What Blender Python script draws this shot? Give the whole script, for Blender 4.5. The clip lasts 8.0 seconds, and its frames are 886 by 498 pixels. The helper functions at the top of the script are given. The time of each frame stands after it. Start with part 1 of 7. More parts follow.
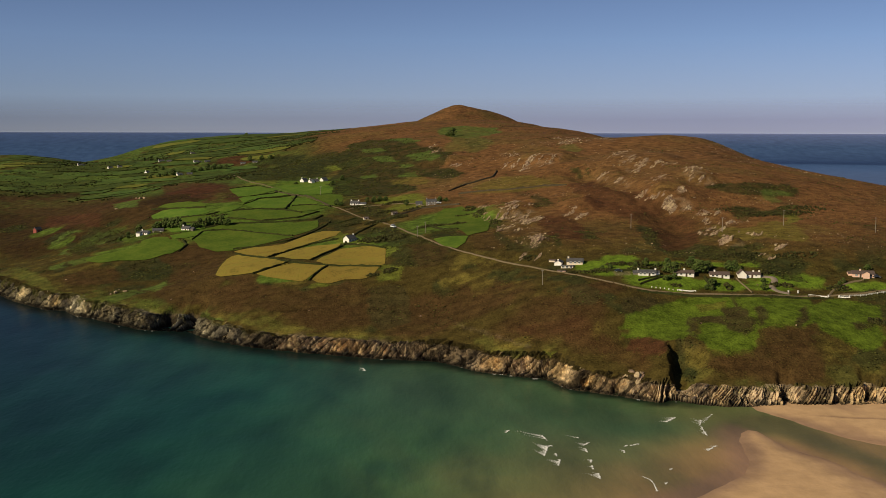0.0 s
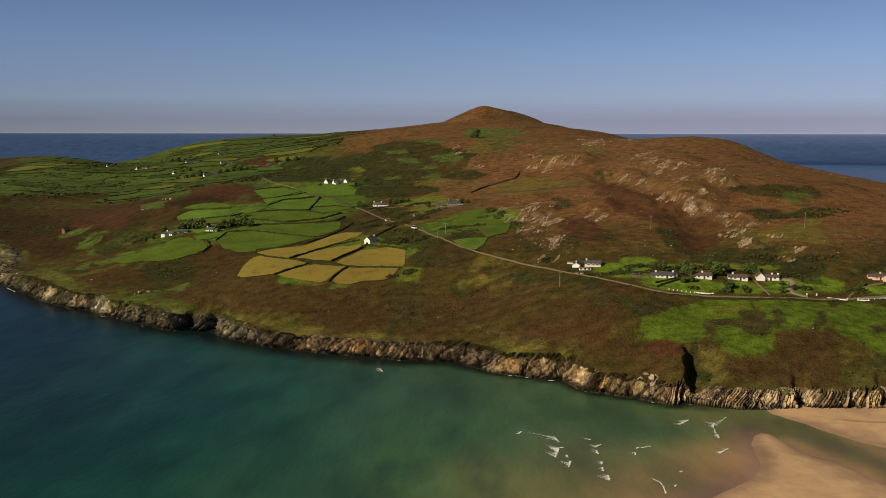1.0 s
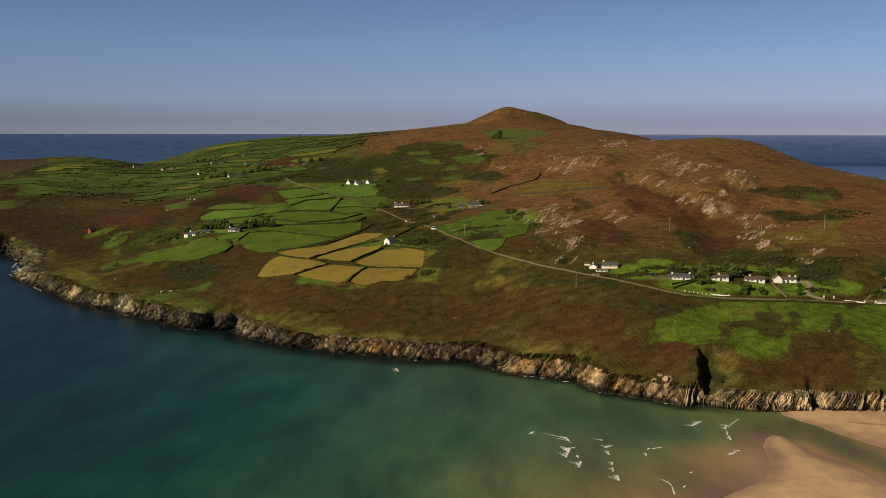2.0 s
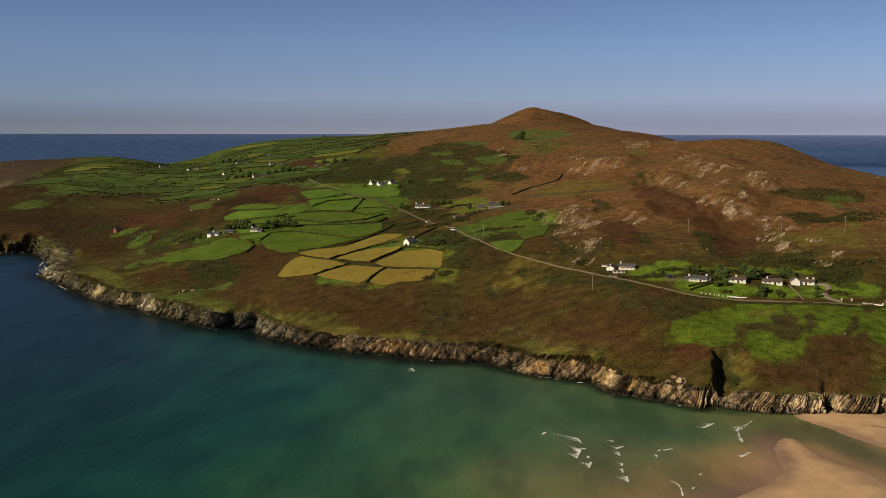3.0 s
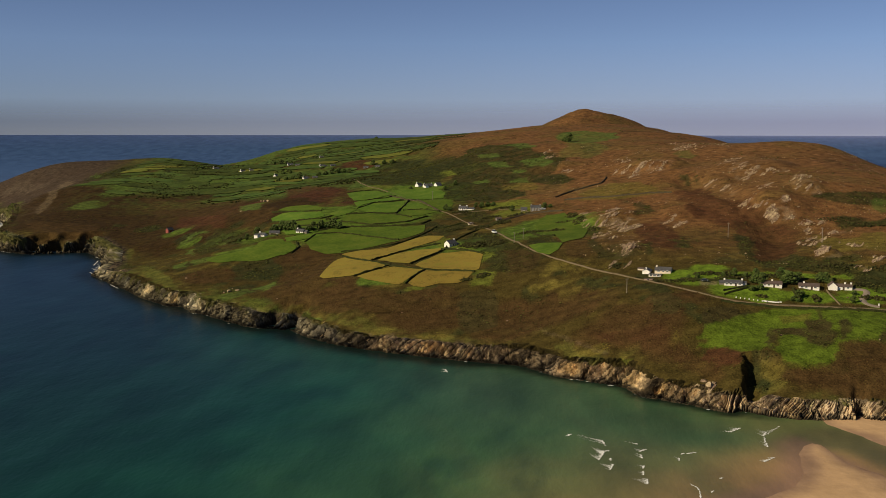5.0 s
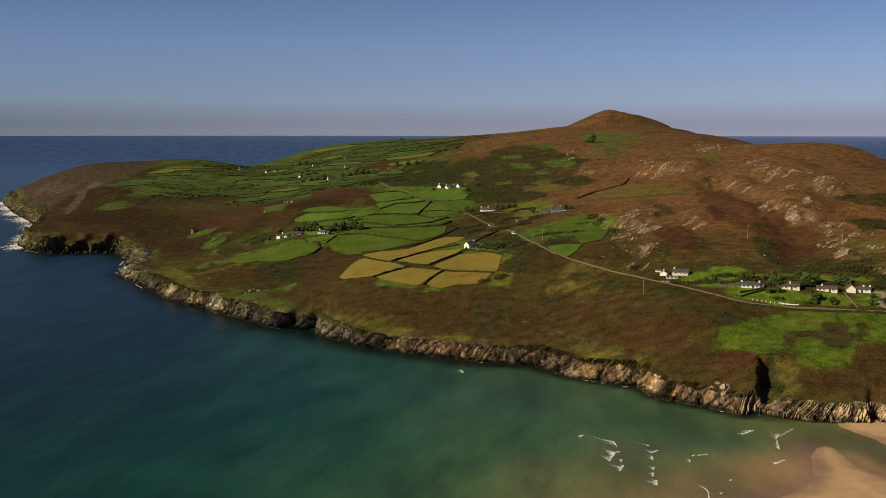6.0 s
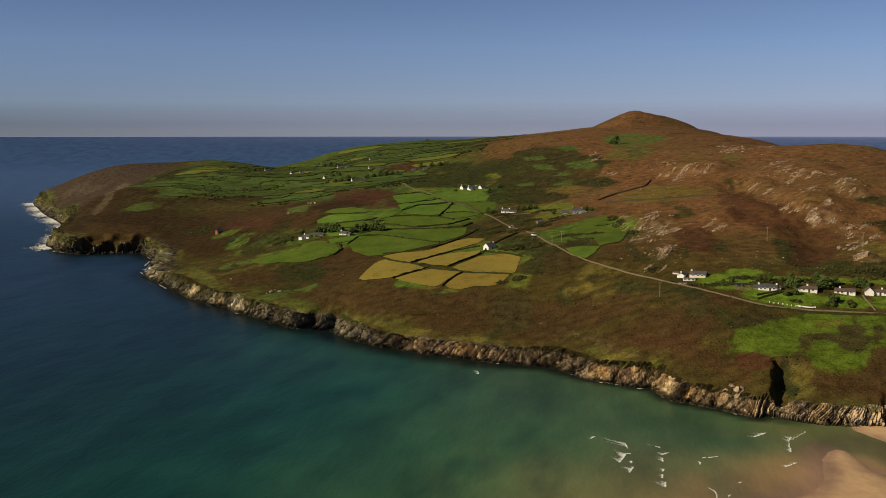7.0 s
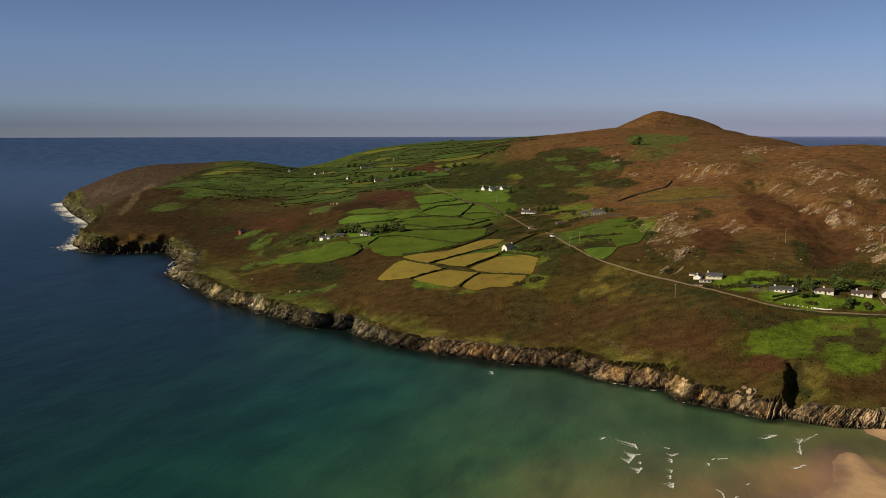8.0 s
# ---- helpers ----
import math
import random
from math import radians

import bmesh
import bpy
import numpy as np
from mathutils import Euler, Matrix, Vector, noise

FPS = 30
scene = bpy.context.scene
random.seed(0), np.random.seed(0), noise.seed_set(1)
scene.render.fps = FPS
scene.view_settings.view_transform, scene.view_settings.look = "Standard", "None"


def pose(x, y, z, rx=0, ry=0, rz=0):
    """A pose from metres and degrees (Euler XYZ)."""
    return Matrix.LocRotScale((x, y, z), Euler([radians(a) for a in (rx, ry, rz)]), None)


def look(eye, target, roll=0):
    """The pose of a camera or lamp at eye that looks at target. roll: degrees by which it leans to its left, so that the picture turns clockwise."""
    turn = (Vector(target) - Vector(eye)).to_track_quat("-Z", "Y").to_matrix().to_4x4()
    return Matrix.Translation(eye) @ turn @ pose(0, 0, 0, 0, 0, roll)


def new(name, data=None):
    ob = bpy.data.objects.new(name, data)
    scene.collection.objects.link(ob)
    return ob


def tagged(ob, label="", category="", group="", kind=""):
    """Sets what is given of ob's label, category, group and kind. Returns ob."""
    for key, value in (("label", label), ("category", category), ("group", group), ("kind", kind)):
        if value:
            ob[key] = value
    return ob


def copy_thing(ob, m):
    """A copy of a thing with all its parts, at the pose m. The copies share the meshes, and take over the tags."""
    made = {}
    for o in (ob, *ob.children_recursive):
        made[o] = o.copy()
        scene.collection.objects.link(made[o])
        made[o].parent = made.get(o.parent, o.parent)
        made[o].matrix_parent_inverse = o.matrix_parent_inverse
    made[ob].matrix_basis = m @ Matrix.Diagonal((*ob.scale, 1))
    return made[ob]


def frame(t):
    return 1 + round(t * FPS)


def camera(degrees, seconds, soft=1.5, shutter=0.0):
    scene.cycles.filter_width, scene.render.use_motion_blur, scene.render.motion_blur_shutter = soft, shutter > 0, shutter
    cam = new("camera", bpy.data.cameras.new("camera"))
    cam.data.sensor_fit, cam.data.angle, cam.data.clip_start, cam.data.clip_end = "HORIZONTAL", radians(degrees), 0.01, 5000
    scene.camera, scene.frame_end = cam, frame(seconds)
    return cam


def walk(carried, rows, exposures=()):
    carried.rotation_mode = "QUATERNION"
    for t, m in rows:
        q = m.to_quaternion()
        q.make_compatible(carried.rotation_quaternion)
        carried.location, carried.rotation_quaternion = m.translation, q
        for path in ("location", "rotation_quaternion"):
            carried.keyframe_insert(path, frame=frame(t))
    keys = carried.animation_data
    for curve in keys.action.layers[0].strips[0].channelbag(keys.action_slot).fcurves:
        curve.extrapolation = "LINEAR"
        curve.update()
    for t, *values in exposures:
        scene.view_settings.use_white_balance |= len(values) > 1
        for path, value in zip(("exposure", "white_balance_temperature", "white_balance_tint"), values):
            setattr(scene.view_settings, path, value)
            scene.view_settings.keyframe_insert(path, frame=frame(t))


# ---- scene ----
# camera: a drone gliding sideways while it turns; seconds, place in metres, yaw, pitch, roll in degrees
cam = camera(46.87, 8.0, soft=0.8)
ROWS = [
    (0, 0.00, 0.00, 115.00, 0.000, -6.589, 0.108),
    (0.5, 3.15, -1.60, 115.59, 0.846, -6.592, 0.082),
    (1, 6.11, -3.24, 116.12, 1.642, -6.566, 0.063),
    (1.5, 8.63, -5.24, 116.55, 2.383, -6.550, 0.061),
    (3, 16.97, -9.92, 117.91, 4.655, -6.551, 0.108),
    (3.5, 19.89, -11.51, 118.44, 5.442, -6.554, 0.104),
    (4, 22.96, -12.99, 118.89, 6.239, -6.566, 0.110),
    (4.5, 25.99, -14.45, 119.38, 7.045, -6.544, 0.095),
    (6, 35.59, -18.61, 120.77, 9.430, -6.499, 0.039),
    (6.5, 38.86, -19.91, 121.27, 10.232, -6.479, 0.015),
    (7, 42.35, -21.01, 121.76, 11.021, -6.465, -0.024),
    (7.5, 45.86, -22.21, 122.13, 11.806, -6.446, -0.052),
    (8, 49.36, -23.42, 122.83, 12.570, -6.465, -0.081),
]
walk(cam, [(t, pose(x, y, z, 90 + pitch, 0, yaw) @ pose(0, 0, 0, 0, 0, roll)) for t, x, y, z, yaw, pitch, roll in ROWS])

# ---- daylight ----
SUN_FROM = Vector((-0.68, -0.53, 0.50)).normalized()
world = bpy.data.worlds.new("sky")
scene.world = world
world.use_nodes = True
wn = world.node_tree.nodes
sky = wn.new("ShaderNodeTexSky")
sky.sky_type, sky.sun_disc = "NISHITA", False
sky.sun_elevation = math.asin(SUN_FROM.z)
sky.sun_rotation = math.atan2(SUN_FROM.x, SUN_FROM.y)
sky.altitude, sky.air_density, sky.dust_density, sky.ozone_density = 100, 0.5, 0.0, 3.0
tint = wn.new("ShaderNodeMix")
tint.data_type, tint.blend_type = "RGBA", "MULTIPLY"
tint.inputs["Factor"].default_value, tint.inputs[7].default_value = 1.0, (1.0, 0.89, 0.90, 1)
world.node_tree.links.new(sky.outputs[0], tint.inputs[6])
world.node_tree.links.new(tint.outputs[2], wn["Background"].inputs[0])
wn["Background"].inputs[1].default_value = 0.076
sun = new("sun", bpy.data.lights.new("sun", "SUN"))
sun.data.energy, sun.data.angle, sun.data.color = 4.85, radians(0.6), (1.0, 0.87, 0.61)
sun.matrix_world = look(SUN_FROM * 400 + Vector((0, 700, 0)), (0, 700, 0))
scene.view_settings.exposure = 0.0

# ---- the lie of the land ----
# shoreline of the headland at sea level, from its far west point to the beach in the east
SHORE_WEST = [(-1010, 1610), (-969, 1550), (-841, 1375), (-742, 1254), (-691, 1185), (-626, 1064), (-592, 983), (-545, 933),
              (-510, 916), (-492, 924), (-474, 937), (-458, 938), (-414, 884), (-392, 832), (-377, 785), (-335, 737), (-306, 704)]
SHORE_EAST = [(-290, 684), (-272, 666), (-254, 649), (-242, 648), (-228, 628), (-212, 617), (-192, 599), (-177, 586), (-164, 581),
              (-145, 578), (-132, 561), (-115, 545), (-99, 535), (-77, 525), (-41, 512), (-2, 503), (18, 482), (37, 472), (51, 464),
              (56, 450), (76, 438), (93, 426), (99, 430), (109, 423), (120, 420), (143, 421), (147, 425), (155, 420), (181, 423), (240, 428), (420, 440), (800, 500)]
SHORE_BACK = [(900, 1300), (520, 1500), (350, 2300), (-100, 2700), (-700, 2500), (-900, 1900)]
COAST = np.array(SHORE_WEST + SHORE_EAST + SHORE_BACK, float)

# heights above the sea: cliff top and seaward slope, farmland, hill
SLOPE = [(-319, 742, 11), (-271, 682, 11), (-203, 620, 10), (-147, 592, 10), (-114, 557, 8), (-75, 537, 7), (-22, 517, 8), (27, 485, 8),
         (60, 456, 7), (82, 447, 9), (106, 434, 7), (146, 431, 7), (172, 431, 8), (-184, 660, 15), (-109, 566, 13), (-140, 630, 25),
         (-84, 638, 31), (-3, 558, 19), (-1, 589, 33), (53, 541, 34), (87, 491, 26), (89, 480, 19), (105, 456, 18), (113, 497, 25),
         (136, 486, 25), (152, 483, 27), (132, 449, 16), (199, 522, 31), (190, 470, 22), (108, 537, 38), (165, 547, 37)]
FARM = [(-37, 662, 37), (-66, 703, 38), (-15, 671, 45), (-94, 787, 42), (-10, 814, 56), (-74, 872, 52), (-130, 1018, 64), (-169, 753, 31),
        (-229, 786, 34), (-196, 884, 49), (-320, 852, 13), (-293, 937, 42), (-380, 951, 20), (-484, 1056, 25), (-562, 1112, 31), (-672, 1244, 40),
        (-489, 1230, 46), (-413, 1152, 40), (-500, 938, 14), (-452, 952, 14), (-408, 896, 9), (-570, 990, 17), (-650, 1140, 20), (-740, 1290, 20),
        (-860, 1440, 14), (-238, 1137, 66), (-201, 1245, 71), (-490, 1382, 68), (-373, 1354, 73), (-580, 1482, 75)]
HILL = [(31, 586, 37), (68, 565, 38), (33, 690, 51), (55, 607, 47), (171, 598, 48), (158, 656, 51), (165, 708, 62), (226, 589, 50),
        (-170, 1327, 97), (-61, 1158, 100), (-2, 1111, 96), (7, 1285, 113), (17, 1850, 137), (50, 1026, 89), (125, 1830, 131),
        (75, 928, 79), (114, 895, 85), (134, 857, 78), (157, 944, 92), (189, 788, 85), (240, 730, 67), (284, 740, 66), (165, 730, 70), (-183, 1630, 110), (-121, 1641, 116), (-59, 1662, 124), (-41, 1689, 126), (-541, 1839, 84), (197, 1137, 107)]
BEYOND = [(500, 800, 45), (480, 560, 30), (330, 470, 18), (320, 640, 52), (700, 1000, 25), (420, 1250, 45), (300, 1700, 60), (-100, 2400, 50), (-600, 2300, 30), (250, 2200, 30)]
# the skyline ridge, which falls away behind
RIDGE = [(-648, 1646, 73),
         (-559, 1706, 68),
         (-509, 1910, 90),
         (-382, 1962, 105),
         (-253, 1962, 109),
         (-141, 1913, 120),
         (-45, 1864, 131), (146, 1612, 124), (198, 1359, 111), (220, 1157, 108), (241, 1067, 111), (270, 1056, 107), (302, 1004, 89), (334, 983, 80), (365, 952, 72), (399, 931, 66), (-110, 1868, 126),
         (-527, 1491, 68),
         (-581, 1531, 72),
         (-538, 1747, 71),
         (-710, 1533, 69),
         (-775, 1560, 71),
         (-832, 1568, 67),
         (-883, 1565, 53),
         (-930, 1552, 32)]
FALL = [(x * 1.1, y * 1.1, z - 15) for x, y, z in RIDGE]
SPOTS = np.array(SLOPE + FARM + HILL + BEYOND + RIDGE + FALL, float)


def kernel(r2):
    return 0.5 * r2 * np.log(r2 + 1e-9)


def plate(spots, stiff):
    """Weights of a smooth sheet over the spot heights."""
    n = len(spots)
    q = spots[:, :2] / 500
    a = np.zeros((n + 3, n + 3))
    a[:n, :n] = kernel(((q[:, None] - q[None]) ** 2).sum(2)) + stiff * np.eye(n)
    a[:n, n], a[:n, n + 1:] = 1, q
    a[n:, :n] = a[:n, n:].T
    return np.linalg.solve(a, np.concatenate([spots[:, 2], np.zeros(3)])), q


WEIGHTS, KNOTS = plate(SPOTS, 0.00008)


def sheet(x, y):
    out = np.full(x.shape, WEIGHTS[-3]) + WEIGHTS[-2] * x / 500 + WEIGHTS[-1] * y / 500
    for w, (a, b) in zip(WEIGHTS, KNOTS):
        out += w * kernel((x / 500 - a) ** 2 + (y / 500 - b) ** 2)
    return out


def lattice(i, j, seed):
    h = np.sin(i * 127.1 + j * 311.7 + seed * 74.7) * 43758.5453
    return h - np.floor(h)


def value_noise(x, y, seed):
    i, j = np.floor(x), np.floor(y)
    u, v = x - i, y - j
    u, v = u * u * (3 - 2 * u), v * v * (3 - 2 * v)
    a, b = lattice(i, j, seed), lattice(i + 1, j, seed)
    c, d = lattice(i, j + 1, seed), lattice(i + 1, j + 1, seed)
    return (a + (b - a) * u) * (1 - v) + (c + (d - c) * u) * v


def fbm(x, y, size, octaves=4, seed=0):
    """Noise about 0, between -1 and 1, whose largest lumps are size metres across."""
    out, amp, total = 0.0, 1.0, 0.0
    x, y = x / size, y / size
    for k in range(octaves):
        out = out + amp * (value_noise(x, y, seed + 13 * k) * 2 - 1)
        total += amp
        x, y = x * 1.63 + y * 1.21 + 5.3, y * 1.63 - x * 1.21 + 1.7
        amp *= 0.5
    return out / total


def ramp(v, a, b):
    w = np.clip((v - a) / (b - a), 0, 1)
    return w * w * (3 - 2 * w)


def inland(x, y):
    """Distance from the shoreline: positive on land, negative at sea."""
    best = np.full(x.shape, 1e12)
    inside = np.zeros(x.shape, bool)
    for (ax, ay), (bx, by) in zip(COAST, np.roll(COAST, -1, 0)):
        dx, dy = bx - ax, by - ay
        u = np.clip(((x - ax) * dx + (y - ay) * dy) / (dx * dx + dy * dy), 0, 1)
        best = np.minimum(best, (x - ax - u * dx) ** 2 + (y - ay - u * dy) ** 2)
        if ay != by:
            inside ^= ((ay > y) != (by > y)) & (x < ax + (y - ay) * dx / dy)
    return np.sqrt(best) * np.where(inside, 1, -1)


# gullies and sea caves cut into the cliffs: mouth, inner end, half width, depth
CUTS_CAVES = [(145, 416, 149, 438, 3.2, 7), (182, 418, 184, 436, 3.0, 7), (-166, 572, -157, 598, 5.2, 13), (-148, 567, -142, 594, 5.0, 13), (-256, 642, -250, 658, 2.4, 7), (-524, 900, -512, 952, 11, 24),
              (-501, 906, -489, 958, 10, 24), (-478, 920, -468, 968, 10, 23), (-196, 594, -192, 606, 2.2, 6), (46, 462, 49, 474, 1.8, 4), (-60, 512, -57, 525, 1.8, 5), (-592, 975, -580, 990, 5, 9),
              (-293, 679, -287, 694, 1.9, 6), (-236, 626, -230, 641, 2.0, 7)]
CUTS_CLEFTS = [(-214, 610, -207, 622, 1.6, 5), (-122, 545, -117, 558, 1.7, 5), (-90, 524, -86, 538, 1.6, 5), (-24, 502, -20, 516, 1.8, 5), (8, 484, 12, 497, 1.6, 5), (29, 469, 33, 482, 1.5, 5),
               (60, 442, 66, 455, 1.6, 5), (73, 433, 79, 446, 1.5, 5), (128, 415, 130, 428, 1.5, 4), (166, 415, 168, 428, 1.6, 5), (-312, 702, -305, 716, 2.0, 6), (-343, 738, -334, 752, 2.2, 7),
               (-381, 780, -370, 792, 2.5, 8), (-400, 838, -388, 848, 2.5, 8)]


def cut_depth(x, y):
    out = np.zeros(x.shape)
    for ax, ay, bx, by, half, deep in CUTS_CAVES + CUTS_CLEFTS:
        dx, dy = bx - ax, by - ay
        u = np.clip(((x - ax) * dx + (y - ay) * dy) / (dx * dx + dy * dy), 0, 1)
        r = np.sqrt((x - ax - u * dx) ** 2 + (y - ay - u * dy) ** 2) + 1.2 * fbm(x, y, 6, 2, 40)
        out = np.maximum(out, deep * (1 - ramp(r, half * 0.45, half * 1.25)) * (1 - 0.75 * ramp(u, 0.55, 1.0)))
    return out


def gully(x, y):
    """Floor and sides of the one large gully: a sheer western side, a sloping eastern one."""
    along = y - 428
    gx = x - 100.5 - 0.10 * along + 2.2 * fbm(x, y, 8, 4, 44)
    floor = 1.2 + 0.36 * np.maximum(along - 8, 0) + 0.6 * np.maximum(along - 26, 0)
    return floor + 3.6 * np.maximum(-gx, 0) + 0.70 * np.maximum(gx - 3.5, 0) + 60 * ramp(along, 33, 48) + 60 * ramp(-along, -6, 6)


def summit(x, y):
    """The rocky cone on top of the hill."""
    r = np.sqrt(((x - 21) / np.where(x < 21, 68, 118)) ** 2 + ((y - 1850) / 120) ** 2)
    return 25 * np.clip(1.04 - r, 0, 0.95) + 1.6 * (1 - ramp(r, 0.3, 0.9)) * fbm(x, y, 13, 3, 19)


# rocky knolls and a shallow valley on the hillside: middle, half widths, rise
KNOLLS = [(45, 738, 26, 24, 5.0), (56, 614, 9, 9, 2.5), (163, 724, 24, 26, 4.5), (172, 606, 9, 8, 2.5), (90, 970, 36, 32, 7.0), (174, 905, 40, 45, 5.0), (97, 728, 16, 20, 3.0), (140, 850, 12, 26, 3.0), (192, 770, 16, 22, 3.0), (-5, 1040, 30, 30, 4.0)]
VALLEY = [(106, 905), (120, 840), (146, 730), (152, 660), (140, 600)]


def relief(x, y):
    out = np.zeros(x.shape)
    for mx, my, rx, ry, up in KNOLLS:
        # steep on the seaward side
        r = np.sqrt(((x - mx) / rx) ** 2 + ((y - my) / np.where(y < my, ry * 0.75, ry * 1.6)) ** 2) + 0.25 * fbm(x, y, rx * 0.8, 3, 17)
        out += up * (1 - ramp(r, 0.35, 1.15))
    gap = np.full(x.shape, 1e9)
    for (ax, ay), (bx, by) in zip(VALLEY, VALLEY[1:]):
        u = np.clip(((x - ax) * (bx - ax) + (y - ay) * (by - ay)) / ((bx - ax) ** 2 + (by - ay) ** 2), 0, 1)
        gap = np.minimum(gap, np.hypot(x - ax - u * (bx - ax), y - ay - u * (by - ay)))
    return out - 3.2 * (1 - ramp(gap, 1, 17))


def height(x, y):
    d = inland(x, y)
    d = d + (2.2 * fbm(x, y, 14, 3, 3) + 1.4 * fbm(x, y, 5, 2, 7)) * (np.abs(d) < 60)
    land = np.maximum(sheet(x, y), 4 + 0.02 * np.minimum(np.abs(d), 300)) + summit(x, y) + relief(x, y)
    far = ramp(y, 700, 1400)
    wide = 8 + 8 * far
    land = land + ramp(d, 15, 60) * (fbm(x, y, 60, 4, 11) * (0.8 + 0.8 * far) + 0.35 * fbm(x, y, 9, 2, 12))
    rise = np.clip(d / wide, 0, 1)
    # tilted beds of rock step the cliff
    beds = (0.5 - np.abs(fbm(x * 0.95 + y * 0.3, (y * 0.95 - x * 0.3) * 0.3, 9, 3, 21)) * 2.4) * 2.6 + fbm(x * 1.6 + y, (y - x * 0.6) * 0.35, 4, 2, 23) * 1.4
    cliff = land * (0.30 * rise + 0.70 * ramp(rise, 0.0, 0.95)) + beds * np.sin(np.pi * rise) * (0.75 + 0.6 * far)
    z = np.where(d > wide, land, cliff)
    z = z - cut_depth(x, y) * ramp(d, -2, 4)
    z = np.where(d > 4, np.minimum(z, gully(x, y)), z)
    return np.where(d < 0, np.maximum(-3 + d * 0.05, d * 0.8), np.maximum(z, np.where((np.abs(x - 108) < 13) & (y < 470), 1.2, -0.8))), d

# ---- materials ----
def material(name, colours, grain=1.0, rough=0.9, bump=0.3, bump_size=1.0, attribute="", island=0.0, spec=0.2, per_object=0.0, span=0.4):
    """A worn surface: colours (linear) run along noise of two sizes (metres); attribute: a colour map laid on the mesh instead."""
    m = bpy.data.materials.new(name)
    m.use_nodes = True
    n, li = m.node_tree.nodes, m.node_tree.links
    b = n["Principled BSDF"]
    b.inputs["Roughness"].default_value = rough
    b.inputs["Specular IOR Level"].default_value = spec
    where = n.new("ShaderNodeTexCoord")
    geo = n.new("ShaderNodeNewGeometry")
    place = geo.outputs["Position"]
    coarse, fine = n.new("ShaderNodeTexNoise"), n.new("ShaderNodeTexNoise")
    coarse.inputs["Scale"].default_value, fine.inputs["Scale"].default_value = 0.22 / grain, 1.5 / grain
    coarse.inputs["Detail"].default_value, fine.inputs["Detail"].default_value = 6, 5
    for t in (coarse, fine):
        li.new(place, t.inputs["Vector"])
    mix = n.new("ShaderNodeMix")
    mix.data_type = "FLOAT"
    mix.inputs["Factor"].default_value = 0.45
    li.new(coarse.outputs["Fac"], mix.inputs[2])
    li.new(fine.outputs["Fac"], mix.inputs[3])
    factor = mix.outputs[0]
    if attribute:
        base = n.new("ShaderNodeAttribute")
        base.attribute_name = attribute
        ramp_node = n.new("ShaderNodeValToRGB")
        ramp_node.color_ramp.elements[0].position, ramp_node.color_ramp.elements[1].position = 0.3, 0.7
        ramp_node.color_ramp.elements[0].color, ramp_node.color_ramp.elements[1].color = (*colours[0], 1), (*colours[1], 1)
        li.new(factor, ramp_node.inputs[0])
        mul = n.new("ShaderNodeMix")
        mul.data_type, mul.blend_type = "RGBA", "MULTIPLY"
        mul.inputs["Factor"].default_value = 1.0
        li.new(base.outputs["Color"], mul.inputs[6])
        li.new(ramp_node.outputs[0], mul.inputs[7])
        colour = mul.outputs[2]
    else:
        ramp_node = n.new("ShaderNodeValToRGB")
        el = ramp_node.color_ramp.elements
        while len(el) < len(colours):
            el.new(0.5)
        for k, c in enumerate(colours):
            el[k].position = 0.5 - span / 2 + span * k / max(1, len(colours) - 1)
            el[k].color = (*c, 1)
        li.new(factor, ramp_node.inputs[0])
        colour = ramp_node.outputs[0]
    for amount, source in ((island, geo.outputs["Random Per Island"]), (per_object, None)):
        if amount:
            if source is None:
                info = n.new("ShaderNodeObjectInfo")
                source = info.outputs["Random"]
            hsv = n.new("ShaderNodeHueSaturation")
            span, tone = n.new("ShaderNodeMapRange"), n.new("ShaderNodeMapRange")
            span.inputs["To Min"].default_value, span.inputs["To Max"].default_value = 1 - amount, 1 + amount
            tone.inputs["To Min"].default_value, tone.inputs["To Max"].default_value = 0.5 - 0.06 * amount, 0.5 + 0.05 * amount
            li.new(source, span.inputs["Value"])
            li.new(source, tone.inputs["Value"])
            li.new(span.outputs[0], hsv.inputs["Value"])
            li.new(tone.outputs[0], hsv.inputs["Hue"])
            li.new(colour, hsv.inputs["Color"])
            colour = hsv.outputs[0]
    li.new(colour, b.inputs["Base Color"])
    if bump:
        rough_noise, bn = n.new("ShaderNodeTexNoise"), n.new("ShaderNodeBump")
        rough_noise.inputs["Scale"].default_value, rough_noise.inputs["Detail"].default_value = 0.8 / bump_size, 6
        li.new(place, rough_noise.inputs["Vector"])
        bn.inputs["Strength"].default_value, bn.inputs["Distance"].default_value = bump, bump_size
        li.new(rough_noise.outputs["Fac"], bn.inputs["Height"])
        li.new(bn.outputs[0], b.inputs["Normal"])
    return m


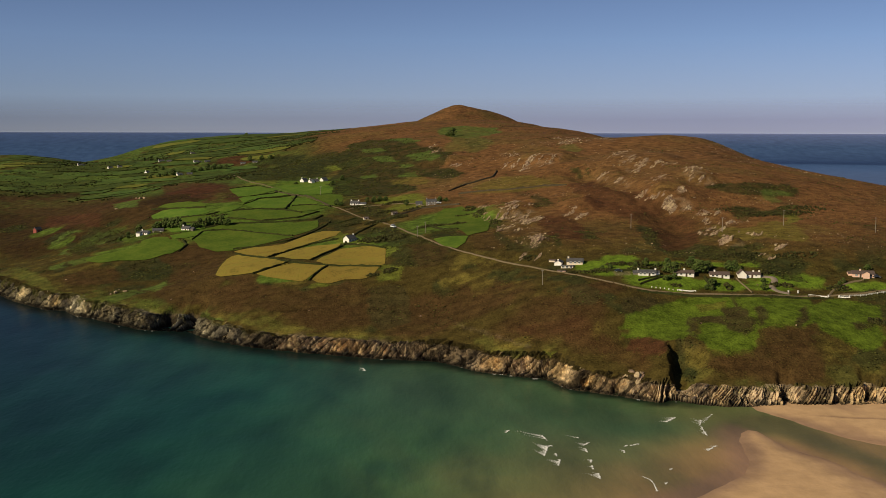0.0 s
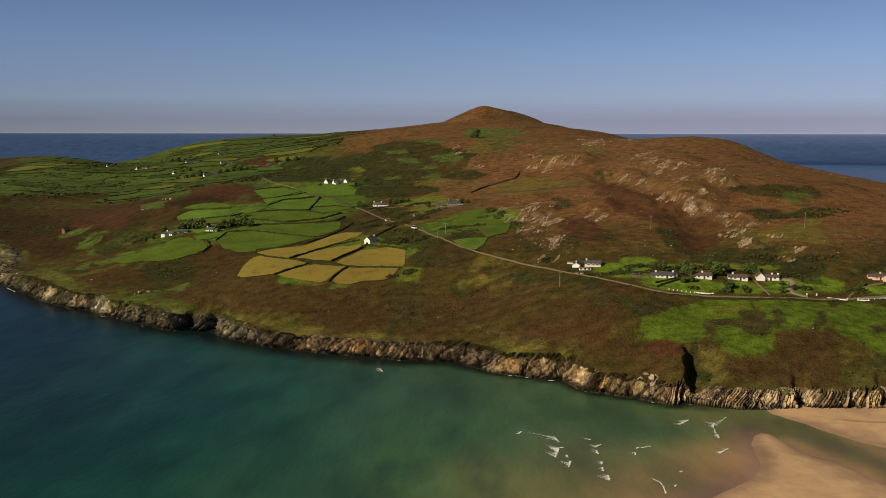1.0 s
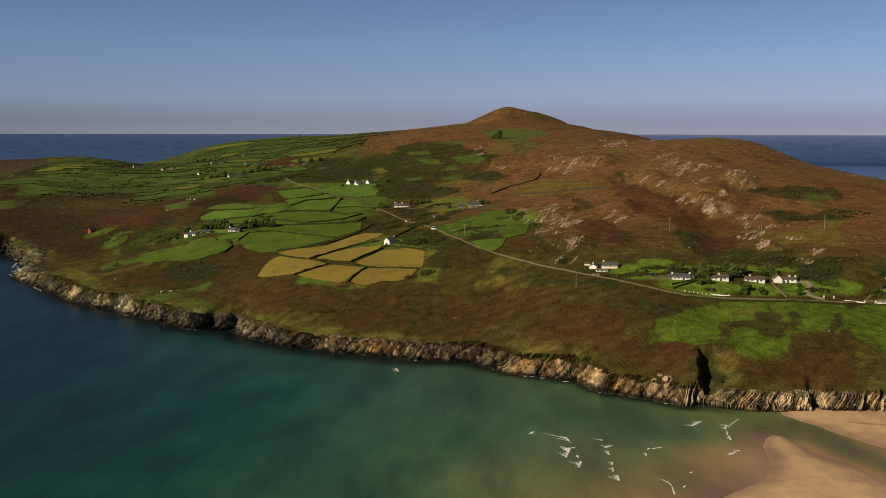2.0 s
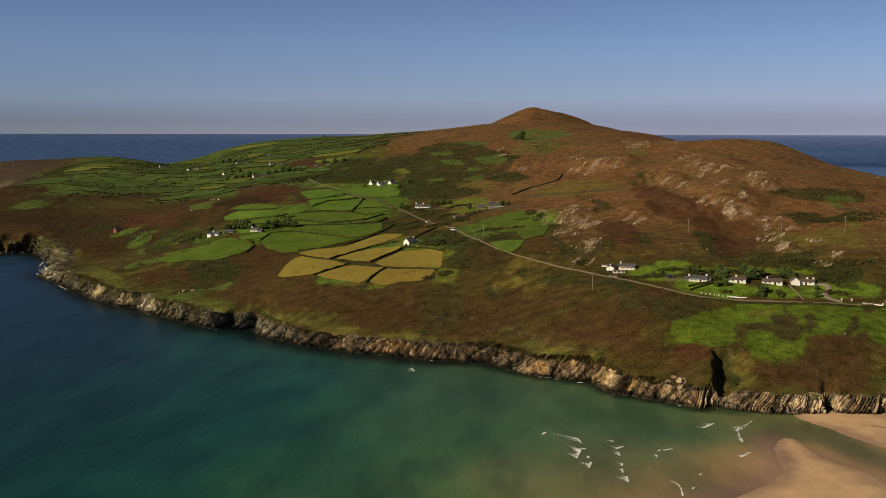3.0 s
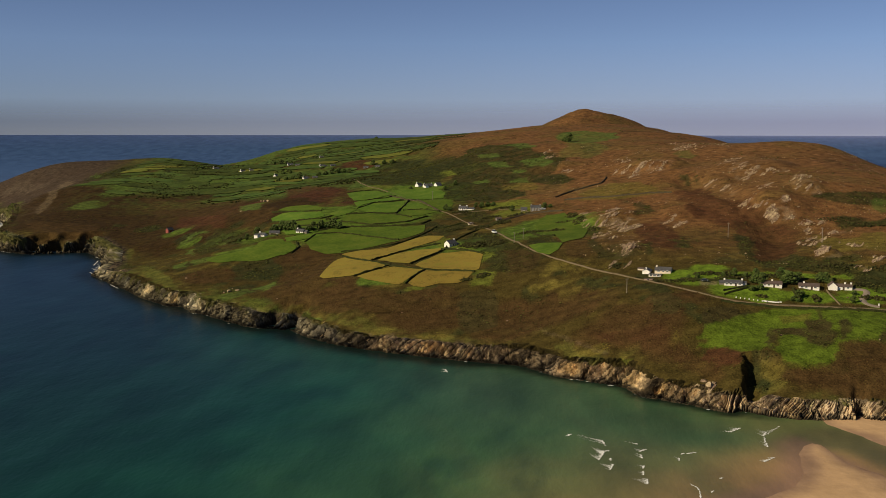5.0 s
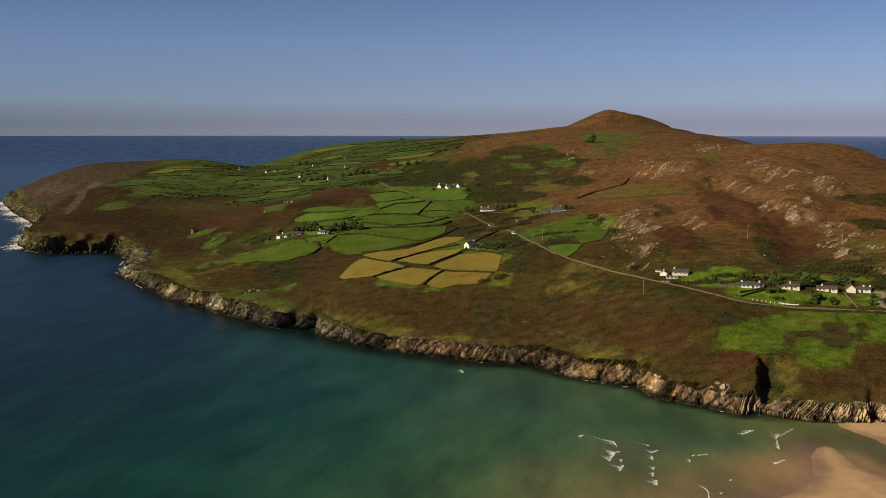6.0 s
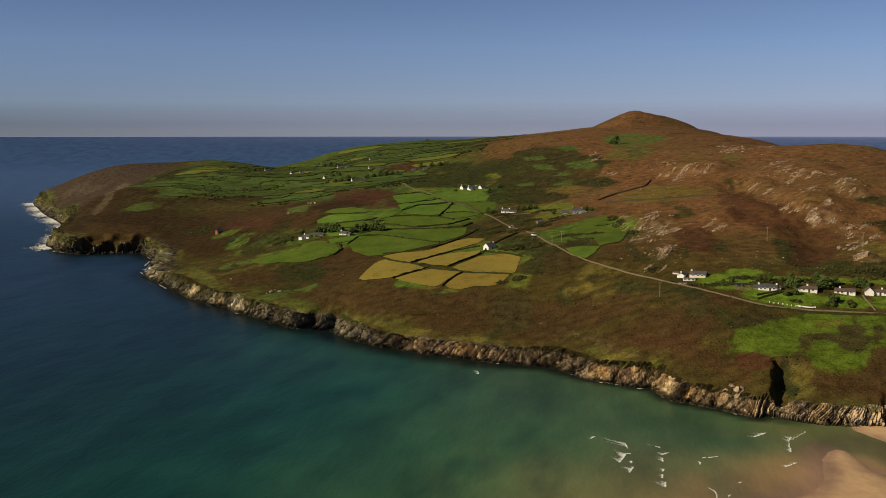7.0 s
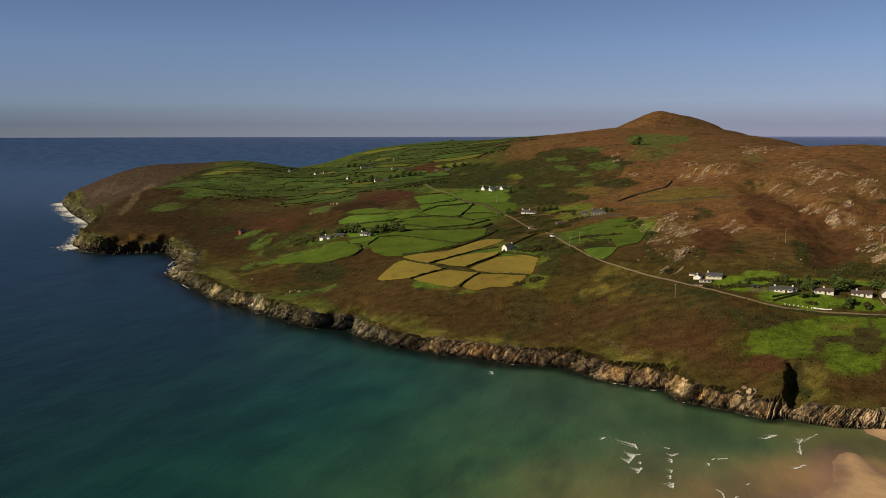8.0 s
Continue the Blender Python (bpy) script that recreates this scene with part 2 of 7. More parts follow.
M = {
    "land": material("heath_and_turf", [(0.22, 0.215, 0.20), (1.9, 1.9, 1.82)], 1.3, 0.95, 0.45, 1.6, attribute="cover", spec=0.05),
    "hay": material("mown_hay", [(0.135, 0.110, 0.022), (0.235, 0.165, 0.032), (0.19, 0.165, 0.028)], 2.2, 0.95, 0.5, 0.8, per_object=0.08, spec=0.05, span=0.28),
    "pasture": material("pasture_grass", [(0.060, 0.104, 0.013), (0.083, 0.134, 0.016), (0.115, 0.155, 0.022)], 3.2, 0.95, 0.35, 0.7, per_object=0.22, spec=0.05, span=0.28),
    "old_pasture": material("old_pasture_grass", [(0.026, 0.036, 0.012), (0.054, 0.080, 0.017), (0.090, 0.108, 0.026)], 4.0, 0.95, 0.5, 1.5, per_object=0.3, spec=0.05),
    "tuft": material("heather_tufts", [(0.50, 0.48, 0.45), (1.8, 1.8, 1.7)], 1.0, 0.95, 0.4, 0.5, attribute="cover", island=0.32, spec=0.05),
    "rough_grass": material("rough_grass", [(0.08, 0.09, 0.018), (0.12, 0.13, 0.022), (0.17, 0.14, 0.032)], 2.0, 0.95, 0.5, 0.8, per_object=0.15, spec=0.05),
    "hedge": material("hedge_leaves", [(0.014, 0.017, 0.006), (0.030, 0.034, 0.010), (0.050, 0.045, 0.014)], 1.0, 0.95, 0.9, 0.8, spec=0.05),
    "bank": material("grassy_bank", [(0.020, 0.024, 0.009), (0.036, 0.044, 0.013), (0.062, 0.062, 0.018)], 1.4, 0.95, 0.9, 0.8, spec=0.05),
    "bush": material("gorse_leaves", [(0.030, 0.036, 0.010), (0.055, 0.056, 0.014), (0.095, 0.078, 0.022)], 1.2, 0.95, 0.8, 0.5, island=0.45, spec=0.05),
    "leaf": material("tree_leaves", [(0.024, 0.036, 0.008), (0.055, 0.078, 0.014), (0.10, 0.115, 0.025)], 0.7, 0.8, 0.6, 0.4, island=0.4, spec=0.2),
    "bramble": material("bramble_leaves", [(0.020, 0.022, 0.007), (0.040, 0.040, 0.011), (0.075, 0.062, 0.018)], 0.7, 0.9, 0.6, 0.4, island=0.4, spec=0.1),
    "bark": material("bark", [(0.05, 0.035, 0.02), (0.11, 0.085, 0.06)], 0.3, 0.9, 0.6, 0.1),
    "cliff": material("cliff_rock", [(0.022, 0.017, 0.012), (0.11, 0.080, 0.050), (0.24, 0.172, 0.098), (0.50, 0.375, 0.205)], 2.0, 0.9, 1.0, 0.6, span=0.30, island=0.75, per_object=0.0, spec=0.2),
    "beds": material("bedded_cliff_rock", [(0.45, 0.44, 0.42), (1.6, 1.6, 1.55)], 0.7, 0.9, 0.9, 0.5, attribute="cover", spec=0.15),
    "cliff_piece": material("cliff_slab_rock", [(0.020, 0.015, 0.010), (0.11, 0.08, 0.048), (0.21, 0.15, 0.080), (0.33, 0.245, 0.13)], 2.6, 0.9, 1.0, 0.6, span=0.26, per_object=0.3, spec=0.2),
    "weed_shade": material("weed_and_shade_black_rock", [(0.006, 0.005, 0.004), (0.020, 0.016, 0.009), (0.055, 0.040, 0.022)], 0.8, 0.8, 0.8, 0.6, island=0.4, spec=0.3),
    "outcrop": material("pale_sandstone", [(0.11, 0.075, 0.048), (0.28, 0.192, 0.120), (0.54, 0.405, 0.255)], 0.6, 0.9, 0.8, 0.5, per_object=0.35, spec=0.2),
    "rubble": material("pale_sandstone_rubble", [(0.10, 0.070, 0.045), (0.26, 0.180, 0.112), (0.52, 0.39, 0.245)], 0.6, 0.9, 0.8, 0.5, island=0.4, spec=0.2),
    "stone_wall": material("lichened_field_stone", [(0.035, 0.028, 0.016), (0.085, 0.066, 0.04)], 0.4, 0.95, 0.9, 0.4, spec=0.1),
    "track": material("gravel_track", [(0.085, 0.062, 0.034), (0.17, 0.125, 0.075), (0.085, 0.074, 0.028)], 0.9, 0.95, 0.5, 0.3, spec=0.1),
    "drive": material("pale_gravel_drive", [(0.15, 0.115, 0.085), (0.24, 0.19, 0.145), (0.19, 0.15, 0.11)], 0.9, 0.95, 0.4, 0.2, spec=0.1),
    "sand": material("beach_sand", [(0.74, 0.73, 0.72), (1.16, 1.16, 1.16)], 9.0, 0.8, 0.12, 1.5, attribute="cover", spec=0.2),
    "white_wall": material("white_render", [(0.74, 0.68, 0.60), (0.86, 0.80, 0.72)], 0.5, 0.85, 0.2, 0.1),
    "cream_wall": material("cream_render", [(0.62, 0.50, 0.36), (0.74, 0.62, 0.47)], 0.5, 0.85, 0.2, 0.1),
    "pink_wall": material("pink_render", [(0.68, 0.42, 0.30), (0.78, 0.52, 0.40)], 0.5, 0.85, 0.2, 0.1),
    "red_wall": material("red_painted_wall", [(0.20, 0.055, 0.042), (0.30, 0.085, 0.065)], 0.5, 0.85, 0.2, 0.1),
    "grey_stone": material("grey_stone_wall", [(0.13, 0.105, 0.08), (0.28, 0.24, 0.19)], 0.35, 0.9, 0.8, 0.3),
    "slate": material("slate_roof", [(0.045, 0.043, 0.045), (0.10, 0.095, 0.095)], 0.4, 0.6, 0.5, 0.2, spec=0.4),
    "brown_roof": material("brown_tile_roof", [(0.075, 0.050, 0.040), (0.13, 0.095, 0.08)], 0.4, 0.8, 0.5, 0.2),
    "frame": material("white_window_frame", [(0.7, 0.7, 0.68), (0.8, 0.8, 0.78)], 0.2, 0.5, 0, 0.1),
    "glass": material("window_glass", [(0.015, 0.018, 0.022), (0.03, 0.035, 0.04)], 1.0, 0.08, 0, 0.1, spec=0.6),
    "door": material("painted_door", [(0.05, 0.03, 0.02), (0.10, 0.05, 0.03)], 0.2, 0.6, 0.1, 0.1),
    "pole": material("weathered_pole", [(0.16, 0.13, 0.10), (0.30, 0.26, 0.21)], 0.3, 0.9, 0.4, 0.1),
    "rail": material("white_painted_rail", [(0.66, 0.62, 0.55), (0.80, 0.77, 0.70)], 0.3, 0.7, 0.1, 0.1),
    "car_paint": material("white_car_paint", [(0.72, 0.72, 0.70), (0.80, 0.80, 0.79)], 0.5, 0.3, 0, 0.1, spec=0.5),
    "dark_paint": material("dark_car_paint", [(0.02, 0.022, 0.03), (0.035, 0.037, 0.045)], 0.5, 0.3, 0, 0.1, spec=0.5),
    "rubber": material("tyre_rubber", [(0.01, 0.01, 0.01), (0.02, 0.02, 0.02)], 0.2, 0.9, 0, 0.1),
    "foam": material("sea_foam", [(0.74, 0.72, 0.66), (0.92, 0.90, 0.84)], 0.8, 0.9, 0.3, 0.4, spec=0.1),
}


def sea_material():
    m = bpy.data.materials.new("sea_water")
    m.use_nodes = True
    n, li = m.node_tree.nodes, m.node_tree.links
    b = n["Principled BSDF"]
    b.inputs["Roughness"].default_value, b.inputs["IOR"].default_value = 0.30, 1.33
    b.inputs["Specular IOR Level"].default_value = 0.07
    base, geo, mapping = n.new("ShaderNodeAttribute"), n.new("ShaderNodeNewGeometry"), n.new("ShaderNodeMapping")
    base.attribute_name = "cover"
    mapping.inputs["Scale"].default_value = (1.25, 0.5, 1.0)
    mapping.inputs["Rotation"].default_value = (0, 0, radians(-12))
    li.new(geo.outputs["Position"], mapping.inputs["Vector"])
    streak, ripple, swell, bump, bump2, mul, shade = (n.new("ShaderNodeTexNoise"), n.new("ShaderNodeTexNoise"), n.new("ShaderNodeTexNoise"), n.new("ShaderNodeBump"),
                                                      n.new("ShaderNodeBump"), n.new("ShaderNodeMix"), n.new("ShaderNodeValToRGB"))
    for node, scale, detail in ((streak, 0.035, 8), (ripple, 0.45, 6), (swell, 0.07, 4)):
        node.inputs["Scale"].default_value, node.inputs["Detail"].default_value = scale, detail
        li.new(mapping.outputs[0], node.inputs["Vector"])
    shade.color_ramp.elements[0].position, shade.color_ramp.elements[1].position = 0.3, 0.72
    shade.color_ramp.elements[0].color, shade.color_ramp.elements[1].color = (0.66, 0.70, 0.74, 1), (1.36, 1.31, 1.24, 1)
    li.new(streak.outputs["Fac"], shade.inputs[0])
    mul.data_type, mul.blend_type = "RGBA", "MULTIPLY"
    mul.inputs["Factor"].default_value = 1.0
    li.new(base.outputs["Color"], mul.inputs[6])
    li.new(shade.outputs[0], mul.inputs[7])
    li.new(mul.outputs[2], b.inputs["Base Color"])
    bump.inputs["Strength"].default_value, bump.inputs["Distance"].default_value = 0.22, 0.5
    bump2.inputs["Strength"].default_value, bump2.inputs["Distance"].default_value = 0.22, 2.0
    li.new(ripple.outputs["Fac"], bump.inputs["Height"])
    li.new(swell.outputs["Fac"], bump2.inputs["Height"])
    li.new(bump.outputs[0], bump2.inputs["Normal"])
    li.new(bump2.outputs[0], b.inputs["Normal"])
    return m


M["sea"] = sea_material()

# ---- plant cover of the land: middle and half widths of patches, in metres ----
COVER = {}
COVER["moor"] = [(167, 851, 52, 141)]
COVER["olive"] = [(31, 554, 15, 8), (11, 580, 12, 5), (-60, 530, 17, 5), (33, 489, 10, 5), (-84, 543, 12, 5)]
COVER["heath"] = [(-423, 1020, 106, 95), (-525, 1108, 72, 82), (-336, 1009, 38, 82), (-454, 1166, 58, 30), (-250, 1013, 38, 76), (-185, 735, 24, 47), (-395, 1462, 35, 84), (-273, 1316, 43, 29), (-9, 540, 27, 29), (55, 503, 30, 20), (-124, 601, 19, 25), (-400, 930, 80, 50), (-330, 905, 60, 50), (-255, 930, 46, 50), (-560, 1050, 80, 90), (-620, 1180, 60, 90), (-480, 1010, 60, 60), (-60, 556, 40, 14), (0, 556, 36, 20), (-230, 690, 30, 24)]
COVER["heath"] = COVER["heath"] + [(52, 506, 22, 12), (28, 540, 26, 16), (78, 522, 18, 9)]
COVER["meadow"] = [(-148, 900, 72, 112), (-192, 838, 48, 58), (-165, 800, 50, 46), (0, 735, 46, 52), (-225, 748, 38, 22), (-65, 702, 30, 24), (-150, 1000, 60, 40), (-45, 665, 24, 30), (-80, 615, 46, 10)]
COVER["grass"] = [(-552, 1118, 21, 31), (-239, 792, 21, 28), (-363, 940, 20, 17), (-292, 850, 19, 42), (-331, 885, 12, 15), (-178, 652, 7, 11)]
COVER["lime"] = [(-32, 879, 26, 24), (-28, 831, 26, 24), (-72, 594, 6, 6), (-182, 1027, 21, 23), (-109, 1084, 32, 19)]
COVER["scrub"] = [(-160, 1141, 41, 101), (-206, 1276, 35, 25), (-191, 942, 10, 31), (-651, 1393, 30, 58), (-549, 1391, 15, 46), (141, 493, 4, 22), (110, 453, 4, 13), (-195, 695, 26, 19), (-130, 1120, 40, 30), (-185, 1225, 30, 30), (-340, 905, 18, 24), (-415, 985, 16, 18), (-290, 900, 14, 14)]
COVER["bell"] = [(-330, 1010, 36, 40), (-250, 1020, 30, 40)]
COVER["lawn"] = [(100, 567, 15, 14), (116, 534, 23, 11), (149, 535, 14, 12), (179, 542, 17, 11), (81, 562, 7, 12), (134, 565, 46, 5), (221, 531, 17, 6), (84, 566, 9, 9), (92, 552, 13, 12), (104, 548, 14, 14), (120, 534, 16, 9), (146, 534, 15, 9), (170, 533, 14, 8), (190, 540, 14, 11), (100, 578, 12, 6)]
# outcrops on the hillside: middle, half width, half depth, number of rocks
OUTCROPS = [(64, 1025, 8, 20, 7), (65, 966, 7, 13, 9), (76, 946, 6, 25, 12), (95, 954, 13, 14, 32), (30, 742, 3, 28, 9), (41, 723, 8, 9, 23), (60, 711, 10, 24, 34), (51, 733, 11, 16, 26), (46, 700, 8, 14, 15), (43, 663, 6, 23, 15), (58, 637, 5, 23, 16), (54, 611, 6, 6, 14), (51, 592, 5, 6, 12), (89, 704, 8, 13, 20), (135, 1101, 13, 46, 23)]
OUTCROPS += [(13, 1009, 4, 8, 6), (159, 906, 11, 27, 26), (186, 876, 14, 10, 23), (171, 872, 8, 11, 14), (132, 847, 4, 12, 9), (140, 797, 4, 19, 12), (158, 861, 5, 13, 7), (192, 776, 9, 28, 16), (190, 757, 6, 4, 9), (165, 774, 6, 12, 7), (144, 743, 4, 10, 12), (150, 726, 5, 5, 10), (164, 725, 6, 7, 12), (167, 712, 10, 7, 34), (160, 707, 8, 4, 25)]
OUTCROPS += [(175, 692, 5, 9, 12), (176, 678, 3, 8, 6), (186, 695, 4, 6, 6), (165, 652, 2, 15, 6), (172, 602, 6, 8, 19), (171, 632, 4, 12, 9), (179, 657, 7, 8, 10), (193, 636, 5, 10, 8), (195, 592, 3, 10, 9), (184, 576, 3, 4, 6), (187, 671, 10, 4, 10), (170, 1087, 5, 46, 6), (-6, 1106, 9, 22, 9), (84, 441, 4, 3, 7)]
COVER["rock"] = [(x, y, 1.15 * a, 1.1 * b) for x, y, a, b, _ in OUTCROPS]
TINT = {"scrub": (0.027, 0.030, 0.010), "heath": (0.052, 0.030, 0.011), "moor": (0.125, 0.066, 0.026), "grass": (0.065, 0.095, 0.014),
        "olive": (0.115, 0.090, 0.020), "bell": (0.060, 0.025, 0.012), "green": (0.072, 0.102, 0.010), "lawn": (0.100, 0.150, 0.014), "lime": (0.105, 0.120, 0.018), "meadow": (0.072, 0.110, 0.016), "rock": (0.25, 0.185, 0.125),
        "moss": (0.070, 0.100, 0.020), "brake": (0.042, 0.033, 0.012), "turf": (0.090, 0.094, 0.020), "tan": (0.17, 0.125, 0.075)}

# ---- patches with outlines of their own: kind, strength, raggedness in metres, corners ----
PATCHES = []


def ground_cover(kind, amount, rag, corners):
    PATCHES.append((kind, amount, rag, corners))


ground_cover("moss", 0.9, 6, [(-1, 1365), (35, 1368), (68, 1328), (70, 1244), (40, 1176), (11, 1188), (-8, 1305)])
ground_cover("scrub", 0.92, 7, [(-118, 1281), (-87, 1294), (-47, 1230), (-26, 1143), (0, 1117), (8, 1046), (-1, 1022), (11, 1004), (25, 965), (11, 955), (-22, 975), (-37, 956), (-19, 915), (-34, 905), (-71, 918), (-87, 925), (-103, 950), (-112, 988), (-115, 1039), (-103, 1060), (-115, 1109)])
ground_cover("scrub", 0.92, 6, [(-255, 1258), (-219, 1259), (-152, 1102), (-132, 1098), (-117, 1063), (-119, 1034), (-144, 1051), (-145, 1024), (-165, 1037), (-178, 1043), (-205, 1055)])
ground_cover("scrub", 0.85, 6, [(-231, 1299), (-212, 1301), (-174, 1268), (-158, 1186), (-205, 1261)])
ground_cover("moss", 0.95, 5, [(-80, 1103), (-57, 1085), (-42, 1064), (-55, 1060), (-70, 1076)])
ground_cover("moss", 0.95, 5, [(-73, 1258), (-48, 1250), (-27, 1166), (-43, 1154)])
ground_cover("moss", 0.95, 4, [(-47, 1047), (-34, 1045), (-31, 1031), (-44, 1035)])
ground_cover("moss", 0.95, 5, [(-39, 1087), (-18, 1100), (-2, 1044), (-13, 1032), (-28, 1054)])
ground_cover("moss", 0.95, 4, [(-44, 1002), (-28, 1003), (-25, 982), (-40, 988)])
ground_cover("moss", 0.95, 4, [(-84, 1020), (-69, 1021), (-65, 1006), (-80, 1009)])
ground_cover("moss", 0.95, 4, [(-94, 1154), (-67, 1139), (-63, 1123), (-89, 1132)])
ground_cover("heath", 0.8, 5, [(-34, 1046), (-4, 1025), (2, 1005), (-20, 1005)])
ground_cover("olive", 0.8, 5, [(-52, 975), (-33, 983), (-14, 961), (-17, 943), (-36, 950)])
ground_cover("lime", 0.9, 4, [(-61, 900), (-43, 901), (-17, 878), (-12, 844), (-25, 842), (-56, 871)])
ground_cover("olive", 0.75, 7, [(20, 871), (37, 904), (50, 925), (76, 896), (84, 855), (99, 821), (76, 819), (50, 825), (31, 835)])
ground_cover("moss", 0.45, 8, [(11, 1181), (46, 1164), (58, 1115), (39, 1067), (9, 1084), (5, 1134)])
ground_cover("moss", 0.5, 5, [(119, 1058), (135, 1047), (139, 1006), (120, 979)])
ground_cover("bell", 0.8, 7, [(99, 821), (124, 850), (133, 765), (154, 708), (166, 688), (161, 646), (150, 606), (133, 603), (131, 623), (130, 671), (119, 699), (106, 726), (101, 774)])
ground_cover("bell", 0.9, 5, [(64, 704), (74, 711), (88, 691), (91, 659), (91, 617), (73, 616), (66, 644)])
ground_cover("heath", 0.7, 5, [(16, 632), (25, 651), (36, 659), (40, 621), (33, 607), (21, 618)])
ground_cover("scrub", 0.75, 5, [(66, 785), (75, 792), (79, 745), (73, 731), (67, 734)])
ground_cover("scrub", 0.85, 6, [(188, 743), (201, 752), (215, 760), (238, 770), (265, 775), (255, 740), (238, 742), (219, 728), (208, 730), (198, 736)])
ground_cover("moss", 0.85, 5, [(236, 755), (253, 751), (240, 722), (228, 711), (228, 731)])
ground_cover("scrub", 0.8, 5, [(199, 701), (214, 709), (231, 703), (245, 706), (238, 683), (224, 678), (209, 686), (197, 676)])
ground_cover("lime", 0.6, 5, [(225, 682), (240, 691), (231, 660), (221, 655)])
ground_cover("olive", 0.95, 6, [(177, 675), (190, 655), (216, 662), (228, 651), (213, 598), (201, 608), (193, 625), (175, 604), (169, 639)])
ground_cover("scrub", 0.85, 4, [(127, 676), (135, 672), (135, 635), (126, 601), (123, 620)])
ground_cover("scrub", 0.85, 4, [(87, 648), (93, 653), (94, 627), (86, 620)])
ground_cover("scrub", 0.85, 5, [(129, 599), (150, 611), (168, 591), (186, 604), (188, 591), (178, 579), (179, 566), (161, 571), (150, 578), (129, 581)])
ground_cover("scrub", 0.85, 5, [(175, 567), (189, 575), (203, 567), (195, 537), (185, 538), (180, 550), (176, 554)])
ground_cover("scrub", 0.8, 3, [(111, 911), (116, 896), (117, 869), (113, 866)])
ground_cover("scrub", 0.8, 3, [(121, 883), (124, 883), (125, 861), (123, 863)])
ground_cover("scrub", 0.8, 4, [(65, 630), (72, 638), (70, 604), (65, 601)])
ground_cover("scrub", 0.7, 5, [(33, 724), (36, 701), (37, 644), (44, 619), (46, 603), (40, 602), (33, 624)])
ground_cover("scrub", 0.9, 4, [(-58, 716), (-53, 743), (-35, 735), (-23, 689), (-29, 675), (-48, 689)])
ground_cover("scrub", 0.9, 4, [(-11, 694), (3, 696), (12, 675), (12, 653), (-5, 664)])
ground_cover("scrub", 0.85, 4, [(-80, 886), (-65, 863), (-55, 856), (-42, 792), (-53, 787), (-68, 825)])
ground_cover("scrub", 0.85, 5, [(-93, 812), (-76, 795), (-71, 806), (-62, 785), (-68, 765), (-88, 778)])
ground_cover("scrub", 0.8, 5, [(-42, 674), (-27, 684), (-9, 664), (2, 627), (-1, 608), (-15, 605), (-31, 619), (-37, 644)])
ground_cover("olive", 0.8, 5, [(4, 605), (11, 614), (26, 598), (25, 591), (13, 595), (5, 594)])
ground_cover("lime", 0.9, 4, [(-46, 671), (-37, 677), (-31, 656), (-37, 627), (-29, 612), (-22, 603), (-25, 592), (-38, 591), (-40, 598), (-38, 618)])
ground_cover("lime", 0.85, 4, [(-81, 745), (-76, 755), (-69, 735), (-47, 684), (-55, 683), (-71, 700)])
ground_cover("heath", 0.9, 5, [(-197, 747), (-186, 763), (-170, 746), (-153, 729), (-149, 684), (-143, 635), (-128, 621), (-111, 612), (-87, 596), (-72, 592), (-58, 592), (-44, 585), (-35, 568), (-33, 547), (-52, 542), (-67, 538), (-93, 556), (-117, 574), (-144, 598), (-170, 612), (-183, 644), (-186, 679), (-194, 722)])
ground_cover("scrub", 0.8, 5, [(-224, 733), (-206, 731), (-189, 706), (-185, 684), (-203, 682), (-231, 715)])
ground_cover("moss", 0.95, 4, [(-193, 656), (-182, 667), (-176, 647), (-181, 630)])
ground_cover("brake", 0.95, 2, [(-43, 581), (-32, 590), (-20, 577), (-17, 542), (-32, 532), (-42, 554)])
ground_cover("olive", 0.6, 4, [(15, 571), (30, 571), (31, 563), (20, 560)])
ground_cover("heath", 0.75, 6, [(-26, 666), (-4, 644), (2, 621), (-4, 599), (-18, 598)])
ground_cover("heath", 0.75, 6, [(7, 562), (26, 556), (32, 533), (26, 517), (15, 522), (5, 545)])
ground_cover("heath", 0.8, 6, [(47, 512), (58, 515), (77, 499), (83, 482), (79, 463), (66, 466), (54, 484)])
ground_cover("brake", 0.95, 2, [(65, 528), (74, 530), (80, 517), (77, 503), (66, 507)])
ground_cover("brake", 0.95, 2, [(89, 510), (107, 518), (111, 505), (99, 498), (89, 489)])
ground_cover("lime", 0.7, 3, [(44, 481), (51, 476), (56, 472), (49, 475)])
ground_cover("olive", 0.6, 4, [(72, 483), (77, 488), (78, 482), (75, 474)])
ground_cover("tan", 0.3, 1.0, [(4, 531), (15, 515), (26, 503), (35, 493), (43, 483), (42, 482), (34, 491), (26, 501), (14, 513)])
ground_cover("turf", 0.45, 3, [(-143, 593), (-133, 579), (-122, 564), (-129, 567), (-138, 577)])
ground_cover("turf", 0.45, 3, [(-186, 615), (-171, 604), (-162, 599), (-168, 595), (-180, 603)])
ground_cover("turf", 0.45, 3, [(-114, 563), (-100, 560), (-85, 550), (-67, 538), (-73, 538), (-94, 545)])
ground_cover("turf", 0.45, 3, [(-344, 800), (-292, 725), (-265, 682), (-277, 685), (-306, 721)])
ground_cover("turf", 0.45, 3, [(-262, 674), (-238, 654), (-206, 620), (-221, 628), (-246, 654)])
ground_cover("turf", 0.45, 3, [(-396, 875), (-397, 902), (-383, 876), (-367, 817)])
ground_cover("turf", 0.45, 3, [(15, 506), (25, 498), (32, 483), (25, 487), (16, 499)])
